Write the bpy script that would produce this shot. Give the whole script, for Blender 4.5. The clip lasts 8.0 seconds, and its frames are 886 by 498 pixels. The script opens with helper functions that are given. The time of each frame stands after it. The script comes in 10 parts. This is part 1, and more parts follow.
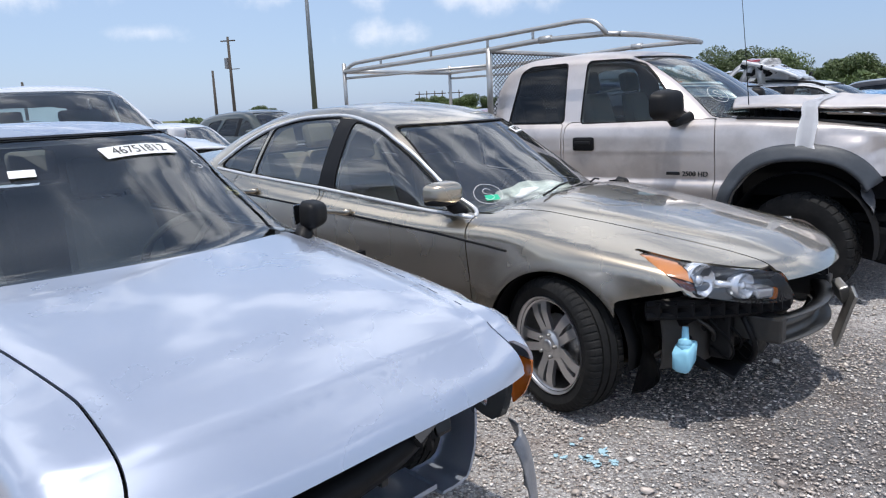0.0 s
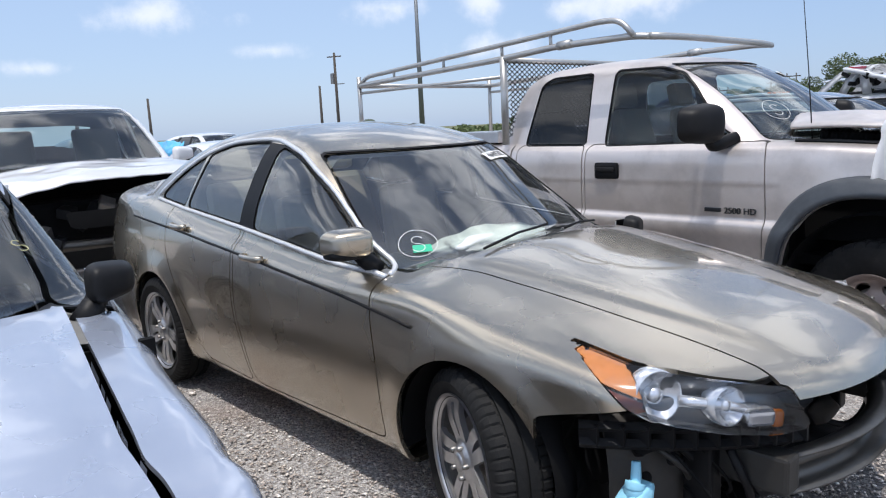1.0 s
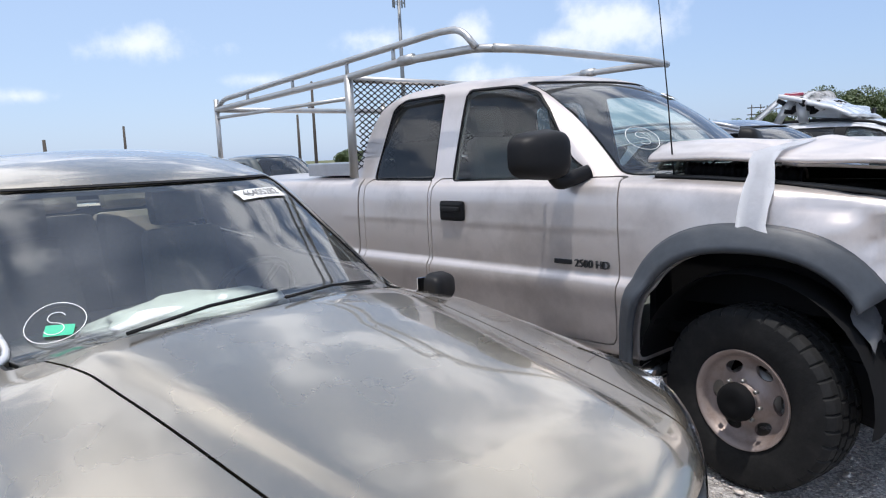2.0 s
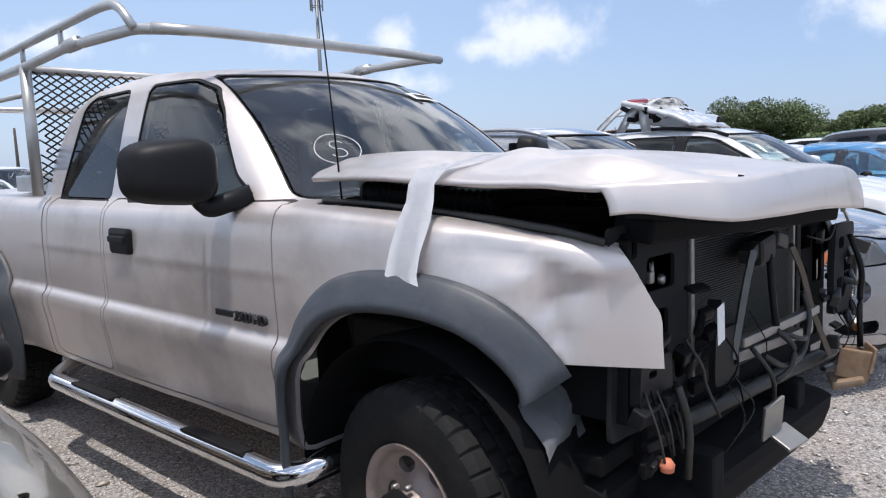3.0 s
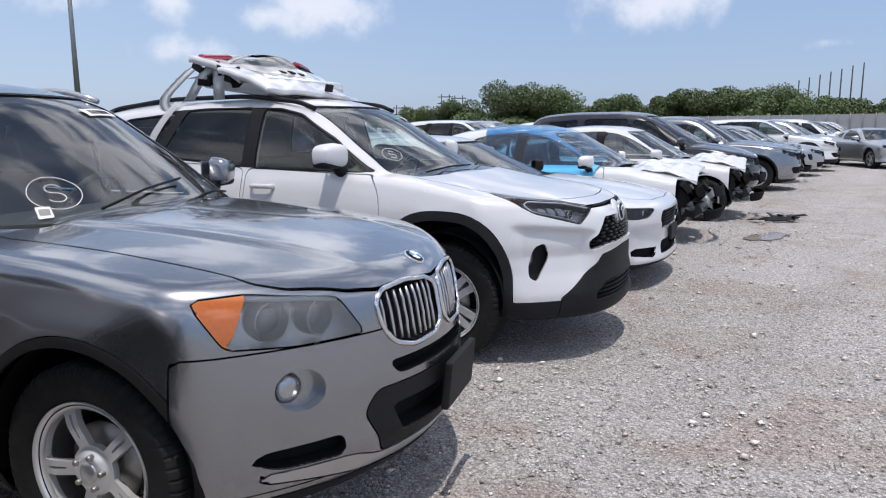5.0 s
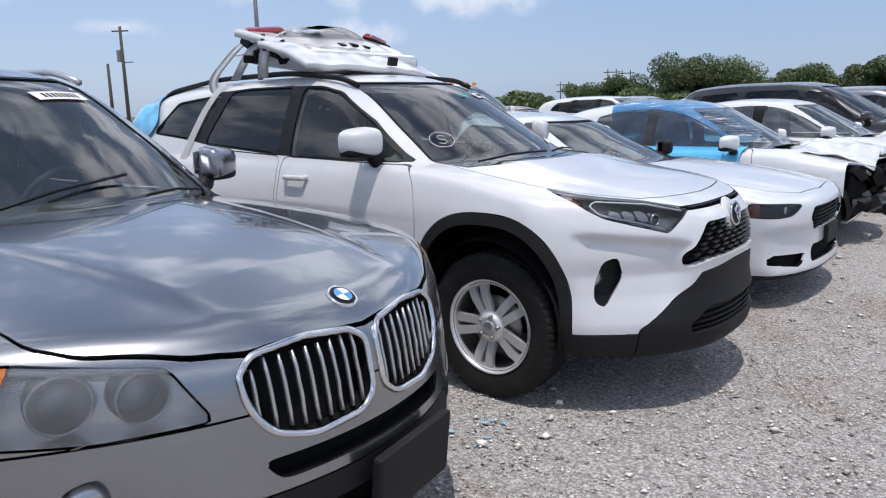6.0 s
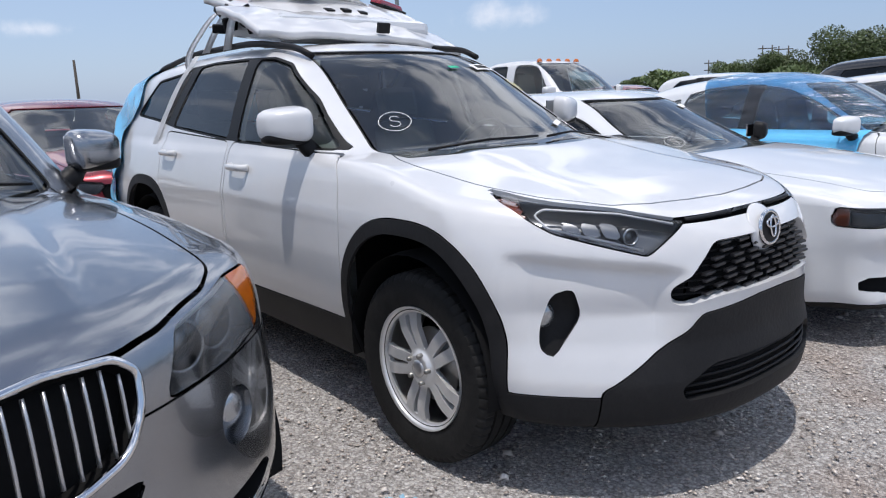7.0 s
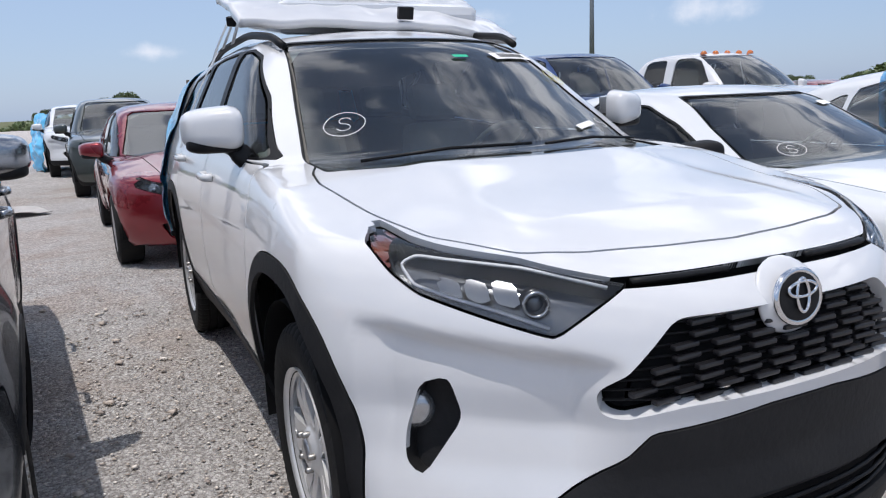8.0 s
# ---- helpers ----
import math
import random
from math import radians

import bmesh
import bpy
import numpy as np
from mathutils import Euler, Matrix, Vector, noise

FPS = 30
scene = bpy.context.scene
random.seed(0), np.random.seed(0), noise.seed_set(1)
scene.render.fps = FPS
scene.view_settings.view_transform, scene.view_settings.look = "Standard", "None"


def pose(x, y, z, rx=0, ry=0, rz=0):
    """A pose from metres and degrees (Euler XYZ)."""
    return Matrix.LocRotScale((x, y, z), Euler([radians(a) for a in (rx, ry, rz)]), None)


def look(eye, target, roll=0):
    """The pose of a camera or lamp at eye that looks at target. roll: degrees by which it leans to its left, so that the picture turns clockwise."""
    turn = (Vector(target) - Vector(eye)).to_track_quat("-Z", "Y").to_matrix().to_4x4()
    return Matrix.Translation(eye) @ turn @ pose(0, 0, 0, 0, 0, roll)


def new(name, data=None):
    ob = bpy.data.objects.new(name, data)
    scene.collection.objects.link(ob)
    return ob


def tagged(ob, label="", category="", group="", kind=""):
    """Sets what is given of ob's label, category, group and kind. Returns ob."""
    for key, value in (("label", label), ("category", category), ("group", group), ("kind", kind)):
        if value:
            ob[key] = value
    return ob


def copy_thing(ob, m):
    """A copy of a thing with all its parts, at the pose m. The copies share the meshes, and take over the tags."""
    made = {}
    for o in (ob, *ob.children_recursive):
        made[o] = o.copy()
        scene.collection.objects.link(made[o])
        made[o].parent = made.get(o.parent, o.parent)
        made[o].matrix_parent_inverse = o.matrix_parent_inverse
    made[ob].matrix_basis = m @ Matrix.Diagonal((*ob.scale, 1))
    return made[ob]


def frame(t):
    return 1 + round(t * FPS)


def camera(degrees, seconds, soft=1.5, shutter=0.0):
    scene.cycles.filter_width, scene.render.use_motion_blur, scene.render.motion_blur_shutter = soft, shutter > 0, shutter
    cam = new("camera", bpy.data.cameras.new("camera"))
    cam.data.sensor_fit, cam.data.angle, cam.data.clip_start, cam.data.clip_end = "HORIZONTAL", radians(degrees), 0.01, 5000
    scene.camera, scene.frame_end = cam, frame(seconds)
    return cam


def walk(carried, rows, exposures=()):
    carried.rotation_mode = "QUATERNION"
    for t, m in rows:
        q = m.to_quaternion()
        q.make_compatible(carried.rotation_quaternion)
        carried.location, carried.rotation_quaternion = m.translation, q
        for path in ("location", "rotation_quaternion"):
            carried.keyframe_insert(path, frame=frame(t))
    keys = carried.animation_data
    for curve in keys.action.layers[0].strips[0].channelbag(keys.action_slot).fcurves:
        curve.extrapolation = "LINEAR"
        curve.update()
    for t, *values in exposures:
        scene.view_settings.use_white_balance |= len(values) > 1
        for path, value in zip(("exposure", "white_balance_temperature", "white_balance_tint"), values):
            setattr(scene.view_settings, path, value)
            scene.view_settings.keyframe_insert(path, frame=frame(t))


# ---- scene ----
cam = camera(63.0, 8.0, soft=1.15)
PATH = [
    (0, (0.0, 0.0, 1.53), (-1.526, 1.235, 1.147), -2.7),
    (0.5, (-0.1, 0.638, 1.525), (-1.733, 1.733, 1.155), -3.1),
    (1, (-0.277, 1.308, 1.537), (-1.976, 2.308, 1.202), -2.9),
    (1.2, (-0.308, 1.569, 1.511), (-2.023, 2.553, 1.212), -2.4),
    (2.3, (-0.586, 3.124, 1.493), (-2.255, 4.196, 1.239), -2.8),
    (2.5, (-0.581, 3.424, 1.506), (-2.228, 4.529, 1.247), -2.7),
    (3, (-0.671, 4.127, 1.483), (-2.243, 5.337, 1.232), -2.2),
    (3.3, (-0.677, 4.518, 1.489), (-2.192, 5.808, 1.292), -2.4),
    (3.5, (-0.703, 4.851, 1.473), (-2.153, 6.212, 1.26), -0.8),
    (4, (-0.724, 5.544, 1.477), (-2.026, 7.049, 1.271), 0.2),
    (4.5, (-0.752, 6.235, 1.484), (-1.895, 7.853, 1.21), 0.2),
    (4.7, (-0.761, 6.551, 1.473), (-1.874, 8.184, 1.168), -0.1),
    (5.8, (-0.912, 7.877, 1.403), (-2.33, 9.236, 1.03), -1.2),
    (6, (-0.919, 8.116, 1.44), (-2.396, 9.409, 1.06), -1.4),
    (6.5, (-1.005, 8.74, 1.423), (-2.593, 9.886, 1.015), -2.0),
    (7, (-1.09, 9.352, 1.381), (-2.779, 10.338, 0.964), -1.9),
    (7.5, (-1.258, 9.9, 1.364), (-3.056, 10.676, 0.957), -2.2),
    (8, (-1.41, 10.46, 1.333), (-3.301, 10.976, 0.936), -2.5),
]
walk(cam, [(t, look(eye, target, roll)) for t, eye, target, roll in PATH], exposures=[(0.0, -0.03, 6230, 11), (2.5, 0.14, 6300, 11.5), (4.0, -0.08, 6400, 13), (6.5, -0.16, 6280, 12), (8.0, -0.18, 6270, 12)])

# ---- world, sun ----
SUN_ELEV, SUN_AZ = 77.0, -48.0   # degrees; azimuth counted from +x towards +y
sun_dir = Vector((math.cos(radians(SUN_ELEV)) * math.cos(radians(SUN_AZ)), math.cos(radians(SUN_ELEV)) * math.sin(radians(SUN_AZ)), math.sin(radians(SUN_ELEV))))
sun = new("sun", bpy.data.lights.new("sun", "SUN"))
sun.data.energy, sun.data.angle, sun.data.color = 3.4, radians(0.55), (1.0, 0.94, 0.86)
sun.rotation_euler = sun_dir.to_track_quat("Z", "Y").to_euler()

world = bpy.data.worlds.new("world")
scene.world = world
world.use_nodes = True
wn, wl = world.node_tree.nodes, world.node_tree.links
wn.clear()


def wnode(kind, **values):
    n = wn.new(kind)
    for key, value in values.items():
        n.inputs[key.replace("_", " ")].default_value = value
    return n


sky = wn.new("ShaderNodeTexSky")
sky.sky_type, sky.sun_disc = "NISHITA", False
sky.sun_elevation, sky.sun_rotation = radians(SUN_ELEV), radians(90 - SUN_AZ)
sky.air_density, sky.dust_density, sky.ozone_density = 1.0, 1.0, 2.0
coord = wn.new("ShaderNodeTexCoord")
split = wn.new("ShaderNodeSeparateXYZ")
wl.new(coord.outputs["Generated"], split.inputs[0])
def wmath(kind, a, b=None, c=None):
    n = wn.new("ShaderNodeMath")
    n.operation = kind
    for i, v in enumerate((a, b, c)):
        if isinstance(v, (int, float)):
            n.inputs[i].default_value = v
        elif v is not None:
            wl.new(v, n.inputs[i])
    return n.outputs[0]


def wvec(kind, a, b=None):
    n = wn.new("ShaderNodeVectorMath")
    n.operation = kind
    for i, v in enumerate((a, b)):
        if isinstance(v, tuple):
            n.inputs[i].default_value = v
        elif v is not None:
            wl.new(v, n.inputs[i])
    return n.outputs["Value" if kind == "LENGTH" else "Vector"]


def wramp(sock, lo, hi, to_lo=0.0, to_hi=1.0, kind="SMOOTHSTEP"):
    n = wn.new("ShaderNodeMapRange")
    n.interpolation_type = kind
    for key, v in (("From Min", lo), ("From Max", hi), ("To Min", to_lo), ("To Max", to_hi)):
        n.inputs[key].default_value = v
    wl.new(sock, n.inputs["Value"])
    return n.outputs[0]


# high broken cloud, patchy, on a flat layer; low down only single cumulus stand over the horizon
flat = wn.new("ShaderNodeVectorMath"); flat.operation = "DIVIDE"
wl.new(coord.outputs["Generated"], flat.inputs[0]); wl.new(wmath("ADD", split.outputs[2], 0.25), flat.inputs[1])
puff = wnode("ShaderNodeTexNoise", Scale=3.3, Detail=9.0, Roughness=0.56, Distortion=0.2)
wl.new(flat.outputs[0], puff.inputs["Vector"])
high = wmath("MULTIPLY", wramp(puff.outputs["Fac"], 0.47, 0.60), wramp(split.outputs[2], 0.20, 0.42))
# (azimuth from +y towards -x, elevation, half width, half height, in degrees; how much thinner than a full cloud)
CUMULUS = [(45.0, 9.0, 4.2, 1.9, 0.0), (48.5, 8.3, 3.0, 1.0, 0.1), (19.4, 9.2, 5.0, 2.0, 0.05), (30.6, 11.4, 4.0, 1.2, 0.1), (54.8, 5.7, 3.4, 1.1, 0.25), (55.6, 9.0, 2.6, 1.4, 0.25),
           (63.0, 9.0, 5.0, 1.4, 0.38), (80.5, 8.7, 5.5, 1.5, 0.32), (72.0, 6.2, 3.5, 0.8, 0.40), (8.4, 5.6, 1.8, 0.6, 0.4), (88.0, 5.2, 4.0, 0.8, 0.45), (95.7, 4.4, 5.0, 0.7, 0.45)]
azim = wmath("ARCTAN2", wmath("MULTIPLY", split.outputs[0], -1.0), split.outputs[1])
elev = wmath("ARCSINE", split.outputs[2])
both = wn.new("ShaderNodeCombineXYZ")
wl.new(azim, both.inputs[0]); wl.new(elev, both.inputs[1])
near_ = None
for az_, el_, w_, h_, less in CUMULUS:
    d_ = wvec("LENGTH", wvec("MULTIPLY", wvec("SUBTRACT", both.outputs[0], (radians(az_), radians(el_), 0.0)), (1 / radians(w_), 1 / radians(h_), 0.0)))
    d_ = wmath("ADD", d_, less)
    near_ = d_ if near_ is None else wmath("MINIMUM", near_, d_)
billow = wnode("ShaderNodeTexNoise", Scale=17.0, Detail=8.0, Roughness=0.58)
wl.new(coord.outputs["Generated"], billow.inputs["Vector"])
low_ = wramp(wmath("ADD", near_, wmath("MULTIPLY", wmath("SUBTRACT", billow.outputs["Fac"], 0.5), 2.9)), 1.35, -0.05, 0.0, 0.80)
haze = wn.new("ShaderNodeMixRGB")
murk = wn.new("ShaderNodeMixRGB"); murk.inputs[1].default_value, murk.inputs[2].default_value = (4.75, 6.5, 9.9, 1), (6.3, 8.1, 11.2, 1)
wl.new(wramp(azim, radians(22), radians(70)), murk.inputs[0]); wl.new(murk.outputs[0], haze.inputs[2])
wl.new(wramp(split.outputs[2], 0.25, 0.75, 0.5, 0.24), haze.inputs[0]); wl.new(sky.outputs[0], haze.inputs[1])
clouds = wn.new("ShaderNodeMixRGB"); clouds.inputs[2].default_value = (9.4, 9.7, 10.4, 1)
wl.new(low_, clouds.inputs[0]); wl.new(haze.outputs[0], clouds.inputs[1])
sunlit = wn.new("ShaderNodeMixRGB"); sunlit.inputs[2].default_value = (16.5, 16.8, 17.4, 1)
wl.new(wmath("MULTIPLY", high, 0.85), sunlit.inputs[0]); wl.new(clouds.outputs[0], sunlit.inputs[1])
back = wnode("ShaderNodeBackground", Strength=0.105)
wl.new(sunlit.outputs[0], back.inputs["Color"])
wl.new(back.outputs[0], wn.new("ShaderNodeOutputWorld").inputs[0])

# ---- materials ----


def material(name, colour, rough=0.5, metal=0.0, coat=0.0, grain=0.0, grain_scale=40.0, spots=0.0, spot_scale=3.0, spot_colour=(0.3, 0.28, 0.25),
             bump=0.0, flake=0.0, emit=0.0, rough_var=0.0, vary=0.0, ior=1.5):
    """A principled material with variation at two scales: fine grain and larger stains, both in metres."""
    m = bpy.data.materials.new(name)
    m.use_nodes = True
    nodes, links = m.node_tree.nodes, m.node_tree.links
    b = nodes["Principled BSDF"]
    b.inputs["Base Color"].default_value = (*colour, 1)
    b.inputs["Roughness"].default_value, b.inputs["Metallic"].default_value = rough, metal
    b.inputs["Coat Weight"].default_value, b.inputs["Coat Roughness"].default_value = coat, 0.03
    b.inputs["IOR"].default_value = ior
    if emit:
        b.inputs["Emission Color"].default_value = (*colour, 1)
        b.inputs["Emission Strength"].default_value = emit
    place = nodes.new("ShaderNodeTexCoord")
    out = None
    if grain or vary:
        tex = nodes.new("ShaderNodeTexNoise")
        tex.inputs["Scale"].default_value, tex.inputs["Detail"].default_value = grain_scale, 5
        links.new(place.outputs["Object"], tex.inputs["Vector"])
        mix = nodes.new("ShaderNodeMixRGB")
        mix.inputs[1].default_value = (*[c * (1 - grain) for c in colour], 1)
        mix.inputs[2].default_value = (*[min(1, c * (1 + grain)) for c in colour], 1)
        links.new(tex.outputs["Fac"], mix.inputs[0])
        out = mix.outputs[0]
        if vary:
            info = nodes.new("ShaderNodeObjectInfo")
            hsv = nodes.new("ShaderNodeHueSaturation")
            ran = nodes.new("ShaderNodeMapRange")
            ran.inputs["To Min"].default_value, ran.inputs["To Max"].default_value = 1 - vary, 1 + vary
            links.new(info.outputs["Random"], ran.inputs["Value"]); links.new(ran.outputs[0], hsv.inputs["Value"])
            links.new(out, hsv.inputs["Color"])
            out = hsv.outputs[0]
    if spots:
        tex = nodes.new("ShaderNodeTexNoise")
        tex.inputs["Scale"].default_value, tex.inputs["Detail"].default_value, tex.inputs["Roughness"].default_value = spot_scale, 8, 0.65
        links.new(place.outputs["Object"], tex.inputs["Vector"])
        ramp = nodes.new("ShaderNodeMapRange")
        ramp.inputs["From Min"].default_value, ramp.inputs["From Max"].default_value, ramp.inputs["To Max"].default_value = 0.48, 0.72, spots
        links.new(tex.outputs["Fac"], ramp.inputs["Value"])
        mix = nodes.new("ShaderNodeMixRGB")
        mix.inputs[1].default_value, mix.inputs[2].default_value = (*colour, 1), (*spot_colour, 1)
        if out:
            links.new(out, mix.inputs[1])
        links.new(ramp.outputs[0], mix.inputs[0])
        out = mix.outputs[0]
    if out:
        links.new(out, b.inputs["Base Color"])
    if rough_var:
        tex = nodes.new("ShaderNodeTexNoise")
        tex.inputs["Scale"].default_value, tex.inputs["Detail"].default_value = 2.2, 6
        links.new(place.outputs["Object"], tex.inputs["Vector"])
        ran = nodes.new("ShaderNodeMapRange")
        ran.inputs["To Min"].default_value, ran.inputs["To Max"].default_value = max(0.02, rough - rough_var), rough + rough_var
        links.new(tex.outputs["Fac"], ran.inputs["Value"]); links.new(ran.outputs[0], b.inputs["Roughness"])
    if bump or flake:
        tex = nodes.new("ShaderNodeTexNoise")
        tex.inputs["Scale"].default_value, tex.inputs["Detail"].default_value = (grain_scale if bump else 900.0), 4
        links.new(place.outputs["Object"], tex.inputs["Vector"])
        bp = nodes.new("ShaderNodeBump")
        bp.inputs["Strength"].default_value, bp.inputs["Distance"].default_value = (bump or flake), 0.01 if bump else 0.0006
        links.new(tex.outputs["Fac"], bp.inputs["Height"]); links.new(bp.outputs[0], b.inputs["Normal"])
    return m


def glass(name, tint, gloss=1.0, rough=0.0, dust=0.0, ior=1.95, wrinkle=0.0):
    """A thin pane: lets tinted light through and mirrors by Fresnel; a little dust on it."""
    m = bpy.data.materials.new(name)
    m.use_nodes = True
    nodes, links = m.node_tree.nodes, m.node_tree.links
    nodes.clear()
    clear, shine, fres, mix = nodes.new("ShaderNodeBsdfTransparent"), nodes.new("ShaderNodeBsdfGlossy"), nodes.new("ShaderNodeFresnel"), nodes.new("ShaderNodeMixShader")
    clear.inputs[0].default_value = (*tint, 1)
    shine.inputs["Roughness"].default_value = rough
    shine.inputs["Color"].default_value = (gloss, gloss, gloss, 1)
    fres.inputs[0].default_value = ior
    links.new(fres.outputs[0], mix.inputs[0]); links.new(clear.outputs[0], mix.inputs[1]); links.new(shine.outputs[0], mix.inputs[2])
    out = nodes.new("ShaderNodeOutputMaterial")
    last = mix
    if wrinkle:
        place, stretch, folds, relief = nodes.new("ShaderNodeTexCoord"), nodes.new("ShaderNodeMapping"), nodes.new("ShaderNodeTexNoise"), nodes.new("ShaderNodeBump")
        stretch.inputs["Rotation"].default_value, stretch.inputs["Scale"].default_value = (0, radians(28), 0), (2.0, 2.0, 13.0)
        folds.inputs["Scale"].default_value, folds.inputs["Detail"].default_value = 1.6, 4.0
        relief.inputs["Strength"].default_value, relief.inputs["Distance"].default_value = wrinkle, 0.06
        links.new(place.outputs["Object"], stretch.inputs["Vector"]); links.new(stretch.outputs[0], folds.inputs["Vector"])
        links.new(folds.outputs["Fac"], relief.inputs["Height"]); links.new(relief.outputs[0], shine.inputs["Normal"]); links.new(relief.outputs[0], fres.inputs["Normal"])
    if dust:
        film, tex, place, ran, last = nodes.new("ShaderNodeBsdfDiffuse"), nodes.new("ShaderNodeTexNoise"), nodes.new("ShaderNodeTexCoord"), nodes.new("ShaderNodeMapRange"), nodes.new("ShaderNodeMixShader")
        film.inputs[0].default_value = (0.46, 0.47, 0.48, 1)
        tex.inputs["Scale"].default_value, tex.inputs["Detail"].default_value = 3.5, 7
        ran.inputs["From Min"].default_value, ran.inputs["From Max"].default_value, ran.inputs["To Max"].default_value = 0.35, 0.8, dust
        links.new(place.outputs["Object"], tex.inputs["Vector"]); links.new(tex.outputs["Fac"], ran.inputs["Value"])
        links.new(ran.outputs[0], last.inputs[0]); links.new(mix.outputs[0], last.inputs[1]); links.new(film.outputs[0], last.inputs[2])
    links.new(last.outputs[0], out.inputs[0])
    return m


def paint(name, colour, metal=0.0, rough=0.32, dirt=0.12, flake=0.0):
    return material(name, colour, rough=rough, metal=metal, coat=1.0, grain=0.04, grain_scale=7.0, spots=dirt, spot_scale=2.3,
                    spot_colour=tuple(0.55 * c + 0.17 for c in colour), rough_var=0.06, flake=flake)


M_SILVERBLUE = paint("silver_blue_paint", (0.44, 0.485, 0.58), 0.5, 0.28)
M_GOLD = paint("champagne_paint", (0.48, 0.42, 0.33), 0.95, 0.27, 0.06)
M_TRUCK = material("pewter_paint", (0.66, 0.605, 0.575), 0.40, 0.62, coat=0.25, grain=0.05, grain_scale=5.0, spots=0.75, spot_scale=1.35, spot_colour=(0.30, 0.27, 0.25), rough_var=0.16)
M_GREY = paint("grey_paint", (0.30, 0.31, 0.33), 0.95, 0.24, 0.05)
M_WHITE = paint("white_paint", (0.645, 0.645, 0.65), 0.0, 0.3, 0.06)
M_WHITE_B = paint("second_white_paint", (0.66, 0.67, 0.68), 0.0, 0.3, 0.10)
M_BLACKPAINT = paint("black_paint", (0.012, 0.012, 0.014), 0.2, 0.25, 0.05)
M_RED = paint("dark_red_paint", (0.22, 0.012, 0.02), 0.5, 0.28, 0.05)
M_DKGREEN = paint("dark_green_grey_paint", (0.045, 0.055, 0.05), 0.5, 0.3, 0.1)
M_BLUE = paint("blue_paint", (0.02, 0.05, 0.16), 0.5, 0.28, 0.06)
M_SILVER = paint("silver_paint", (0.42, 0.43, 0.44), 0.7, 0.32, 0.15)
M_CLAD = material("black_cladding", (0.013, 0.013, 0.014), 0.6, grain=0.15, grain_scale=60, spots=0.3, spot_scale=5, spot_colour=(0.032, 0.031, 0.03), bump=0.15)
M_FLARE = material("faded_flare_plastic", (0.045, 0.052, 0.062), 0.5, grain=0.2, grain_scale=30, spots=0.5, spot_scale=4, spot_colour=(0.10, 0.105, 0.11), bump=0.1)
M_BLACK = material("black_plastic", (0.008, 0.008, 0.009), 0.5, grain=0.2, grain_scale=30, spots=0.35, spot_scale=6, spot_colour=(0.022, 0.021, 0.02))
# near-black; inside recesses and engine bays it puts their shade into the colour
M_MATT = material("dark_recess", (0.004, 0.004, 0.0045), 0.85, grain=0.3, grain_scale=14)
M_RUBBER = material("tyre_rubber", (0.013, 0.013, 0.013), 0.75, grain=0.25, grain_scale=50, spots=0.5, spot_scale=7, spot_colour=(0.035, 0.033, 0.031), bump=0.2)
M_ALLOY = material("alloy", (0.52, 0.52, 0.53), 0.33, 0.85, coat=0.4, grain=0.05, spots=0.25, spot_scale=9, spot_colour=(0.3, 0.28, 0.26))
M_BRIGHT = material("bright_alloy", (0.70, 0.70, 0.70), 0.33, 0.5, coat=0.5, grain=0.04, spots=0.2, spot_scale=9, spot_colour=(0.45, 0.43, 0.40))
M_DARKSTEEL = material("oily_steel", (0.045, 0.044, 0.042), 0.5, 0.5, grain=0.25, grain_scale=18, spots=0.5, spot_scale=7, spot_colour=(0.05, 0.04, 0.032), bump=0.15)
M_STEEL = material("worn_steel_wheel", (0.33, 0.27, 0.245), 0.5, 0.4, grain=0.15, grain_scale=25, spots=0.6, spot_scale=12, spot_colour=(0.16, 0.10, 0.08), bump=0.2)
M_CHROME = material("chrome", (0.72, 0.72, 0.73), 0.09, 1.0, spots=0.2, spot_scale=12, spot_colour=(0.45, 0.44, 0.42))
M_METAL = material("bare_metal", (0.36, 0.35, 0.33), 0.42, 0.9, grain=0.15, grain_scale=20, spots=0.4, spot_scale=6, spot_colour=(0.2, 0.16, 0.12), bump=0.1)
M_PIPE = material("rack_pipe", (0.46, 0.46, 0.45), 0.42, 0.75, grain=0.1, grain_scale=16, spots=0.4, spot_scale=6, spot_colour=(0.28, 0.23, 0.17))
M_RUST = material("rusty_metal", (0.24, 0.155, 0.095), 0.7, 0.3, grain=0.3, grain_scale=22, spots=0.6, spot_scale=9, spot_colour=(0.36, 0.31, 0.24), bump=0.3)
M_GLASS = glass("tinted_glass", (0.80, 0.88, 0.86), dust=0.07, ior=1.8)
M_GLASS_SIDE = glass("green_side_glass", (0.70, 0.80, 0.77), dust=0.06, ior=1.48)
M_GLASS_CLEAR = glass("clear_side_glass", (0.86, 0.93, 0.90), dust=0.12, ior=2.1)
M_GLASS_DARK = glass("privacy_glass", (0.13, 0.145, 0.16), dust=0.04, ior=1.45)
M_HAZY = glass("hazed_lens", (0.92, 0.93, 0.94), rough=0.03, dust=0.12, ior=1.45)
M_CLOUDED = glass("clouded_lens", (0.92, 0.93, 0.94), rough=0.06, dust=0.42, ior=1.5)
M_LENS = glass("lamp_lens", (0.92, 0.93, 0.95), dust=0.03, ior=1.33)
M_AMBER = material("amber_lens", (0.50, 0.125, 0.012), 0.12, coat=1.0, grain=0.2, grain_scale=60)
M_PEACH = material("faded_amber_lens", (0.62, 0.26, 0.09), 0.15, coat=1.0, grain=0.25, grain_scale=30)
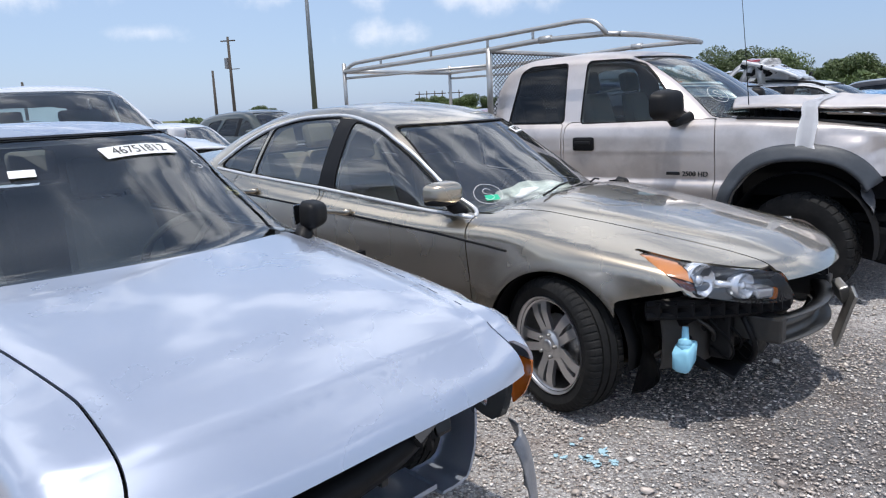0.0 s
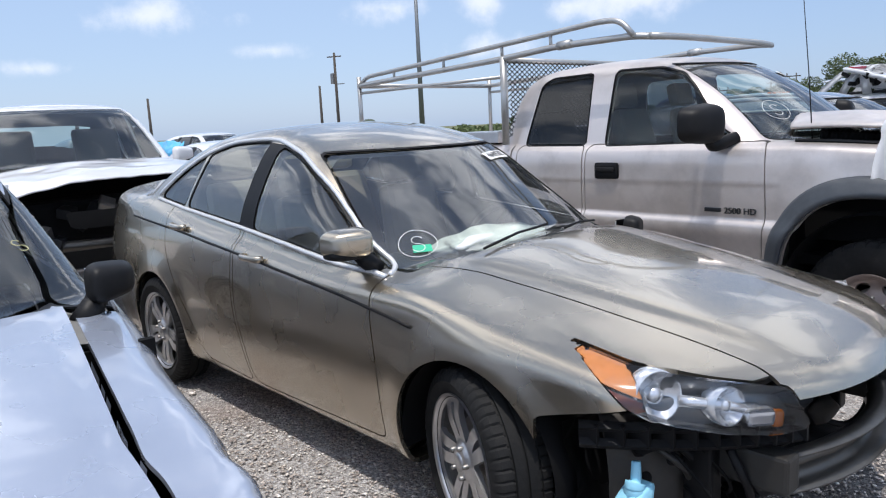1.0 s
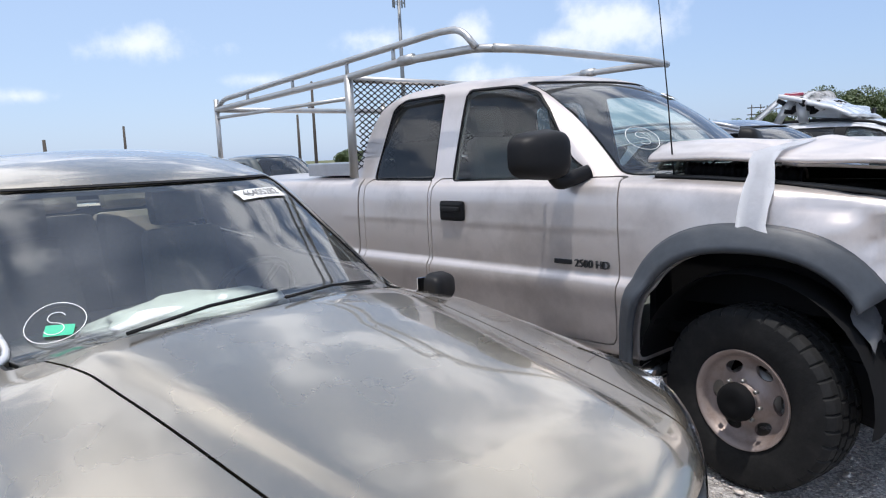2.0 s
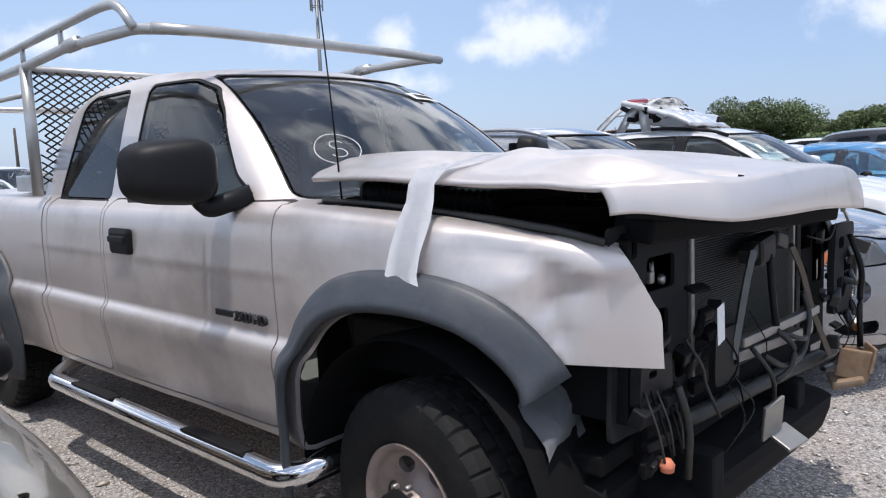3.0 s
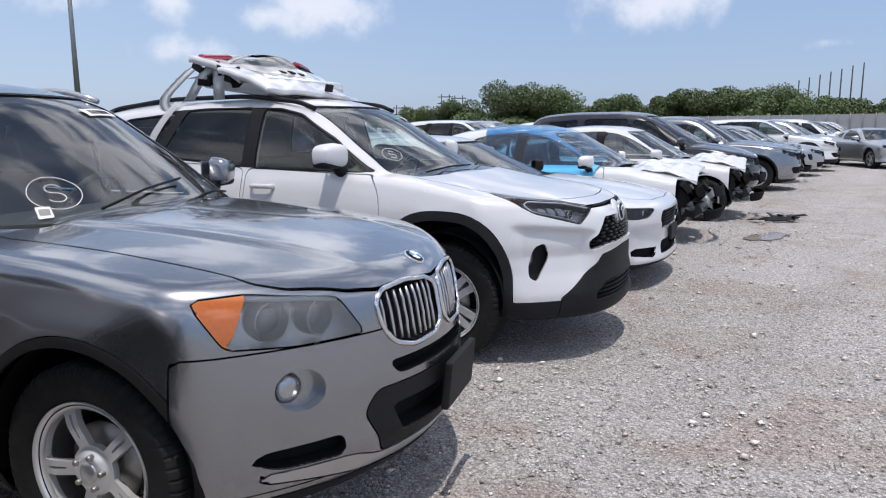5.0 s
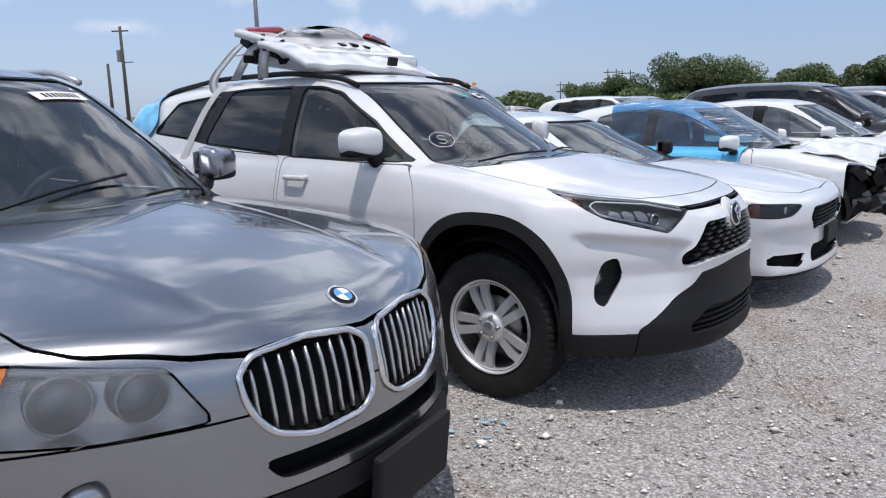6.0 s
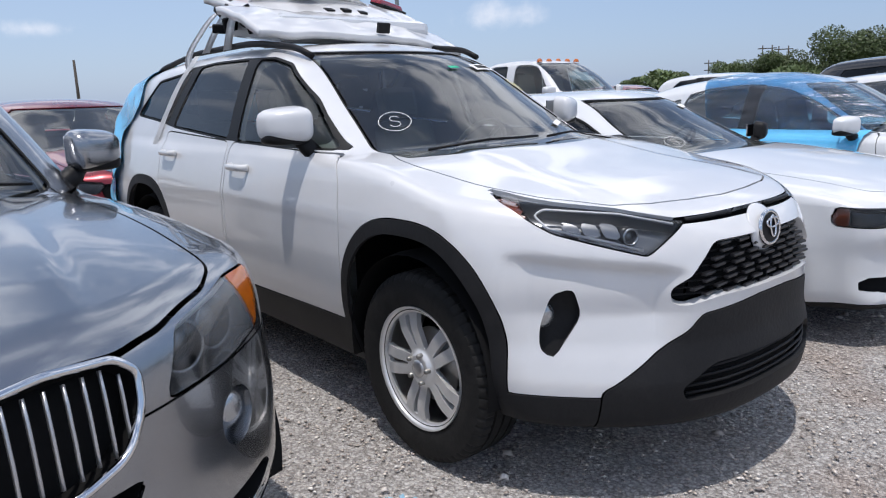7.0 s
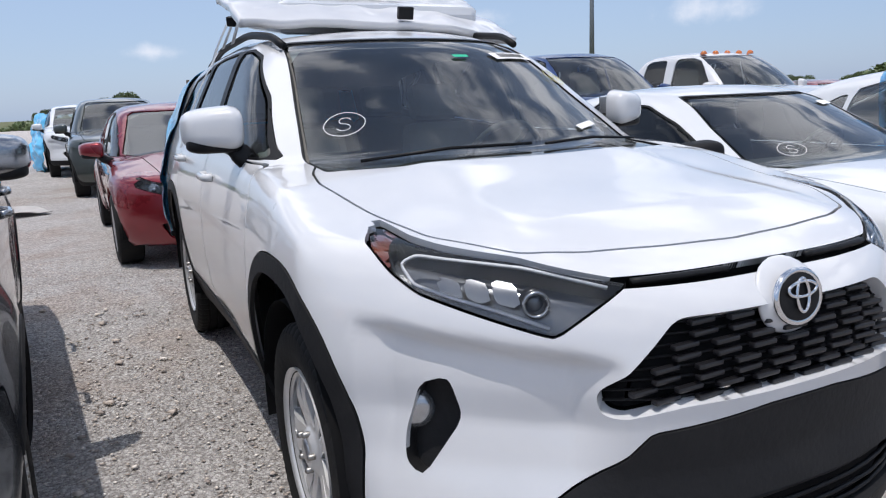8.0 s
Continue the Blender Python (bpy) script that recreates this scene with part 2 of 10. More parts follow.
M_DKAMBER = material("dark_amber_lens", (0.16, 0.035, 0.012), 0.12, coat=1.0, grain=0.2, grain_scale=60)
M_REDLENS = material("red_lens", (0.26, 0.012, 0.022), 0.12, coat=1.0, grain=0.15, grain_scale=50)
M_LAMP = material("lamp_reflector", (0.84, 0.85, 0.86), 0.2, 0.72, coat=0.6, grain=0.05)
M_BOWL = material("grey_reflector", (0.24, 0.245, 0.25), 0.25, 0.75, grain=0.1, grain_scale=30)
M_RING = material("dull_reflector", (0.46, 0.47, 0.48), 0.22, 0.8, grain=0.1, grain_scale=30)
M_DRL = material("white_light_guide", (0.66, 0.67, 0.68), 0.3, grain=0.04)
M_SMOKE = material("smoked_bezel", (0.17, 0.175, 0.18), 0.25, 0.6, grain=0.2, grain_scale=20)
M_LAMPDARK = material("lamp_bezel", (0.022, 0.023, 0.025), 0.3, grain=0.2, grain_scale=20)
M_SEAT = material("grey_seat_cloth", (0.22, 0.215, 0.20), 0.85, grain=0.2, grain_scale=80, bump=0.2)
M_TANSEAT = material("tan_seat", (0.36, 0.32, 0.26), 0.7, grain=0.15, grain_scale=60, bump=0.15)
M_TRIM = material("interior_trim", (0.055, 0.055, 0.054), 0.65, grain=0.2, grain_scale=40, bump=0.1)
M_LINING = material("pale_headliner", (0.17, 0.168, 0.16), 0.85, grain=0.15, grain_scale=40, bump=0.1)
M_BAG = material("airbag_cloth", (0.72, 0.73, 0.72), 0.85, grain=0.08, grain_scale=40, bump=0.3)
M_PAPER = material("paper", (0.80, 0.80, 0.78), 0.8, grain=0.03)
M_INK = material("ink", (0.02, 0.02, 0.022), 0.7, grain=0.1)
M_CHALK = material("marker_white", (0.85, 0.85, 0.82), 0.8, grain=0.1)
M_YCHALK = material("marker_yellow", (0.62, 0.60, 0.32), 0.8, grain=0.1)
M_STRAP = material("white_wrap", (0.80, 0.80, 0.80), 0.35, coat=0.3, grain=0.05, grain_scale=30, bump=0.25)
M_TAPE = material("white_tape", (0.72, 0.73, 0.76), 0.5, grain=0.06, grain_scale=30, bump=0.2)
M_BLUEFLUID = material("washer_bottle", (0.30, 0.62, 0.78), 0.35, grain=0.1, grain_scale=20)
M_FILM = material("blue_film", (0.12, 0.50, 0.82), 0.18, coat=0.8, grain=0.12, grain_scale=12, bump=0.5)
for m_ in (M_CLAD, M_BLACK, M_RUBBER, M_MATT, M_TRIM):
    m_.node_tree.nodes["Principled BSDF"].inputs["Specular IOR Level"].default_value = 0.22

# ---- shape helpers ----


def part(name, bm, mat, parent=None, label="", smooth=False):
    """Links a bmesh as one mesh object, under a thing or a part."""
    me = bpy.data.meshes.new(name)
    bm.to_mesh(me)
    bm.free()
    if smooth:
        me.shade_smooth()
    me.materials.append(mat)
    ob = new(name, me)
    if parent:
        ob.parent = parent
    if label:
        tagged(ob, label)
    return ob


def thing(name, label, category, group="", kind="", m=None):
    ob = new(name)
    ob.empty_display_size = 0.2
    if m:
        ob.matrix_basis = m
    return tagged(ob, label, category, group, kind)


def smax(a, b, k):
    h = np.clip(0.5 + 0.5 * (a - b) / k, 0, 1)
    return b * (1 - h) + a * h + k * h * (1 - h)


def smin(a, b, k):
    return -smax(-a, -b, k)


def curve_of(points):
    """A smooth function through (x, value) points that does not overshoot."""
    pts = sorted(points)
    xs, ys = np.array([p[0] for p in pts], float), np.array([p[1] for p in pts], float)
    h, d = np.diff(xs), np.diff(ys) / np.diff(xs)
    m = np.zeros(len(xs))
    m[0], m[-1] = d[0], d[-1]
    for i in range(1, len(xs) - 1):
        if d[i - 1] * d[i] > 0:
            w1, w2 = 2 * h[i] + h[i - 1], h[i] + 2 * h[i - 1]
            m[i] = (w1 + w2) / (w1 / d[i - 1] + w2 / d[i])

    def at(x):
        x = np.clip(x, xs[0], xs[-1])
        i = np.clip(np.searchsorted(xs, x) - 1, 0, len(xs) - 2)
        t = (x - xs[i]) / h[i]
        return ((2 * t**3 - 3 * t**2 + 1) * ys[i] + (t**3 - 2 * t**2 + t) * h[i] * m[i] + (-2 * t**3 + 3 * t**2) * ys[i + 1] + (t**3 - t**2) * h[i] * m[i + 1])

    return at


def rounded(points, radius=1):
    """Rounds the corners of a closed outline; radius 1 is about 3 cm, 2 about 6 cm."""
    pts = [np.array(p, float) for p in points]
    out = []
    for a, b, c in zip(pts[-1:] + pts[:-1], pts, pts[1:] + pts[:1]):
        u, w = a - b, c - b
        r = min(0.03 * radius, 0.4 * np.linalg.norm(u), 0.4 * np.linalg.norm(w))
        p, q = b + u / max(np.linalg.norm(u), 1e-9) * r, b + w / max(np.linalg.norm(w), 1e-9) * r
        out += [(1 - t) ** 2 * p + 2 * t * (1 - t) * b + t * t * q for t in (0, 0.25, 0.5, 0.75, 1)]
    return out


def outline(points, a, b):
    """Signed distance of (a, b) to a closed outline; negative inside."""
    pts = [np.array(p, float) for p in points]
    best, inside = np.full(a.shape, 1e9), np.zeros(a.shape, bool)
    for p, q in zip(pts, pts[1:] + pts[:1]):
        e = q - p
        wa, wb = a - p[0], b - p[1]
        t = np.clip((wa * e[0] + wb * e[1]) / max(e @ e, 1e-12), 0, 1)
        best = np.minimum(best, (wa - e[0] * t) ** 2 + (wb - e[1] * t) ** 2)
        cross = (p[1] > b) != (q[1] > b)
        with np.errstate(divide="ignore", invalid="ignore"):
            inside ^= cross & (a < e[0] * (b - p[1]) / (e[1] if e[1] else 1e-12) + p[0])
    d = np.sqrt(best)
    return np.where(inside, -d, d)


def cut(mesh, s):
    """The part of a triangle mesh (points, normals, triangles) where s is negative, cut cleanly along s = 0."""
    V, N, T = mesh
    if not len(T):
        return mesh
    ins = s[T] < 0
    n = ins.sum(1)
    tris = [T[n == 3]]
    extra_v, extra_n = np.zeros((0, 3)), np.zeros((0, 3))
    crossing = T[(n == 1) | (n == 2)]
    if len(crossing):
        one = (s[crossing] < 0).sum(1) == 1
        odd = np.where(one, np.argmax(s[crossing] < 0, 1), np.argmin(s[crossing] < 0, 1))
        r = np.arange(len(crossing))
        a, b, c = crossing[r, odd], crossing[r, (odd + 1) % 3], crossing[r, (odd + 2) % 3]
        pairs = np.concatenate([np.stack([a, b], 1), np.stack([a, c], 1)])
        pairs.sort(1)
        uniq, inv = np.unique(pairs, axis=0, return_inverse=True)
        inv = inv.ravel()
        p, q = uniq[:, 0], uniq[:, 1]
        t = (s[p] / (s[p] - s[q]))[:, None]
        extra_v = V[p] * (1 - t) + V[q] * t
        extra_n = N[p] * (1 - t) + N[q] * t
        ab, ac = inv[: len(a)] + len(V), inv[len(a):] + len(V)
        tris.append(np.stack([a, ab, ac], 1)[one])
        two = ~one
        tris.append(np.stack([b, c, ac], 1)[two])
        tris.append(np.stack([b, ac, ab], 1)[two])
    T2 = np.concatenate(tris)
    used, T3 = np.unique(T2, return_inverse=True)
    allv, alln = np.concatenate([V, extra_v]), np.concatenate([N, extra_n])
    return allv[used], alln[used], T3.reshape(-1, 3)


def islands(mesh, least=8):
    """The separate pieces of a triangle mesh, the largest first."""
    V, N, T = mesh
    mark = np.arange(len(V))
    while True:
        low = mark[T].min(1)
        was = mark.copy()
        for k in range(3):
            np.minimum.at(mark, T[:, k], low)
        mark = mark[mark]
        if (mark == was).all():
            break
    ids, counts = np.unique(mark[T[:, 0]], return_counts=True)
    out = []
    for i in ids[np.argsort(-counts)][: max(1, int((counts >= least).sum()))]:
        used, T2 = np.unique(T[mark[T[:, 0]] == i], return_inverse=True)
        out.append((V[used], N[used], T2.reshape(-1, 3)))
    return out


def surface(name, mesh, mat, parent=None, thick=0.012, label="", shift=0.0, smooth=True, rim_only=False):
    """Links a cut surface as one mesh with a rim of the given thickness, its outer face smooth."""
    V, N, T = mesh
    if len(T) < 2:
        return None
    V = V + N * shift
    faces, normals = T, N
    if thick:
        e = np.concatenate([T[:, [0, 1]], T[:, [1, 2]], T[:, [2, 0]]])
        key = np.sort(e, 1)
        _, first, count = np.unique(key, axis=0, return_index=True, return_counts=True)
        rim = e[first[count == 1]]
        k = len(rim)
        if rim_only:
            ids, q = np.unique(rim, return_inverse=True)
            q, n = q.reshape(-1, 2), len(ids)
            ring = np.concatenate([V[ids], V[ids] - N[ids] * thick])
            return mesh_of(name, ring, np.stack([q[:, 1], q[:, 0], q[:, 0] + n, q[:, 1] + n], 1), mat, parent, None, label)
        outer, inner = V[rim], V[rim] - N[rim] * thick
        rv = np.concatenate([outer[:, 0], outer[:, 1], inner[:, 1], inner[:, 0]])
        side = np.cross(outer[:, 1] - outer[:, 0], N[rim[:, 0]])
        side /= np.maximum(np.linalg.norm(side, axis=1), 1e-9)[:, None]
        i = np.arange(k) + len(V)
        q1, q2 = np.stack([i + k, i, i + 3 * k], 1), np.stack([i + k, i + 3 * k, i + 2 * k], 1)
        V, normals = np.concatenate([V, rv]), np.concatenate([N, np.tile(side, (4, 1))])
        faces = np.concatenate([T, q1, q2])
    return mesh_of(name, V, faces, mat, parent, normals if smooth else None, label)


def mesh_of(name, V, faces, mat, parent=None, normals=None, label=""):
    me = bpy.data.meshes.new(name)
    me.vertices.add(len(V))
    me.vertices.foreach_set("co", np.asarray(V, np.float32).ravel())
    F = np.asarray(faces, np.int32)
    w = F.shape[1]
    me.loops.add(F.size)
    me.loops.foreach_set("vertex_index", F.ravel())
    me.polygons.add(len(F))
    me.polygons.foreach_set("loop_start", np.arange(len(F), dtype=np.int32) * w)
    me.update(calc_edges=True)
    me.validate()
    if normals is not None:
        me.shade_smooth()
        if len(me.vertices) == len(V):
            n = normals / np.maximum(np.linalg.norm(normals, axis=1), 1e-9)[:, None]
            me.normals_split_custom_set_from_vertices([tuple(v) for v in n.tolist()])
    me.materials.append(mat)
    ob = new(name, me)
    if parent:
        ob.parent = parent
    if label:
        tagged(ob, label)
    return ob


def box_bm(bm, centre, size, bevel=0.0, turn=(0, 0, 0), taper=None):
    """Adds a box to bm, bevelled, turned in degrees; taper scales the upper end in x and y."""
    made = bmesh.ops.create_cube(bm, size=1.0)["verts"]
    for v in made:
        if taper and v.co.z > 0:
            v.co.x *= taper[0]; v.co.y *= taper[1]
        v.co = Vector((v.co.x * size[0], v.co.y * size[1], v.co.z * size[2]))
    if bevel:
        edges = {e for v in made for e in v.link_edges}
        res = bmesh.ops.bevel(bm, geom=list(edges), offset=bevel, segments=2, profile=0.6, affect="EDGES")
        made = list({v for f in res["faces"] for v in f.verts} | {v for v in made if v.is_valid})
    m = pose(*centre, *turn)
    for v in made:
        v.co = m @ v.co
    return made


def box(name, centre, size, mat, parent=None, bevel=0.008, turn=(0, 0, 0), label="", taper=None):
    bm = bmesh.new()
    box_bm(bm, centre, size, bevel, turn, taper)
    return part(name, bm, mat, parent, label)


def tube_bm(bm, points, radius, sides=8, closed=False):
    """Sweeps a circle along a line of points; radius may be a list."""
    pts = [Vector(p) for p in points]
    rings = []
    up = Vector((0, 0, 1))
    for i, p in enumerate(pts):
        a = pts[i - 1] if (i or closed) else p
        b = pts[(i + 1) % len(pts)] if (i + 1 < len(pts) or closed) else p
        d = (b - a).normalized()
        side = d.cross(up)
        if side.length < 0.05:
            side = d.cross(Vector((1, 0, 0)))
        side.normalize()
        top = side.cross(d)
        r = radius[i] if isinstance(radius, (list, tuple)) else radius
        rings.append([bm.verts.new(p + (side * math.cos(w) + top * math.sin(w)) * r) for w in (2 * math.pi * k / sides for k in range(sides))])
    n = len(rings)
    for i in range(n if closed else n - 1):
        r, s = rings[i], rings[(i + 1) % n]
        for k in range(sides):
            bm.faces.new((r[k], r[(k + 1) % sides], s[(k + 1) % sides], s[k]))
    if not closed:
        bm.faces.new(rings[0][::-1]); bm.faces.new(rings[-1])


def bent(points, radius=0.1, steps=5):
    """A line of points with its corners rounded."""
    pts = [Vector(p) for p in points]
    out = [pts[0]]
    for a, b, c in zip(pts, pts[1:], pts[2:]):
        u, w = (a - b), (c - b)
        r = min(radius, u.length * 0.48, w.length * 0.48)
        p, q = b + u.normalized() * r, b + w.normalized() * r
        out += [p.lerp(b, t).lerp(b.lerp(q, t), t) for t in (k / steps for k in range(steps + 1))]
    return out + [pts[-1]]


def tube(name, points, radius, mat, parent=None, sides=8, closed=False, label=""):
    bm = bmesh.new()
    tube_bm(bm, points, radius, sides, closed)
    return part(name, bm, mat, parent, label, smooth=True)


def revolve_bm(bm, profile, axis_m, segs=32):
    """Turns a profile of (radius, height) about the z axis of axis_m."""
    rings = []
    for r, h in profile:
        rings.append([bm.verts.new(axis_m @ Vector((r * math.cos(w), r * math.sin(w), h))) for w in (2 * math.pi * k / segs for k in range(segs))] if r > 1e-5 else [bm.verts.new(axis_m @ Vector((0, 0, h)))])
    for a, b in zip(rings, rings[1:]):
        for k in range(segs):
            l = (k + 1) % segs
            if len(a) == 1 and len(b) > 1:
                bm.faces.new((a[0], b[l], b[k]))
            elif len(b) == 1 and len(a) > 1:
                bm.faces.new((a[k], a[l], b[0]))
            elif len(a) > 1:
                bm.faces.new((a[k], a[l], b[l], b[k]))


def turned(name, profile, m, mat, parent=None, segs=28, label=""):
    bm = bmesh.new()
    revolve_bm(bm, profile, m, segs)
    bmesh.ops.recalc_face_normals(bm, faces=bm.faces)
    return part(name, bm, mat, parent, label, smooth=True)


def lettering(name, text, size, m, mat, parent=None, depth=0.002):
    """Letters as a mesh, centred on m, facing its z."""
    c = bpy.data.curves.new(name, "FONT")
    c.body, c.size, c.extrude, c.align_x, c.align_y = text, size, depth, "CENTER", "CENTER"
    tmp = bpy.data.objects.new(name, c)
    me = bpy.data.meshes.new_from_object(tmp)
    bpy.data.objects.remove(tmp)
    me.name = name
    me.materials.append(mat)
    ob = new(name, me)
    ob.matrix_basis = m
    if parent:
        ob.parent = parent
    return ob


def crumpled(name, parent, size, m, mat, seed, amp, cells=(40, 30), thick=0.012, curl=0.0, label=""):
    """A dented sheet: a grid bent by noise at two scales."""
    nx, ny = cells
    U, Vv = np.meshgrid(np.linspace(-0.5, 0.5, nx), np.linspace(-0.5, 0.5, ny), indexing="ij")
    pts = []
    for u, v in zip(U.ravel(), Vv.ravel()):
        x, y = u * size[0], v * size[1]
        z = amp * noise.noise(Vector((x * 2.1, y * 2.1, seed))) + amp * 0.35 * noise.noise(Vector((x * 7, y * 7, seed + 4)))
        ridge = abs(noise.noise(Vector((x * 3.1 + 9, y * 2.3, seed + 8))))
        z += amp * 0.5 * ridge - curl * (4 * v * v) - curl * 0.6 * (4 * u * u)
        x += 0.3 * amp * noise.noise(Vector((y * 3, x * 3, seed + 2)))
        pts.append((x, y + 0.3 * amp * noise.noise(Vector((x * 4, 1.0, seed))), z))
    i = np.arange(nx * ny).reshape(nx, ny)
    F = np.stack([i[:-1, :-1].ravel(), i[1:, :-1].ravel(), i[1:, 1:].ravel(), i[:-1, 1:].ravel()], 1)
    ob = mesh_of(name, np.array(pts), F, mat, parent, label=label)
    ob.data.shade_smooth()
    md = ob.modifiers.new("thick", "SOLIDIFY"); md.thickness, md.offset = thick, 0
    ob.matrix_basis = m
    return ob


# ---- cars: x ahead, y to the car's left, z up; the origin lies on the ground under the front axle ----


class Shell:
    """A car's skin: where a field of smoothly joined height fields is zero, met by rays from a spine."""

    def __init__(self, field, x0, x1, zc, step=0.03, turns=None):
        self.field = field
        n = turns or int(2.6 / step)
        cap = max(6, int(1.3 / step))
        along = np.linspace(x0, x1, max(4, int((x1 - x0) / step)))
        alpha = np.sin(np.linspace(0, math.pi / 2, cap + 1)[1:] ) * math.pi / 2
        alpha = np.linspace(0, math.pi / 2, cap + 1)[1:]
        us = [(x0, -a) for a in alpha[::-1]] + [(x, 0.0) for x in along] + [(x1, a) for a in alpha]
        phi = np.linspace(-math.pi / 2, math.pi / 2, n + 1)
        ox = np.array([u[0] for u in us])[:, None] * np.ones((1, n + 1))
        al = np.array([u[1] for u in us])[:, None]
        dirs = np.stack([np.sin(al) * np.ones((1, n + 1)), np.cos(al) * np.cos(phi)[None], np.cos(al) * np.sin(phi)[None]], -1)
        org = np.stack([ox, 0 * ox, 0 * ox + zc], -1)
        P = self.solve(org.reshape(-1, 3), dirs.reshape(-1, 3))
        nu, nv = len(us), n + 1
        N = self.normal(P)
        i = np.arange(nu * nv).reshape(nu, nv)
        a, b, c, d = i[:-1, :-1].ravel(), i[1:, :-1].ravel(), i[1:, 1:].ravel(), i[:-1, 1:].ravel()
        T = np.concatenate([np.stack([a, c, b], 1), np.stack([a, d, c], 1)])
        flip = np.array([1.0, -1.0, 1.0])
        V = np.concatenate([P, P * flip])
        N = np.concatenate([N, N * flip])
        T = np.concatenate([T, T[:, ::-1] + len(P)])
        # weld the seam along the middle and drop slivers
        key = np.round(V / 1e-5).astype(np.int64)
        _, first, inv = np.unique(key, axis=0, return_index=True, return_inverse=True)
        V, N, T = V[first], N[first], inv.ravel()[T]
        V[np.abs(V[:, 1]) < 1e-5, 1] = 0
        N[np.abs(V[:, 1]) < 1e-5, 1] = 0
        T = T[(T[:, 0] != T[:, 1]) & (T[:, 1] != T[:, 2]) & (T[:, 0] != T[:, 2])]
        self.all = self.rest = (V, N, T)

    def solve(self, o, d):
        lo, hi = np.zeros(len(o)), np.full(len(o), 3.2)
        for _ in range(26):
            mid = (lo + hi) / 2
            inside = self.field(*(o + d * mid[:, None]).T) < 0
            lo, hi = np.where(inside, mid, lo), np.where(inside, hi, mid)
        return o + d * lo[:, None]

    def normal(self, P, h=0.004):
        x, y, z = P.T
        f = self.field
        g = np.stack([f(x + h, y, z) - f(x - h, y, z), f(x, y + h, z) - f(x, y - h, z), f(x, y, z + h) - f(x, y, z - h)], -1)
        return g / np.maximum(np.linalg.norm(g, axis=1), 1e-9)[:, None]

    def carve(self, f, gap=0.003):
        """Takes the region f(x, y, z, nx, ny, nz) < 0 out of what is left, with a seam round it."""
        V, N, _ = self.rest
        s = f(*V.T, *N.T)
        piece, self.rest = cut(self.rest, s + gap), cut(self.rest, -s + gap)
        return piece

    def region(self, f):
        V, N, _ = self.all
        return cut(self.all, f(*V.T, *N.T))


def side_area(points, sign, inner=0.3, round_off=2):
    """A region on one flank, outlined in (x, z)."""
    pts = rounded(points, round_off) if round_off else points
    return lambda x, y, z, nx, ny, nz: np.maximum(outline(pts, x, z), inner - y * sign)


def front_area(points, x_min, round_off=2, mirror=False):
    """A region on the front or the windscreen, outlined in (y, z)."""
    pts = rounded(points, round_off) if round_off else points
    return lambda x, y, z, nx, ny, nz: np.maximum(outline(pts, np.abs(y) if mirror else y, z), x_min - x)


def rear_area(points, x_max, round_off=2):
    pts = rounded(points, round_off) if round_off else points
    return lambda x, y, z, nx, ny, nz: np.maximum(outline(pts, y, z), x - x_max)


def top_area(points, z_min, round_off=2):
    """A region seen from above, outlined in (x, |y|)."""
    pts = rounded(points, round_off) if round_off else points
    return lambda x, y, z, nx, ny, nz: np.maximum(outline(pts, x, np.abs(y)), z_min - z)


def corner_area(points, sign, x_min, round_off=1):
    """A region that wraps round a front corner, outlined in (|y| - x, z)."""
    pts = rounded(points, round_off) if round_off else points
    return lambda x, y, z, nx, ny, nz: np.maximum(np.maximum(outline(pts, np.abs(y) - x, z), 0.05 - y * sign), x_min - x)


def arch_area(xc, zc, r, inner, flat=1.0, square=2.0):
    """A wheel opening; square above 2 makes its upper corners fuller."""
    return lambda x, y, z, nx, ny, nz: np.maximum((np.abs(x - xc) ** square + np.abs((z - zc) * flat) ** square) ** (1 / square) - r, inner - np.abs(y))


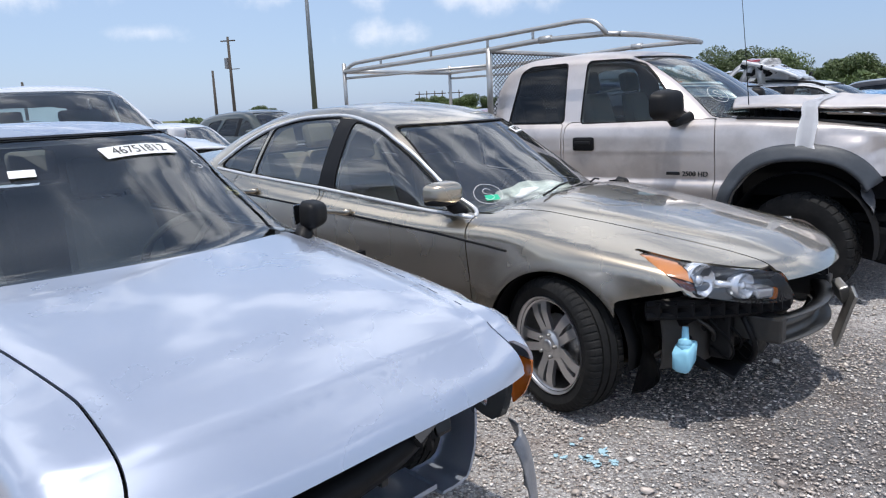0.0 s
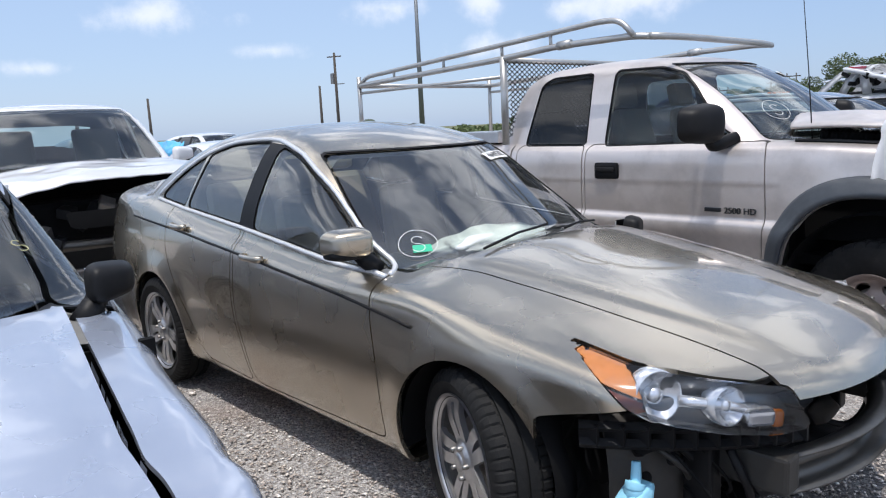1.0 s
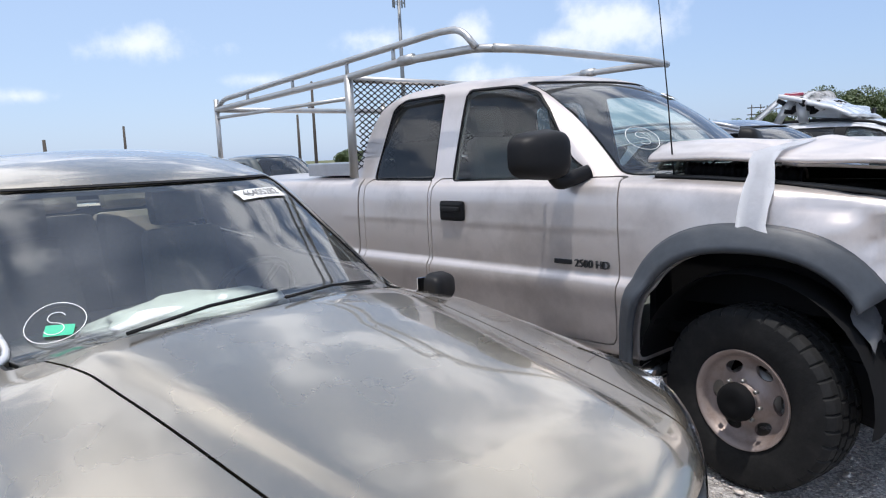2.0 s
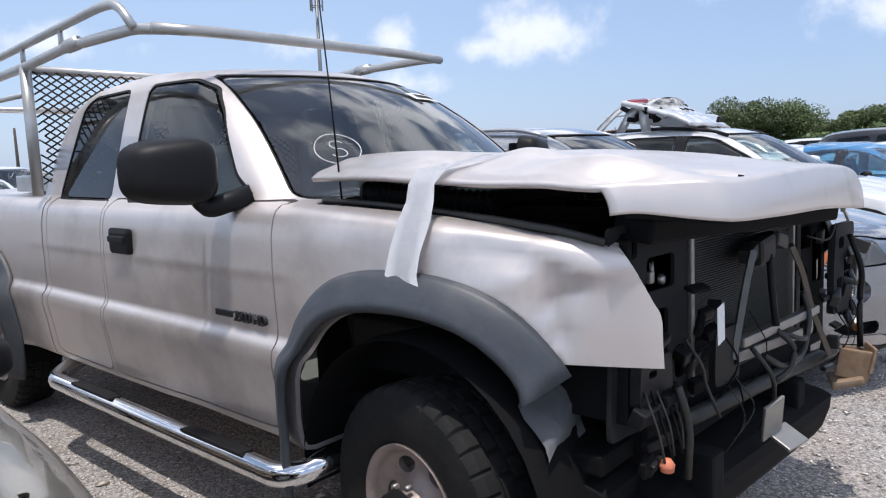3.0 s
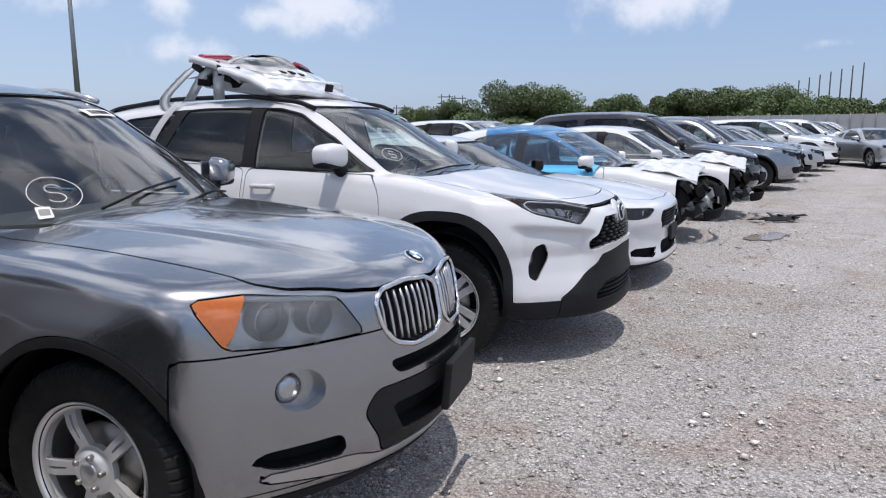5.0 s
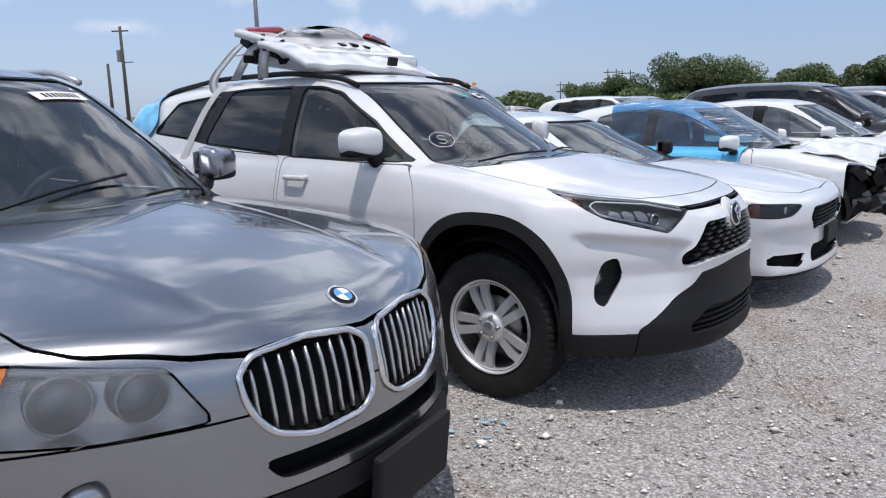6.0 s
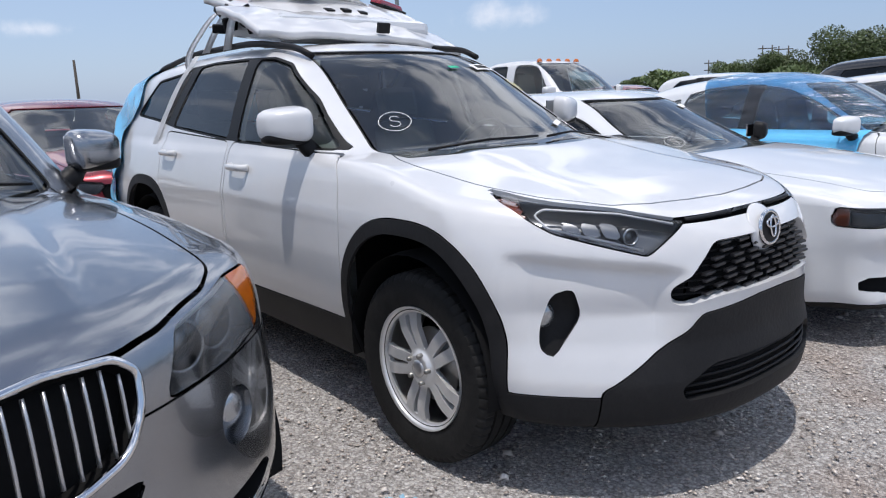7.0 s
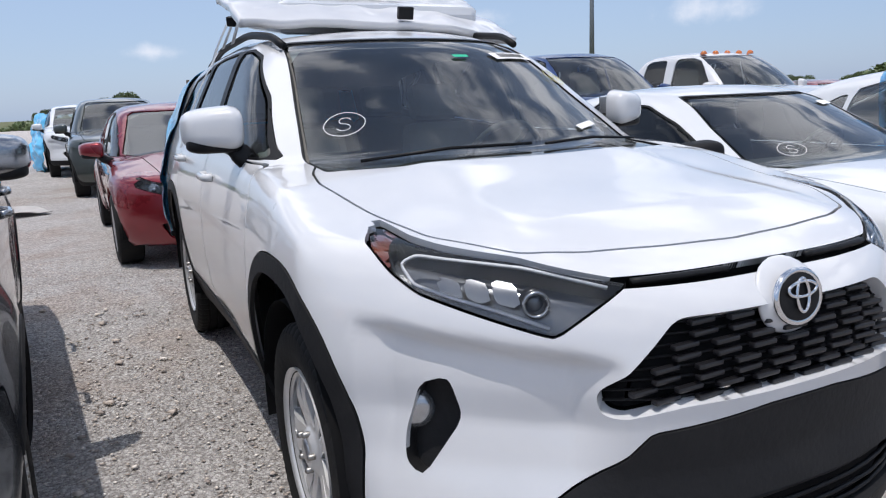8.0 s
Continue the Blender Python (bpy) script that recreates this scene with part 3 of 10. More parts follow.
def car_field(p):
    """The field of a car's skin from its measures."""
    W, xf, xr = p["W"], p["xf"], p["xr"]
    deck, nose, tail, side = curve_of(p["deck"]), curve_of(p["nose"]), curve_of(p["tail"]), curve_of(p["side"])
    roof, gside = curve_of(p["roof"]), curve_of(p["gside"])
    crown, wrap = p.get("crown", 0.07), p.get("wrap", 0.35)
    cf, nf, cr, nr = p.get("cf", 0.28), p.get("nf", 2.6), p.get("cr", 0.22), p.get("nr", 3.0)
    k, kr, kg = p.get("k", 0.07), p.get("kr", 0.06), p.get("kg", 0.07)
    taper = curve_of(p.get("taper", [(xr, -0.06), (xr + 0.7, 0.0), (0.0, 0.0), (xf, -0.09)]))
    arches = p["arches"]
    zb = curve_of(p.get("bottom", [(xr, 0.30), (xr + 0.5, 0.22), (0.4, 0.2), (xf, 0.22)]))
    dents, hood_extra = p.get("dents", ()), p.get("hood_extra")
    pinch = curve_of(p["pinch"]) if "pinch" in p else None
    sculpt = p.get("sculpt")
    rear_g = curve_of(p["rear_g"]) if "rear_g" in p else None

    def field(x, y, z):
        ay = np.abs(y)
        w = W + side(z) + taper(x)
        for ax, az, ar, bulge, wide in arches:
            w = w + bulge * np.exp(-((np.hypot(x - ax, (z - az) * p.get("arch_flat", 1.0)) - ar) / wide) ** 2)
        if pinch is not None:
            w = w + np.where(y < 0, pinch(x), 0.0)
        top = deck(x) - crown * (ay / W) ** 2.4
        if hood_extra:
            top = top + hood_extra(x, ay)
        f = smax(ay - w, x - (xf - nose(z) - cf * (ay / W) ** nf), k)
        f = smax(f, (xr + tail(z) + cr * (ay / W) ** nr) - x, k)
        f = smax(f, z - top, kr)
        f = smax(f, zb(x) - z, 0.04)
        xs = x + wrap * ay**2 * np.clip((p["xmid"] - 0.0 - x) * -4, 0, 1) - p.get("wrap_r", 0.12) * ay**2 * np.clip((p["xmid"] - x) * 2 - 0.6, 0, 1)
        rz = roof(xs)
        slope = (roof(xs + 0.02) - roof(xs - 0.02)) / 0.04
        g = (z - rz + p.get("rcrown", 0.05) * (ay / (W * 0.7)) ** 2.2) / np.sqrt(1 + slope**2)
        g = smax(g, (ay - gside(z) - p.get("gtaper", 0.0) * np.minimum(0, x - p["xmid"])) / p.get("gnorm", 1.05), kg)
        if rear_g is not None:
            g = smax(g, (rear_g(z) + 0.12 * (ay / W) ** 2 - x) * 0.9, 0.06)
        g = smax(g, x - p["roof"][-1][0] + 0.02, 0.03)
        g = smax(g, p["roof"][0][0] + 0.02 - x, 0.03)
        g = smax(g, p["gside"][0][0] - z, 0.02)
        f = smin(f, g, p.get("kj", 0.025))
        if sculpt:
            f = f + sculpt(x, ay, z)
        for dx, dy, dz, r, depth in dents:
            f = f + depth * np.exp(-(((x - dx) ** 2 + (y - dy) ** 2 + (z - dz) ** 2) / r**2))
        return f

    return field


def tyre_rim(parent, R, width, rim_r, style, rim_mat, m, steps=72, coarse=False, blocks=False):
    """A wheel under a car: tyre with tread, and a pierced rim. m puts its hub; its outer face looks along -y."""
    wheel = new("wheel")
    wheel.parent = parent
    wheel.matrix_basis = m
    hw = width / 2
    prof = [(rim_r - 0.012, -hw * 0.80), (rim_r + 0.006, -hw * 0.86), (rim_r + 0.02, -hw * 0.93), ((rim_r + R) / 2, -hw * 1.02), (R - 0.028, -hw * 0.97), (R - 0.012, -hw * 0.88), (R - 0.004, -hw * 0.78)]
    grooves = () if coarse else (-0.42, 0.0, 0.42)
    for g in grooves:
        prof += [(R - 0.001, hw * (g - 0.055)), (R - 0.011, hw * (g - 0.045)), (R - 0.011, hw * (g + 0.045)), (R - 0.001, hw * (g + 0.055))]
    prof += [(R - 0.004, hw * 0.78), (R - 0.028, hw * 0.97), ((rim_r + R) / 2, hw * 1.02), (rim_r, hw * 0.85)]
    segs = 28 if coarse else steps * 4
    w = np.arange(segs) * 2 * math.pi / segs
    V = []
    for j, (r, h) in enumerate(prof):
        rr = np.full(segs, r)
        if not coarse and r > R - 0.03 and r < R - 0.003 + 0.0025:
            # cross cuts: deep and wide between the blocks of a truck tyre, fine sipes at the shoulders of a road tyre
            if blocks:
                rr = np.where((np.arange(segs) + 3 * (j // 4)) % 8 < 1, r - 0.010, r)
            elif abs(h) > hw * 0.42:
                rr = np.where((np.arange(segs) + (j // 4)) % 5 == 0, r - 0.006, r)
        V.append(np.stack([rr * np.cos(w), np.full(segs, h), rr * np.sin(w)], 1))
    V = np.concatenate(V)
    i = np.arange(len(prof) * segs).reshape(len(prof), segs)
    a, b = i[:-1], i[1:]
    F = np.stack([a.ravel(), np.roll(a, -1, 1).ravel(), np.roll(b, -1, 1).ravel(), b.ravel()], 1)
    ty = mesh_of("tyre", V, F, M_RUBBER, wheel)
    ty.data.shade_smooth()
    ty.data.set_sharp_from_angle(angle=radians(24))
    # rim face
    spokes, kind = style
    nr_, nt = (7, 40) if coarse else (26, 180)
    rr = np.linspace(0.0, rim_r + 0.004, nr_ + 1)[1:]
    th = np.arange(nt) * 2 * math.pi / nt
    dish = curve_of([(0, -0.035), (rim_r * 0.2, -0.04), (rim_r * 0.32, -0.018), (rim_r * 0.7, -0.028), (rim_r * 0.93, -0.02), (rim_r, -0.045)])
    if kind == "steel":
        dish = curve_of([(0, -0.07), (rim_r * 0.25, -0.07), (rim_r * 0.33, -0.02), (rim_r * 0.62, 0.015), (rim_r * 0.86, -0.005), (rim_r * 0.93, -0.035), (rim_r, -0.05)])
    gr, gt = np.meshgrid(rr, th, indexing="ij")
    px, pz = gr * np.cos(gt), gr * np.sin(gt)
    py = dish(gr) - hw * 0.72 + 0.02
    V = np.stack([px, py, pz], -1).reshape(-1, 3)
    V = np.concatenate([V, [[0, dish(np.array(0.0)) - hw * 0.72 + 0.02, 0]]])
    dr = (dish(gr + 0.003) - dish(gr - 0.003)) / 0.006
    N = np.stack([dr * np.cos(gt), -np.ones_like(gr), dr * np.sin(gt)], -1).reshape(-1, 3)
    N = np.concatenate([N, [[0, -1, 0]]])
    N /= np.linalg.norm(N, axis=1)[:, None]
    i = np.arange(nr_ * nt).reshape(nr_, nt)
    a, b = i[:-1], i[1:]
    a1, b1 = np.roll(a, -1, 1), np.roll(b, -1, 1)
    T = np.concatenate([np.stack([a.ravel(), b.ravel(), b1.ravel()], 1), np.stack([a.ravel(), b1.ravel(), a1.ravel()], 1),
                        np.stack([np.full(nt, nr_ * nt), i[0], np.roll(i[0], -1)], 1)])
    ang = np.arctan2(V[:, 2], V[:, 0])
    rad = np.hypot(V[:, 0], V[:, 2])
    sector = 2 * math.pi / spokes
    local = np.abs((ang % sector) - sector / 2)          # 0 in the middle of a window
    u, v = rad * np.cos(local), rad * np.sin(local)
    if kind == "steel":
        s = np.hypot((u - rim_r * 0.66) / 0.85, v / 1.35) - rim_r * 0.15
    elif kind == "twin":
        half = math.pi / spokes
        edge1 = rad * np.sin(np.maximum(half - local, 0))
        s = np.maximum(np.maximum(0.011 + 0.006 * rad / rim_r - edge1 + 0.010, rad - rim_r * 0.885), rim_r * 0.36 - rad)
        # a thin window down the middle of each twin spoke
        s2 = np.maximum(np.maximum(edge1 - 0.0075 * (rad / rim_r) ** 1.5, rad - rim_r * 0.84), rim_r * 0.48 - rad)
        s = np.minimum(np.maximum(s, -1), s2)
    elif kind == "split":
        half = math.pi / spokes
        edge1 = rad * np.sin(np.maximum(half - local, 0))
        s = np.maximum(np.maximum(rim_r * (0.125 + 0.145 * rad / rim_r) - edge1, rad - rim_r * 0.91), rim_r * 0.33 - rad)
        s = np.minimum(np.maximum(s, -1), np.maximum(np.maximum(edge1 - rim_r * (0.095 * rad / rim_r - 0.022), rad - rim_r * 0.88), rim_r * 0.36 - rad))
    else:
        half = math.pi / spokes
        edge1 = rad * np.sin(np.maximum(half - local, 0))
        s = np.maximum(np.maximum(rim_r * (0.17 + 0.05 * rad / rim_r) - edge1, rad - rim_r * 0.90), rim_r * 0.34 - rad)
    face = cut((V, N, T), -s)
    surface("rim", face, rim_mat, wheel, 0.022)
    turned("rim_barrel", [(rim_r * 0.90, -hw * 0.62), (rim_r * 0.88, 0), (rim_r * 0.92, hw * 0.8)], pose(0, 0, 0, -90), M_METAL if not coarse else M_MATT, wheel, 32)
    turned("brake_disc", [(0.0, -0.012), (rim_r * 0.62, -0.012), (rim_r * 0.62, 0.0), (0, 0)], pose(0, 0.012 - hw * 0.25, 0, -90), M_METAL, wheel, 24)
    yc = float(dish(np.array(0.0))) - hw * 0.72 + 0.02
    if not coarse:
        turned("hub_cap", [(0.036, 0.0), (0.034, 0.008), (0.02, 0.013), (0, 0.014)] if kind != "steel" else [(0.085, 0.0), (0.08, 0.03), (0.06, 0.045), (0.02, 0.04), (0, 0.035)], pose(0, yc, 0, 90), (M_RING if kind == "wide" else M_ALLOY) if kind != "steel" else M_MATT, wheel, 24)
        nuts = 8 if kind == "steel" else 5
        for q in range(nuts):
            wq = 2 * math.pi * (q + 0.5) / nuts
            rq = rim_r * (0.42 if kind == "steel" else 0.235)
            turned("wheel_nut", [(0.0105, -0.004), (0.0105, 0.012), (0.007, 0.018), (0, 0.018)], pose(rq * math.cos(wq), yc + (0.028 if kind == "steel" else 0.0), rq * math.sin(wq), 90), M_METAL, wheel, 6)
    return wheel


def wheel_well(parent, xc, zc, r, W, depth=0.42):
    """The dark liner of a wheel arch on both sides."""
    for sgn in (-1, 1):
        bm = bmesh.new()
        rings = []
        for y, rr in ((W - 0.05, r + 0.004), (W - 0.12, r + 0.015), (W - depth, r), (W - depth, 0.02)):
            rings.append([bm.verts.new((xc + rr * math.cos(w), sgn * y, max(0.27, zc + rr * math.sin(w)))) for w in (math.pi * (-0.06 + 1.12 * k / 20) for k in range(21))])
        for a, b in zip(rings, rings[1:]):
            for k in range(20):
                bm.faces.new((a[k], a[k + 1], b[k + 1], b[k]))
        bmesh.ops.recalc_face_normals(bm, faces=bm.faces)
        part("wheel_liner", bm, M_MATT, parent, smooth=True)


def seats(parent, rows, mat, width=0.5, floor=0.32, lean=14):
    """Front and rear seats: cushion, back and head rest for each."""
    for x, ys, z in rows:
        for y in ys:
            seat = new("seat")
            seat.parent = parent
            seat.matrix_basis = pose(x, y, z)
            box("cushion", (0.0, 0, 0.0), (0.5, width, 0.16), mat, seat, 0.04)
            box("seat_back", (-0.30, 0, 0.32), (0.14, width, 0.60), mat, seat, 0.05, (0, -lean, 0), taper=(0.8, 0.8))
            box("head_rest", (-0.42, 0, 0.72), (0.10, width * 0.54, 0.19), mat, seat, 0.04, (0, -lean, 0))


def dashboard(parent, x, z, half, mat, wheel_y=0.36):
    bm = bmesh.new()
    box_bm(bm, (x, 0, z - 0.12), (0.5, half * 2, 0.24), 0.05)
    part("dashboard", bm, mat, parent)
    pts = [Vector((math.cos(w) * 0.185, math.sin(w) * 0.185, 0)) for w in (2 * math.pi * k / 24 for k in range(24))]
    m = pose(x - 0.36, wheel_y, z - 0.03, 0, -62, 0)
    bm = bmesh.new()
    tube_bm(bm, [m @ p for p in pts], 0.016, 6, closed=True)
    for w in (0.5, 2.64, 4.71):
        tube_bm(bm, [m @ Vector((0, 0, -0.02)), m @ Vector((math.cos(w) * 0.18, math.sin(w) * 0.18, 0))], 0.014, 6)
    part("steering_wheel", bm, M_TRIM, parent, smooth=True)


def mirror_pair(parent, x, y, z, mat, size=(0.12, 0.24, 0.17), arm=0.06, sides=(-1, 1), shell_mat=None, stalk=(0.05, -0.06)):
    """Door mirrors: a rounded shell, the glass and the stalk."""
    for sgn in sides:
        mir = new("door_mirror")
        mir.parent = parent
        mir.matrix_basis = pose(x, sgn * (y + arm + size[1] / 2), z)
        bm = bmesh.new()
        bmesh.ops.create_icosphere(bm, subdivisions=4, radius=1.0)
        for v in bm.verts:
            c = v.co
            e = 0.55
            q = Vector([math.copysign(abs(a) ** e, a) for a in c])
            back = min(0.0, q.x + 0.25)
            c.x, c.y, c.z = q.x * size[0] * 0.5 - back * size[0] * 0.3, q.y * size[1] * 0.5 * (1 - 0.12 * q.x), q.z * size[2] * 0.5 * (1 - 0.14 * q.y * sgn - 0.12 * q.x)
            c.x -= 0.035 * q.y * sgn
        part("mirror_shell", bm, mat, mir, smooth=True)
        if mat not in (M_BLACK, M_BLACKPAINT):
            bm = bmesh.new()
            bmesh.ops.create_icosphere(bm, subdivisions=3, radius=1.0)
            for v in bm.verts:
                c = v.co
                q = Vector([math.copysign(abs(a) ** 0.6, a) for a in c])
                v.co = Vector((q.x * size[0] * 0.44 - 0.02 * q.y * sgn - 0.012, q.y * size[1] * 0.46, q.z * size[2] * 0.22 - size[2] * 0.36))
            part("mirror_base", bm, M_BLACK, mir, smooth=True)
        box("mirror_glass", (-size[0] * 0.42, 0, 0), (0.01, size[1] * 0.8, size[2] * 0.72), M_CHROME, mir, 0.004, (0, 0, -6 * sgn))
        bm = bmesh.new()
        tube_bm(bm, bent([(0.0, -sgn * (size[1] * 0.30), -size[2] * 0.4), (0.01, -sgn * (size[1] * 0.42), -size[2] * 0.62), (stalk[0], -sgn * (size[1] / 2 + arm + 0.03), -size[2] * 0.5 + stalk[1])], 0.05), [0.036] * 3 + [0.04] * 5, 10)
        part("mirror_stalk", bm, shell_mat or M_BLACK, mir, smooth=True)


def door_handle(parent, x, sgn, y, z, mat, length=0.19, turn=0.0):
    bm = bmesh.new()
    pts = [(x + length / 2, sgn * y, z), (x + length / 2 - 0.015, sgn * (y + 0.035), z), (x - length / 2 + 0.015, sgn * (y + 0.035), z), (x - length / 2, sgn * y, z)]
    tube_bm(bm, bent(pts, 0.04, 4), 0.013, 8)
    for v in bm.verts:
        v.co.z = z + (v.co.z - z) * 1.35
    return part("door_handle", bm, mat, parent, smooth=True)


def wiper(parent, a, b):
    bm = bmesh.new()
    tube_bm(bm, [a, Vector(a).lerp(Vector(b), 0.5) + Vector((0, 0, 0.012)), b], 0.006, 6)
    part("wiper", bm, M_BLACK, parent, smooth=True)


def lamp_unit(parent, shell, area, bulbs, label, amber=None, dark=False, name="headlight", depth=0.05, lens=None, under=None, bridge=False, glow=None, split=None):
    """A lamp in the skin: bezel behind, round reflectors, an optional amber end, and the clear lens."""
    lamp = new(name)
    lamp.parent = parent
    tagged(lamp, label)
    piece = shell.carve(area)
    if amber is not None:
        V, N, _ = piece
        s = amber(*V.T, *N.T)
        surface("lens", piece, lens or M_LENS, lamp, 0.01)
        end = cut(piece, np.maximum(s, area(*V.T, *N.T) + (0.0 if lens else 0.003)))
        if split is None:
            surface("side_marker", end, M_AMBER if not dark else M_DKAMBER, lamp, 0.01, shift=0.002 if lens else -0.016)
        else:
            cross = split(*end[0].T)
            surface("side_marker", cut(end, cross + 0.005), M_DKAMBER, lamp, 0.01, shift=-0.011)
            surface("side_marker", cut(end, 0.005 - cross), M_PEACH, lamp, 0.01, shift=-0.011)
        surface("marker_bed", cut(piece, s), under or M_LAMPDARK, lamp, 0.0, shift=-0.03)
        piece = cut(piece, -s)
    else:
        surface("lens", piece, lens or M_LENS, lamp, 0.01)
    V, N, T = piece
    surface("bezel", (V, N, T), under or M_LAMPDARK, lamp, 0.0, shift=-depth)
    surface("bezel_wall", (V, N, T), under or M_LAMPDARK, lamp, depth, rim_only=True, shift=-0.004)
    for centre, r, way in bulbs:
        d = Vector(way).normalized()
        spot = on_skin(shell, Vector(centre), -0.022 - 0.35 * r)
        m = Matrix.Translation(spot) @ d.to_track_quat("Z", "Y").to_matrix().to_4x4()
        turned("reflector", [(0, -r * 0.6), (r * 0.5, -r * 0.5), (r * 0.85, -r * 0.2), (r, 0.0), (r * 1.06, 0.003), (r * 1.08, -depth * 0.7)], m, M_LAMPDARK if glow else M_LAMP, lamp, 24)
        if glow:
            tube("projector_ring", [m @ Vector((r * math.cos(w), r * math.sin(w), 0.002)) for w in (2 * math.pi * k / 28 for k in range(28))], 0.0045, glow, lamp, 6, closed=True)
        turned("bulb", [(0, -r * 0.02), (r * 0.3, -r * 0.1), (r * 0.4, -r * 0.3), (r * 0.4, -r * 0.55)], m, glow or M_LAMP, lamp, 16) if not glow else turned("projector", [(0, -r * 0.12), (r * 0.4, -r * 0.2), (r * 0.72, -r * 0.42), (r * 0.78, -r * 0.6)], m, M_SMOKE, lamp, 20)
    if bridge and len(bulbs) > 1:
        a, b = (on_skin(shell, Vector(c), -0.065) for c, _, _ in bulbs[:2])
        tube("reflector_bridge", [a.lerp(b, 0.3), a.lerp(b, 0.6), b, on_skin(shell, b + (b - a) * 0.45, -0.06)], 0.02, glow or M_LAMP, lamp, 10)
    return lamp


def lining(parent, p, glass_areas, step=0.075):
    """The inside of the skin, dark, open where the glass and the arches are."""
    sh = Shell(car_field(p), p["spine"][0], p["spine"][1], p["spine"][2], step)
    for area in glass_areas:
        sh.carve(area, 0.0)
    fire = p.get("firewall", -0.4)
    sh.carve(lambda x, y, z, nx, ny, nz: fire - x, 0.0)
    V, N, T = sh.rest
    ys = p["W"] - 0.10
    box("firewall", (fire - 0.01, 0, p["dash"][1] - 0.36), (0.03, ys * 2, 0.62), M_MATT, parent, 0.0)
    return surface("lining", (V - N * 0.035, -N, T[:, ::-1]), M_LINING, parent, 0.0)


def wrap_on(ob, shell, m, off):
    """Bends a flat mesh, drawn round the origin, onto the glass at pose m."""
    me = ob.data
    co = np.zeros(len(me.vertices) * 3, np.float32)
    me.vertices.foreach_get("co", co)
    P = co.reshape(-1, 3).astype(float)
    M = np.array(m)
    q = P[:, :2] @ M[:3, :2].T + M[:3, 3]
    n = shell.normal(q)
    for _ in range(3):
        q = q - n * shell.field(*q.T)[:, None]
    q = q + shell.normal(q) * (off + P[:, 2:3])
    me.vertices.foreach_set("co", q.astype(np.float32).ravel())
    me.update()


def windscreen_sheet(parent, shell, y, z, w, h, text="", tilt=0.0):
    """A paper sheet with the lot number on the top of the windscreen, following its curve."""
    m = on_glass(shell, y, z, tilt)
    bm = bmesh.new()
    bmesh.ops.create_grid(bm, x_segments=14, y_segments=3, size=0.5)
    for v in bm.verts:
        v.co.x *= w; v.co.y *= h
    sheet = part("lot_sheet", bm, M_PAPER, parent, "white paper sheet with a printed lot number", smooth=True)
    wrap_on(sheet, shell, m, 0.002)
    if text:
        t = lettering("printed_number", text, h * 0.92, Matrix.Identity(4), M_INK, sheet, 0.0003)
    elif h < 0.055:
        return sheet
    else:
        bm = bmesh.new()
        for k in range(8):
            box_bm(bm, ((k - 3.5) * w * 0.09, 0, 0), (w * 0.05, h * 0.55, 0.0006))
        t = part("printed_bar", bm, M_INK, sheet)
    wrap_on(t, shell, m, 0.0036)
    return sheet


def on_glass(shell, y, z, tilt=0.0, off=0.003, front=True):
    """The pose on the windscreen at y and z: its z axis points out, its x axis to the viewer's right."""
    xs = np.linspace(0.6, -2.5, 400)
    v = shell.field(xs, np.full(400, y), np.full(400, z))
    i = int(np.argmax(v < 0))
    x = xs[i]
    n = Vector(shell.normal(np.array([[x, y, z]]))[0])
    right = Vector((0, 0, 1)).cross(n).normalized()
    up = n.cross(right)
    m = Matrix((right, up, n)).transposed().to_4x4()
    return Matrix.Translation(Vector((x, y, z)) + n * off) @ m @ pose(0, 0, 0, 0, 0, tilt)


def chalk_mark(parent, shell, y, z, r, mat=None, tilt=0.0, ring=True, squash=1.0):
    """A hand-drawn S in a ring on the glass."""
    m = on_glass(shell, y, z, tilt)
    bm = bmesh.new()
    def line(pts):
        tube_bm(bm, [on_skin(shell, m @ Vector((a, b, 0))) for a, b in pts], 0.0015, 5)
    if ring:
        line([(math.cos(w) * r * (1 + 0.05 * math.sin(2.1 * w)), math.sin(w) * r * squash) for w in (6.6 * k / 30 + 1.2 for k in range(31))])
    bow = [(0.30 * math.cos(w), 0.26 + 0.26 * math.sin(w)) for w in (radians(20 + 250 * k / 12) for k in range(13))]
    bow += [(0.34 * math.cos(w), -0.28 + 0.28 * math.sin(w)) for w in (radians(90 - 250 * k / 12) for k in range(1, 13))]
    line([(r * a, r * squash * b) for a, b in bow])
    return part("chalk_mark", bm, mat or M_CHALK, parent, "hand-drawn ringed S in paint marker")


def on_skin(shell, p, off=0.003):
    """The point of the skin nearest to p along the skin's normal."""
    q = np.array([p])
    n = shell.normal(q)
    for _ in range(3):
        q = q - n * shell.field(*q.T)[:, None]
    return Vector(q[0] + n[0] * off)


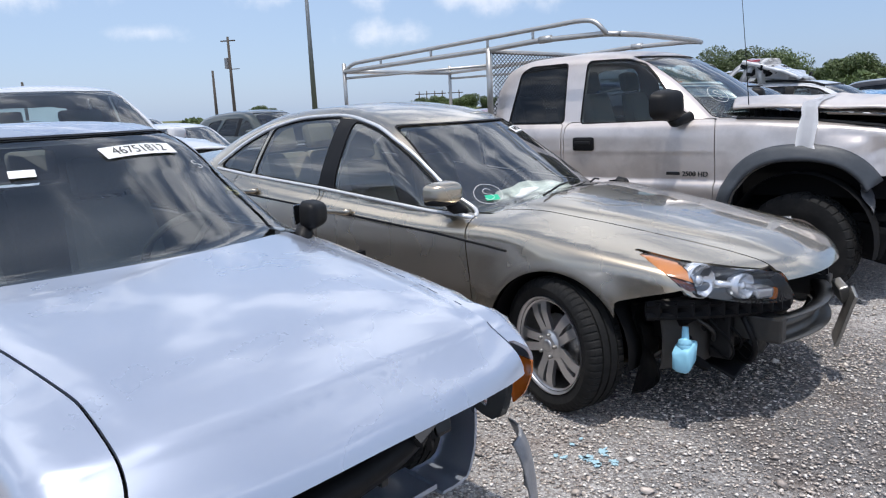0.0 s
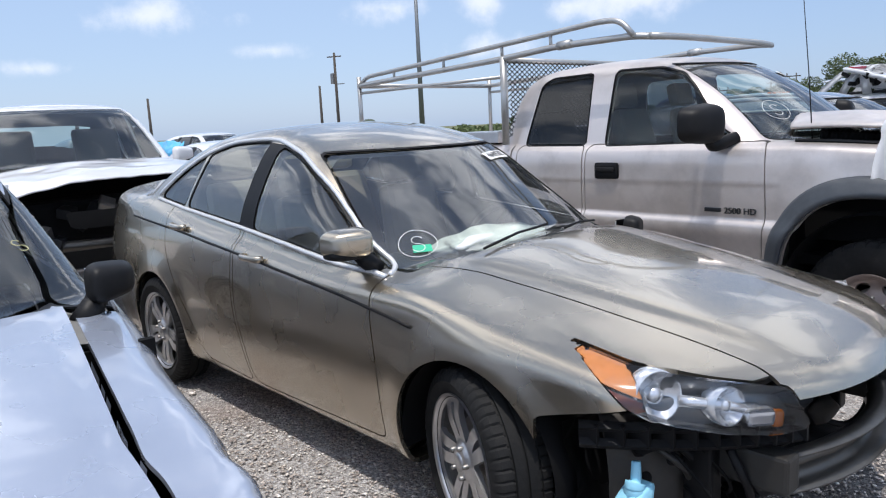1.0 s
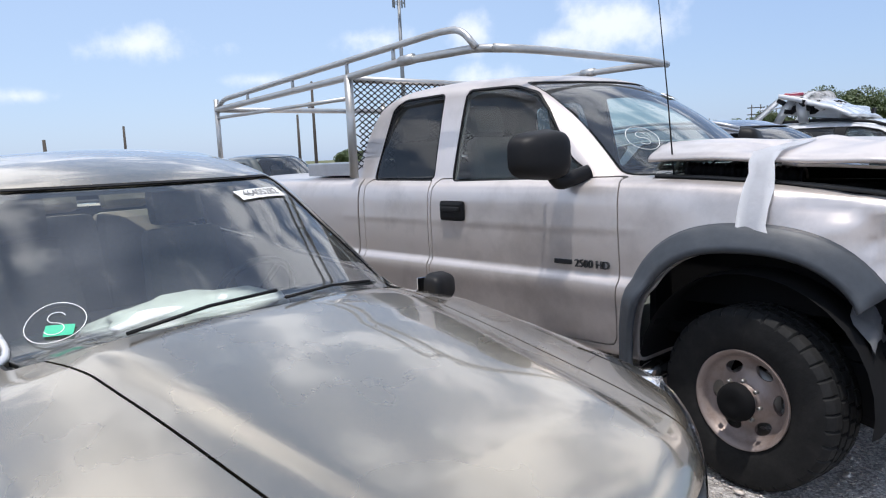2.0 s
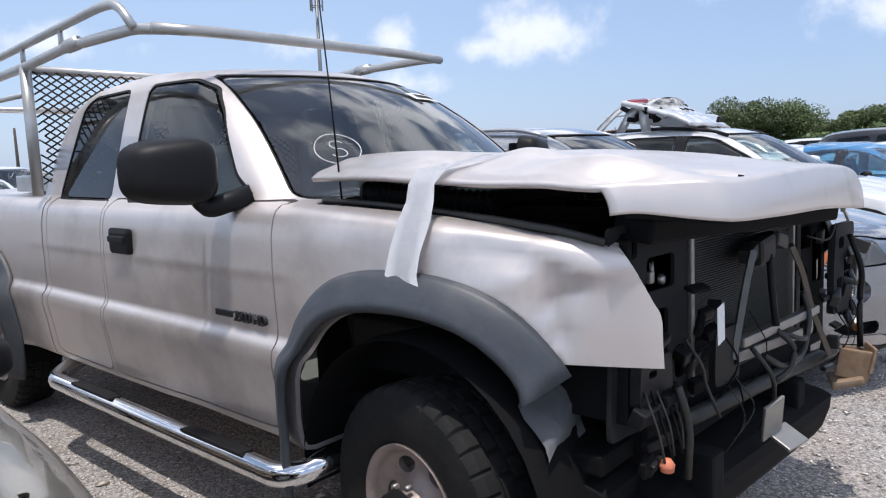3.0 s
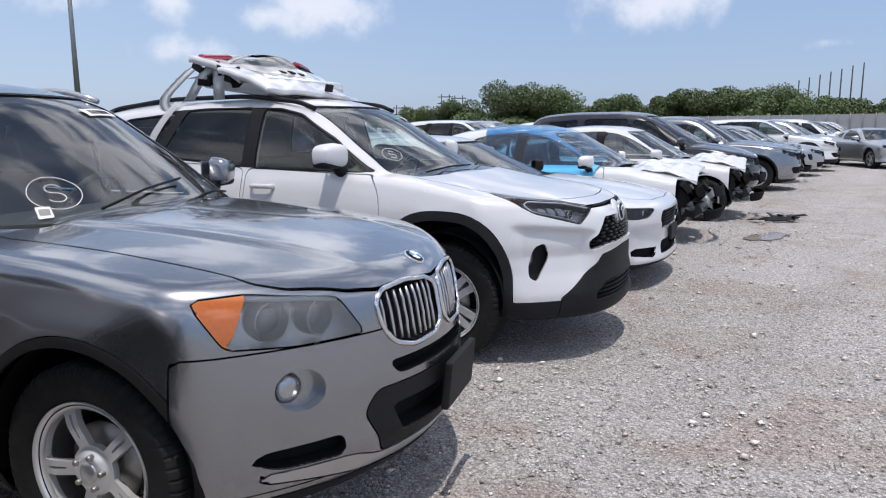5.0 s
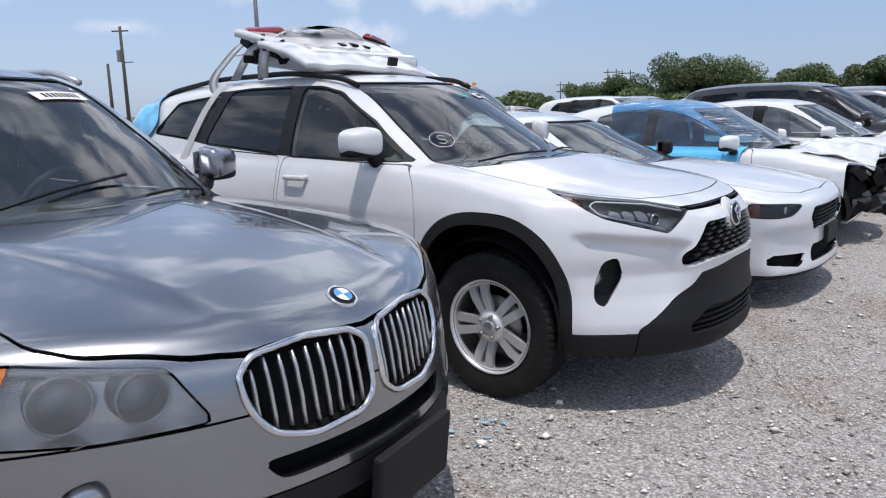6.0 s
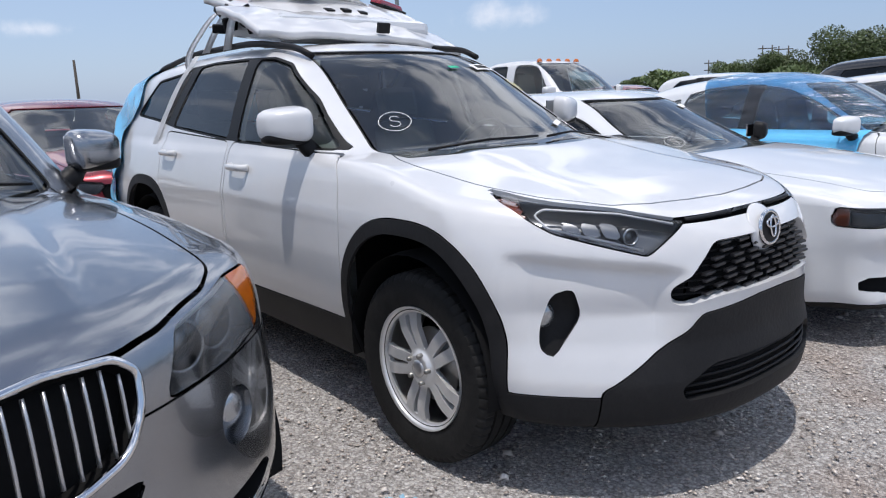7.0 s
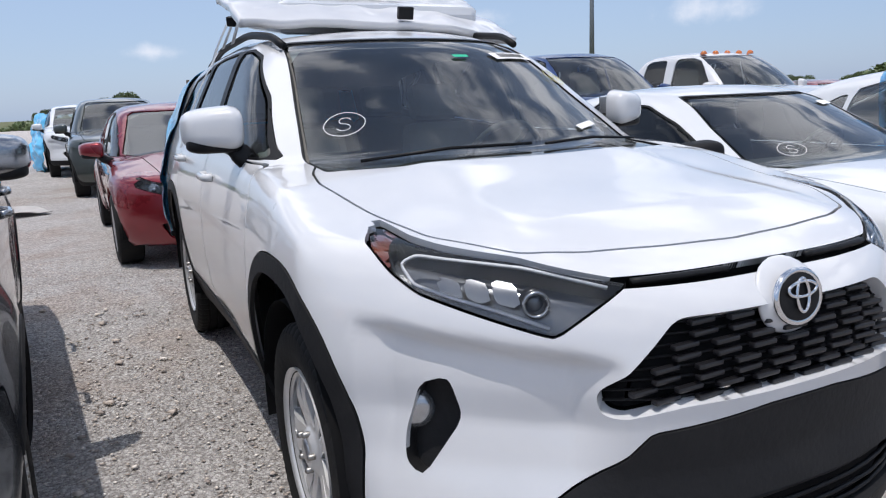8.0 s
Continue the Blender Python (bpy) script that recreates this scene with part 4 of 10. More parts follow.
def standard_car(name, label, category, p, m, mat, step=0.03, group="parked cars", coarse=False):
    """Builds the usual parts of a car from its measures and returns the car, its skin and what is left of the skin."""
    car = thing(name, label, category, group, m=m)
    sh = Shell(car_field(p), *p["spine"], step)
    gl = []
    for ax, az, ar, *_ in p["arches"]:
        sh.carve(arch_area(ax, az, ar, p["W"] - 0.33, p.get("arch_flat", 1.0), p.get("arch_square", 2.0)), 0.0)
        gl.append(arch_area(ax, az, ar + 0.02, p["W"] - 0.4, p.get("arch_flat", 1.0), p.get("arch_square", 2.0)))
        wheel_well(car, ax, az, ar, p["W"] + 0.02)
    # side glass
    for pts, dark in p["windows"]:
        for sgn in (-1, 1):
            area = side_area(pts, sgn, 0.3, 1)
            gl.append(area)
            surface("side_window", sh.carve(area, 0.004), M_GLASS_DARK if dark else p.get("side_glass", M_GLASS_SIDE), car, 0.004, shift=-0.006)
    if p.get("pillars"):
        for pts in p["pillars"]:
            for sgn in (-1, 1):
                surface("pillar_trim", sh.carve(side_area(pts, sgn, 0.3, 1), 0.001), M_BLACK, car, 0.004)
    pane, base, bow = front_area(p["screen"], p["xmid"], 1), p["roof"][-2][0] + 0.05, p.get("wrap", 0.35)
    area = lambda x, y, z, nx, ny, nz: np.maximum(pane(x, y, z, nx, ny, nz), x - base + bow * y * y)
    gl.append(area)
    surface("windscreen", sh.carve(area, 0.005), p.get("screen_glass", M_GLASS), car, 0.005, shift=-0.006)
    if not coarse:
        # black seals round the glass
        surface("screen_seal", sh.carve(lambda x, y, z, nx, ny, nz: np.maximum(pane(x, y, z, nx, ny, nz), x - base + bow * y * y) - 0.011, 0.0), M_BLACK, car, 0.006, shift=-0.002)
        for pts, dark in p["windows"]:
            for sgn in (-1, 1):
                rim = side_area(pts, sgn, 0.3, 1)
                surface("window_seal", sh.carve(lambda x, y, z, nx, ny, nz: rim(x, y, z, nx, ny, nz) - 0.013, 0.0), M_BLACK, car, 0.006, shift=-0.002)
    if "rear_screen" in p:
        area = rear_area(p["rear_screen"], p["xmid"], 1)
        gl.append(area)
        surface("rear_window", sh.carve(area, 0.005), M_GLASS_DARK if p.get("rear_dark") else M_GLASS, car, 0.005, shift=-0.006)
    lining(car, p, gl, 0.11 if coarse else 0.075)
    return car, sh


def finish_car(car, sh, p, mat, coarse=False, hood_mat=None, seat_mat=None, doors=True, hood=True):
    """Cladding, bonnet, doors and the rest of the skin; wheels, seats, mirrors."""
    if "clad" in p:
        low = curve_of(p["clad"])
        flare = p.get("flare", 0.0)

        def cladding(x, y, z, nx, ny, nz):
            s = z - low(x)
            for ax, az, ar, *_ in p["arches"]:
                if flare:
                    s = np.minimum(s, arch_area(ax, az, ar + flare, 0.5 * p["W"], p.get("arch_flat", 1.0), p.get("arch_square", 2.0))(x, y, z, nx, ny, nz))
            return s
        surface("cladding", sh.carve(cladding, 0.002), p.get("clad_mat", M_CLAD), car, 0.014, shift=0.004)
    if hood and "hood" in p:
        surface("bonnet", sh.carve(top_area(p["hood"], p["hood_z"], 1), 0.004), hood_mat or mat, car, 0.015)
    if doors:
        for pts in p["doors"]:
            for sgn in (-1, 1):
                d = surface("door", sh.carve(side_area(pts, sgn, 0.3, 2), 0.0035), mat, car, 0.02)
                x0 = min(q[0] for q in pts)
                if d and not coarse and "handle" in p:
                    hx, hz = x0 + p["handle"][0], p["handle"][1] + p["handle"][2] * (x0 + 1.3)
                    ys = np.linspace(0.5, 1.1, 120)
                    hy = ys[int(np.argmax(sh.field(np.full(120, hx), ys, np.full(120, hz)) > 0))]
                    door_handle(d, hx, sgn, hy, hz, p.get("handle_mat", mat))
    for k, piece in enumerate(islands(sh.rest)):
        surface("body" if k == 0 else "body_panel", piece, mat, car, 0.018)
    R, width, rim_r, style, rim_mat = p["wheel"]
    for ax, *_ in p["arches"]:
        for sgn in (-1, 1):
            st = p.get("steer", 0) if ax == 0 else 0
            tyre_rim(car, R, width, rim_r, style, rim_mat, pose(ax, sgn * (p["track"] - 0.0), R - 0.008, 0, 31 * (ax + 1), (0 if sgn < 0 else 180) + st), coarse=coarse, blocks=p.get("blocks", False))
    if not coarse:
        seats(car, p["seats"], seat_mat or M_SEAT)
        dashboard(car, *p["dash"], M_TRIM)
    else:
        x, ys, z = p["seats"][0]
        for y in ys:
            box("seat_back", (x - 0.3, y, z + 0.35), (0.14, 0.46, 0.75), seat_mat or M_SEAT, car, 0.04, (0, -14, 0))


def chrome_line(car, sh, pts, sgn, mat=None, r=0.008):
    """A bright strip on the flank through (x, z) points."""
    line = []
    for (x0, z0), (x1, z1) in zip(pts, pts[1:]):
        for t in np.linspace(0, 1, 8):
            line.append((x0 + (x1 - x0) * t, z0 + (z1 - z0) * t))
    ys = np.linspace(0.3, 1.1, 260)
    out = []
    for x, z in line:
        v = sh.field(np.full(260, x), ys, np.full(260, z))
        out.append((x, sgn * ys[int(np.argmax(v > 0))], z))
    keep = [out[0]] + [b for a, b in zip(out, out[1:]) if (Vector(a) - Vector(b)).length > 1e-4]
    return tube("bright_strip", keep, r, mat or M_BRIGHT, car, 6)


# measures of each car
def hood_crease(x0, y0, x1, y1, rise=0.012, soft=0.014):
    """A bonnet that stands a little proud between two creases running from (x0, y0) to (x1, y1)."""
    def lift(x, ay):
        line = y0 + (y1 - y0) * (x - x0) / (x1 - x0)
        return rise / (1 + np.exp(np.clip((ay - line) / soft, -40, 40))) * np.clip((x - x0 + 0.15) / 0.3, 0, 1) * np.clip((x1 + 0.1 - x) / 0.3, 0, 1)
    return lift


def fascia_cut(x, ay, z):
    """The hollow between a shoulder under the headlight and the flat-topped spur that runs down to the valance."""
    w = ay - x
    into = 1 / (1 + np.exp(np.clip((z - (0.835 + 0.07 * np.clip(w, -0.5, 0.5))) / 0.008, -40, 40)))
    spur = np.clip((z - 0.44) / 0.22, 0, 1) ** 1.2
    ends = np.clip((w + 0.47) / 0.16, 0, 1) * np.clip((0.40 - w) / 0.14, 0, 1)
    return 0.055 * into * spur * ends * np.clip((x - 0.30) / 0.1, 0, 1)


SUV_WHITE = dict(
    hood_extra=hood_crease(-0.30, 0.40, 0.72, 0.50, 0.010, 0.02), W=0.925, arch_flat=0.83, arch_square=2.6, sculpt=fascia_cut, xf=0.985, xr=-3.66, xmid=-1.9, spine=(-3.0, 0.32, 0.66),
    deck=[(-3.7, 1.08), (-3.3, 1.20), (-2.0, 1.19), (-0.5, 1.185), (-0.15, 1.155), (0.2, 1.09), (0.55, 1.04), (0.8, 0.98), (0.97, 0.90)],
    nose=[(0.2, 0.10), (0.3, 0.02), (0.42, 0.0), (0.5, 0.012), (0.58, 0.026), (0.66, 0.026), (0.74, 0.018), (0.85, 0.04), (0.95, 0.09), (1.05, 0.2)],
    tail=[(0.3, 0.10), (0.5, 0.0), (0.8, 0.03), (1.1, 0.08)],
    side=[(0.2, -0.15), (0.35, -0.075), (0.47, -0.035), (0.55, -0.018), (0.75, 0.0), (0.92, -0.008), (1.02, -0.028), (1.12, -0.06), (1.2, -0.09)],
    roof=[(-3.75, 1.0), (-3.6, 1.2), (-3.45, 1.5), (-3.2, 1.62), (-2.6, 1.68), (-1.9, 1.695), (-1.35, 1.675), (-1.05, 1.615), (-0.55, 1.36), (-0.12, 1.12), (0.3, 0.9)],
    gside=[(0.9, 0.90), (1.1, 0.85), (1.35, 0.765), (1.55, 0.675), (1.7, 0.60)], crown=0.058, wrap=0.36, cf=0.62, nf=2.7, k=0.055, kr=0.045, kg=0.09,
    bottom=[(-3.66, 0.34), (-3.2, 0.28), (-2.3, 0.25), (-0.5, 0.25), (0.45, 0.285), (0.985, 0.275)],
    arches=[(0.03, 0.40, 0.405, 0.006, 0.07), (-2.69, 0.40, 0.405, 0.006, 0.07)],
    taper=[(-3.66, -0.05), (-3.0, -0.01), (-2.6, 0.0), (-1.4, -0.02), (0.0, 0.0), (0.45, -0.01), (0.93, -0.10)],
    windows=[([(-0.57, 1.175), (-0.65, 1.22), (-0.87, 1.375), (-1.18, 1.545), (-1.36, 1.585), (-1.49, 1.59), (-1.47, 1.185)], False), ([(-1.59, 1.195), (-1.61, 1.595), (-2.05, 1.595), (-2.22, 1.585), (-2.38, 1.25)], True),
             ([(-2.48, 1.27), (-2.34, 1.565), (-2.84, 1.52), (-3.05, 1.32)], True)],
    pillars=[[(-0.51, 1.165), (-0.59, 1.205), (-0.82, 1.35), (-0.75, 1.17)], [(-1.43, 1.18), (-1.45, 1.60), (-1.65, 1.605), (-1.63, 1.185)], [(-2.33, 1.235), (-2.17, 1.60), (-2.39, 1.59), (-2.53, 1.26)]],
    screen=[(-0.68, 1.14), (-0.53, 1.605), (0.53, 1.605), (0.68, 1.14), (0.0, 1.10)], rear_screen=[(-0.6, 1.2), (-0.5, 1.5), (0.5, 1.5), (0.6, 1.2)],
    hood=[(0.755, 0.0), (0.74, 0.20), (0.705, 0.40), (0.65, 0.52), (0.46, 0.645), (0.22, 0.69), (-0.10, 0.735), (-0.24, 0.715), (-0.45, 0.63), (-0.36, 0.0), (-0.36, -0.1), (0.755, -0.1)], hood_z=0.85,
    doors=[[(-0.50, 1.15), (-0.43, 1.05), (-0.40, 0.9), (-0.40, 0.6), (-0.46, 0.34), (-1.52, 0.32), (-1.53, 1.18)], [(-1.56, 1.18), (-1.55, 0.32), (-2.05, 0.34), (-2.22, 0.62), (-2.42, 0.85), (-2.46, 1.22)]],
    handle=(0.17, 1.05, -0.04), clad=[(-3.8, 0.48), (-3.1, 0.50), (-2.3, 0.47), (-1.4, 0.455), (-0.4, 0.47), (0.4, 0.40), (0.5, 0.40), (1.0, 0.40)], flare=0.048,
    wheel=(0.374, 0.225, 0.238, (5, "split"), M_BRIGHT), track=0.77, seats=[(-1.25, (0.37, -0.37), 0.62), (-2.15, (0.42, 0.0, -0.42), 0.64)], dash=(-0.55, 1.10, 0.66))

SUV_GREY = dict(
    hood_extra=hood_crease(-0.55, 0.52, 0.72, 0.33), W=0.935, xf=0.895, xr=-3.78, xmid=-2.0, spine=(-3.1, 0.28, 0.64),
    deck=[(-3.8, 1.0), (-3.4, 1.13), (-2.0, 1.12), (-0.7, 1.125), (-0.45, 1.12), (-0.1, 1.10), (0.3, 1.055), (0.6, 1.0), (0.78, 0.955), (0.92, 0.88)],
    nose=[(0.2, 0.14), (0.3, 0.05), (0.42, 0.0), (0.55, 0.0), (0.7, 0.015), (0.85, 0.04), (0.95, 0.09), (1.05, 0.2)],
    tail=[(0.3, 0.10), (0.5, 0.0), (0.8, 0.03), (1.1, 0.08)],
    side=[(0.2, -0.08), (0.35, -0.03), (0.5, -0.012), (0.68, -0.002), (0.84, 0.0), (0.95, -0.018), (1.08, -0.055), (1.2, -0.1)],
    roof=[(-3.85, 0.95), (-3.7, 1.2), (-3.5, 1.45), (-3.2, 1.60), (-2.6, 1.675), (-2.0, 1.70), (-1.55, 1.685), (-1.25, 1.622), (-0.85, 1.41), (-0.42, 1.13), (0.0, 0.89)],
    gside=[(0.9, 0.89), (1.08, 0.845), (1.35, 0.755), (1.55, 0.675), (1.70, 0.60)], crown=0.085, wrap=0.34, cf=0.50, nf=2.1, k=0.075, kr=0.06, kg=0.1,
    arches=[(0.0, 0.37, 0.42, 0.022, 0.09), (-2.81, 0.37, 0.42, 0.022, 0.09)],
    windows=[([(-0.85, 1.09), (-0.95, 1.15), (-1.33, 1.44), (-1.55, 1.495), (-1.62, 1.09)], False), ([(-1.74, 1.09), (-1.68, 1.50), (-2.2, 1.50), (-2.5, 1.11)], True), ([(-2.58, 1.12), (-2.35, 1.49), (-2.85, 1.42), (-3.05, 1.15)], True)],
    pillars=[[(-1.57, 1.08), (-1.52, 1.505), (-1.72, 1.51), (-1.78, 1.08)]],
    screen=[(-0.70, 1.105), (-0.53, 1.61), (0.53, 1.61), (0.70, 1.105), (0.0, 1.085)], rear_screen=[(-0.6, 1.2), (-0.5, 1.48), (0.5, 1.48), (0.6, 1.2)],
    hood=[(0.835, 0.0), (0.82, 0.15), (0.775, 0.34), (0.716, 0.455), (0.586, 0.625), (0.50, 0.69), (0.16, 0.71), (-0.45, 0.73), (-0.64, 0.70), (-0.57, 0.0), (-0.57, -0.1), (0.835, -0.1)], hood_z=0.84,
    doors=[[(-0.58, 1.08), (-0.62, 0.6), (-0.62, 0.34), (-1.60, 0.32), (-1.66, 0.9), (-1.66, 1.085)], [(-1.69, 1.085), (-1.69, 0.9), (-1.63, 0.32), (-2.2, 0.34), (-2.38, 0.64), (-2.56, 0.85), (-2.58, 1.10)]],
    handle=(0.16, 0.94, -0.02), clad=[(-3.8, 0.40), (-3.1, 0.40), (-2.3, 0.36), (-1.4, 0.33), (-0.4, 0.32), (0.4, 0.33), (0.5, 0.27), (1.0, 0.27)], flare=0.035,
    wheel=(0.365, 0.245, 0.235, (5, "twin"), M_BRIGHT), track=0.795, seats=[(-1.5, (0.38, -0.38), 0.60), (-2.35, (0.42, 0.0, -0.42), 0.62)], dash=(-0.85, 1.09, 0.66), firewall=-0.5)

GOLD_ARC = curve_of([(-2.95, 0.98), (-2.80, 1.085), (-2.62, 1.195), (-2.38, 1.300), (-2.08, 1.368), (-1.75, 1.388), (-1.42, 1.350), (-1.17, 1.258), (-0.95, 1.135), (-0.76, 1.022), (-0.58, 0.935)])


def window_arc(x0, x1, n=12, drop=0.012):
    """The upper edge of the side glass between two places along the car."""
    return [(x, float(GOLD_ARC(np.array(x))) - drop) for x in np.linspace(x0, x1, n)]


def tail_lift(x):
    return 0.095 * min(1.2, max(0.0, -0.5 - x)) + 0.05 * min(1.3, max(0.0, -1.7 - x))


SEDAN_GOLD = dict(
    side_glass=M_GLASS_CLEAR, screen_glass=M_GLASS_CLEAR,
    hood_extra=hood_crease(-0.40, 0.56, 0.95, 0.36, 0.014), W=0.923, xf=1.08, xr=-3.93, xmid=-1.9, spine=(-3.3, 0.30, 0.58),
    deck=[(-3.95, 0.98), (-3.75, 1.05), (-3.3, 1.075), (-2.0, 1.00), (-0.7, 0.99), (-0.35, 0.985), (0.0, 0.94), (0.4, 0.875), (0.75, 0.815), (0.95, 0.765), (1.1, 0.70)],
    nose=[(0.2, 0.10), (0.35, 0.02), (0.5, 0.0), (0.65, 0.01), (0.75, 0.04), (0.85, 0.12)],
    tail=[(0.3, 0.12), (0.5, 0.0), (0.8, 0.02), (1.0, 0.07)],
    side=[(0.2, -0.07), (0.32, -0.03), (0.45, -0.012), (0.62, 0.0), (0.74, -0.003), (0.80, -0.012), (0.90, -0.03), (1.0, -0.075), (1.1, -0.12)],
    roof=[(-3.5, 0.9), (-3.2, 1.09), (-2.75, 1.31), (-2.35, 1.425), (-1.9, 1.468), (-1.5, 1.46), (-1.2, 1.415), (-0.8, 1.22), (-0.35, 0.97), (0.0, 0.80)],
    gside=[(0.8, 0.88), (0.97, 0.84), (1.2, 0.775), (1.36, 0.71), (1.47, 0.63)], crown=0.095, wrap=0.36, cf=0.48, nf=2.2, k=0.075, kr=0.06, kg=0.09, rcrown=0.045,
    arches=[(0.0, 0.335, 0.375, 0.022, 0.09), (-2.80, 0.335, 0.375, 0.02, 0.09)],
    windows=[([(-0.62, 0.945)] + window_arc(-0.70, -1.60) + [(-1.63, 0.955)], False), ([(-1.78, 0.96)] + window_arc(-1.74, -2.37) + [(-2.45, 0.985)], False), ([(-2.50, 0.99)] + window_arc(-2.43, -2.80) + [(-2.86, 1.01)], False)],
    pillars=[[(-1.62, 0.95), (-1.57, 1.375), (-1.78, 1.38), (-1.83, 0.95)]],
    screen=[(-0.745, 0.955), (-0.59, 1.375), (0.59, 1.375), (0.745, 0.955), (0.0, 0.925)], rear_screen=[(-0.62, 1.10), (-0.5, 1.37), (0.5, 1.37), (0.62, 1.10)],
    hood=[(1.3, 0.0), (1.3, 0.45), (0.97, 0.49), (0.62, 0.52), (0.30, 0.55), (-0.2, 0.60), (-0.50, 0.66), (-0.42, 0.0), (-0.42, -0.1), (1.3, -0.1)], hood_z=0.685,
    doors=[[(-0.55, 0.95), (-0.50, 0.6), (-0.50, 0.27), (-1.63, 0.25), (-1.72, 0.6), (-1.73, 0.955)], [(-1.76, 0.955), (-1.75, 0.6), (-1.66, 0.25), (-2.2, 0.27), (-2.36, 0.50), (-2.62, 0.75), (-2.66, 0.98)]],
    handle=(0.22, 0.83, -0.02),
    wheel=(0.33, 0.225, 0.222, (5, "split"), M_ALLOY), track=0.825, steer=-20, seats=[(-1.45, (0.37, -0.37), 0.50), (-2.25, (0.4, 0.0, -0.4), 0.52)], dash=(-0.72, 0.95, 0.64), firewall=-0.45)

SEDAN_SILVER = dict(SEDAN_GOLD, screen=[(-0.69, 0.955), (-0.505, 1.385), (0.505, 1.385), (0.69, 0.955), (0.0, 0.925)])
def moved(pts, dx, dz):
    return [(x + dx, z + dz) for x, z in pts]


SEDAN_SILVER.update(
    side_glass=M_GLASS, screen_glass=M_GLASS,
    hood_extra=hood_crease(-0.40, 0.62, 0.85, 0.52, 0.008), xf=1.0, W=0.94, taper=[(-3.93, -0.06), (-3.2, 0.0), (-0.7, 0.0), (-0.3, -0.04), (0.2, -0.12), (1.0, -0.18)],
    deck=[(-3.95, 1.05), (-3.75, 1.13), (-3.3, 1.15), (-2.0, 1.085), (-0.7, 1.085), (-0.35, 1.07), (0.0, 1.035), (0.4, 0.985), (0.70, 0.925), (0.87, 0.86), (1.03, 0.76)],
    hood=[(1.1, 0.0), (1.1, 0.64), (0.93, 0.63), (0.84, 0.585), (0.60, 0.57), (0.24, 0.605), (-0.24, 0.655), (-0.37, 0.665), (-0.26, 0.0), (-0.26, -0.1), (1.1, -0.1)], hood_z=0.70, crown=0.06, cf=0.16, nf=3.0,
    roof=[(-3.5, 0.95), (-3.2, 1.13), (-2.75, 1.36), (-2.35, 1.48), (-1.7, 1.555), (-1.2, 1.55), (-0.96, 1.505), (-0.65, 1.325), (-0.22, 1.08), (0.26, 0.80)],
    gside=[(0.87, 0.88), (1.04, 0.815), (1.27, 0.73), (1.43, 0.645), (1.54, 0.56)], windows=[(moved(w, 0.30, 0.08), d) for w, d in SEDAN_GOLD["windows"]], pillars=[moved(w, 0.30, 0.08) for w in SEDAN_GOLD["pillars"]],
    screen=[(-0.74, 1.065), (-0.57, 1.485), (0.57, 1.485), (0.74, 1.065), (0.0, 1.03)], steer=0, rear_screen=[(-0.62, 1.17), (-0.5, 1.45), (0.5, 1.45), (0.62, 1.17)],
    doors=[moved(w, 0.38, 0.06) for w in SEDAN_GOLD["doors"]], dash=(-0.28, 1.01, 0.64), firewall=-0.05, seats=[(-1.05, (0.37, -0.37), 0.56), (-2.05, (0.4, 0.0, -0.4), 0.58)])


def lifted(pts):
    """The champagne car stands tail-high: its waist and roof climb towards the rear."""
    return [(x, z + tail_lift(x) * min(1.0, max(0.0, (z - 0.3) / 0.6))) for x, z in pts]


SEDAN_PLAIN = dict(SEDAN_GOLD)
SEDAN_GOLD.update(
    deck=[(-3.95, 1.195), (-3.75, 1.26), (-3.3, 1.26), (-2.0, 1.13), (-0.7, 1.025), (-0.35, 1.02), (0.0, 0.975), (0.4, 0.905), (0.75, 0.835), (0.95, 0.775), (1.1, 0.70)], crown=0.125, roof=[(x, z + tail_lift(x)) for x, z in SEDAN_GOLD["roof"]],
    side=[(0.2, -0.07), (0.32, -0.03), (0.45, -0.012), (0.62, 0.0), (0.76, -0.003), (0.84, -0.012), (0.96, -0.03), (1.10, -0.075), (1.25, -0.12)],
    gside=[(0.8, 0.88), (0.97, 0.84), (1.15, 0.80), (1.30, 0.735), (1.44, 0.655), (1.55, 0.57)],
    windows=[(lifted(w), d) for w, d in SEDAN_GOLD["windows"]], pillars=[lifted(w) for w in SEDAN_GOLD["pillars"]], doors=[lifted(w) for w in SEDAN_GOLD["doors"]],
    screen=[(-0.745, 0.955), (-0.59, 1.43), (0.59, 1.43), (0.745, 0.955), (0.0, 0.925)], rear_screen=[(-0.62, 1.29), (-0.5, 1.53), (0.5, 1.53), (0.62, 1.29)],
    arches=[(0.0, 0.34, 0.385, 0.022, 0.09), (-2.80, 0.34, 0.385, 0.02, 0.09)], handle=(0.22, 0.894, -0.10),
    wheel=(0.345, 0.225, 0.245, (5, "split"), M_ALLOY), seats=[(-1.45, (0.37, -0.37), 0.58), (-2.25, (0.4, 0.0, -0.4), 0.64)])

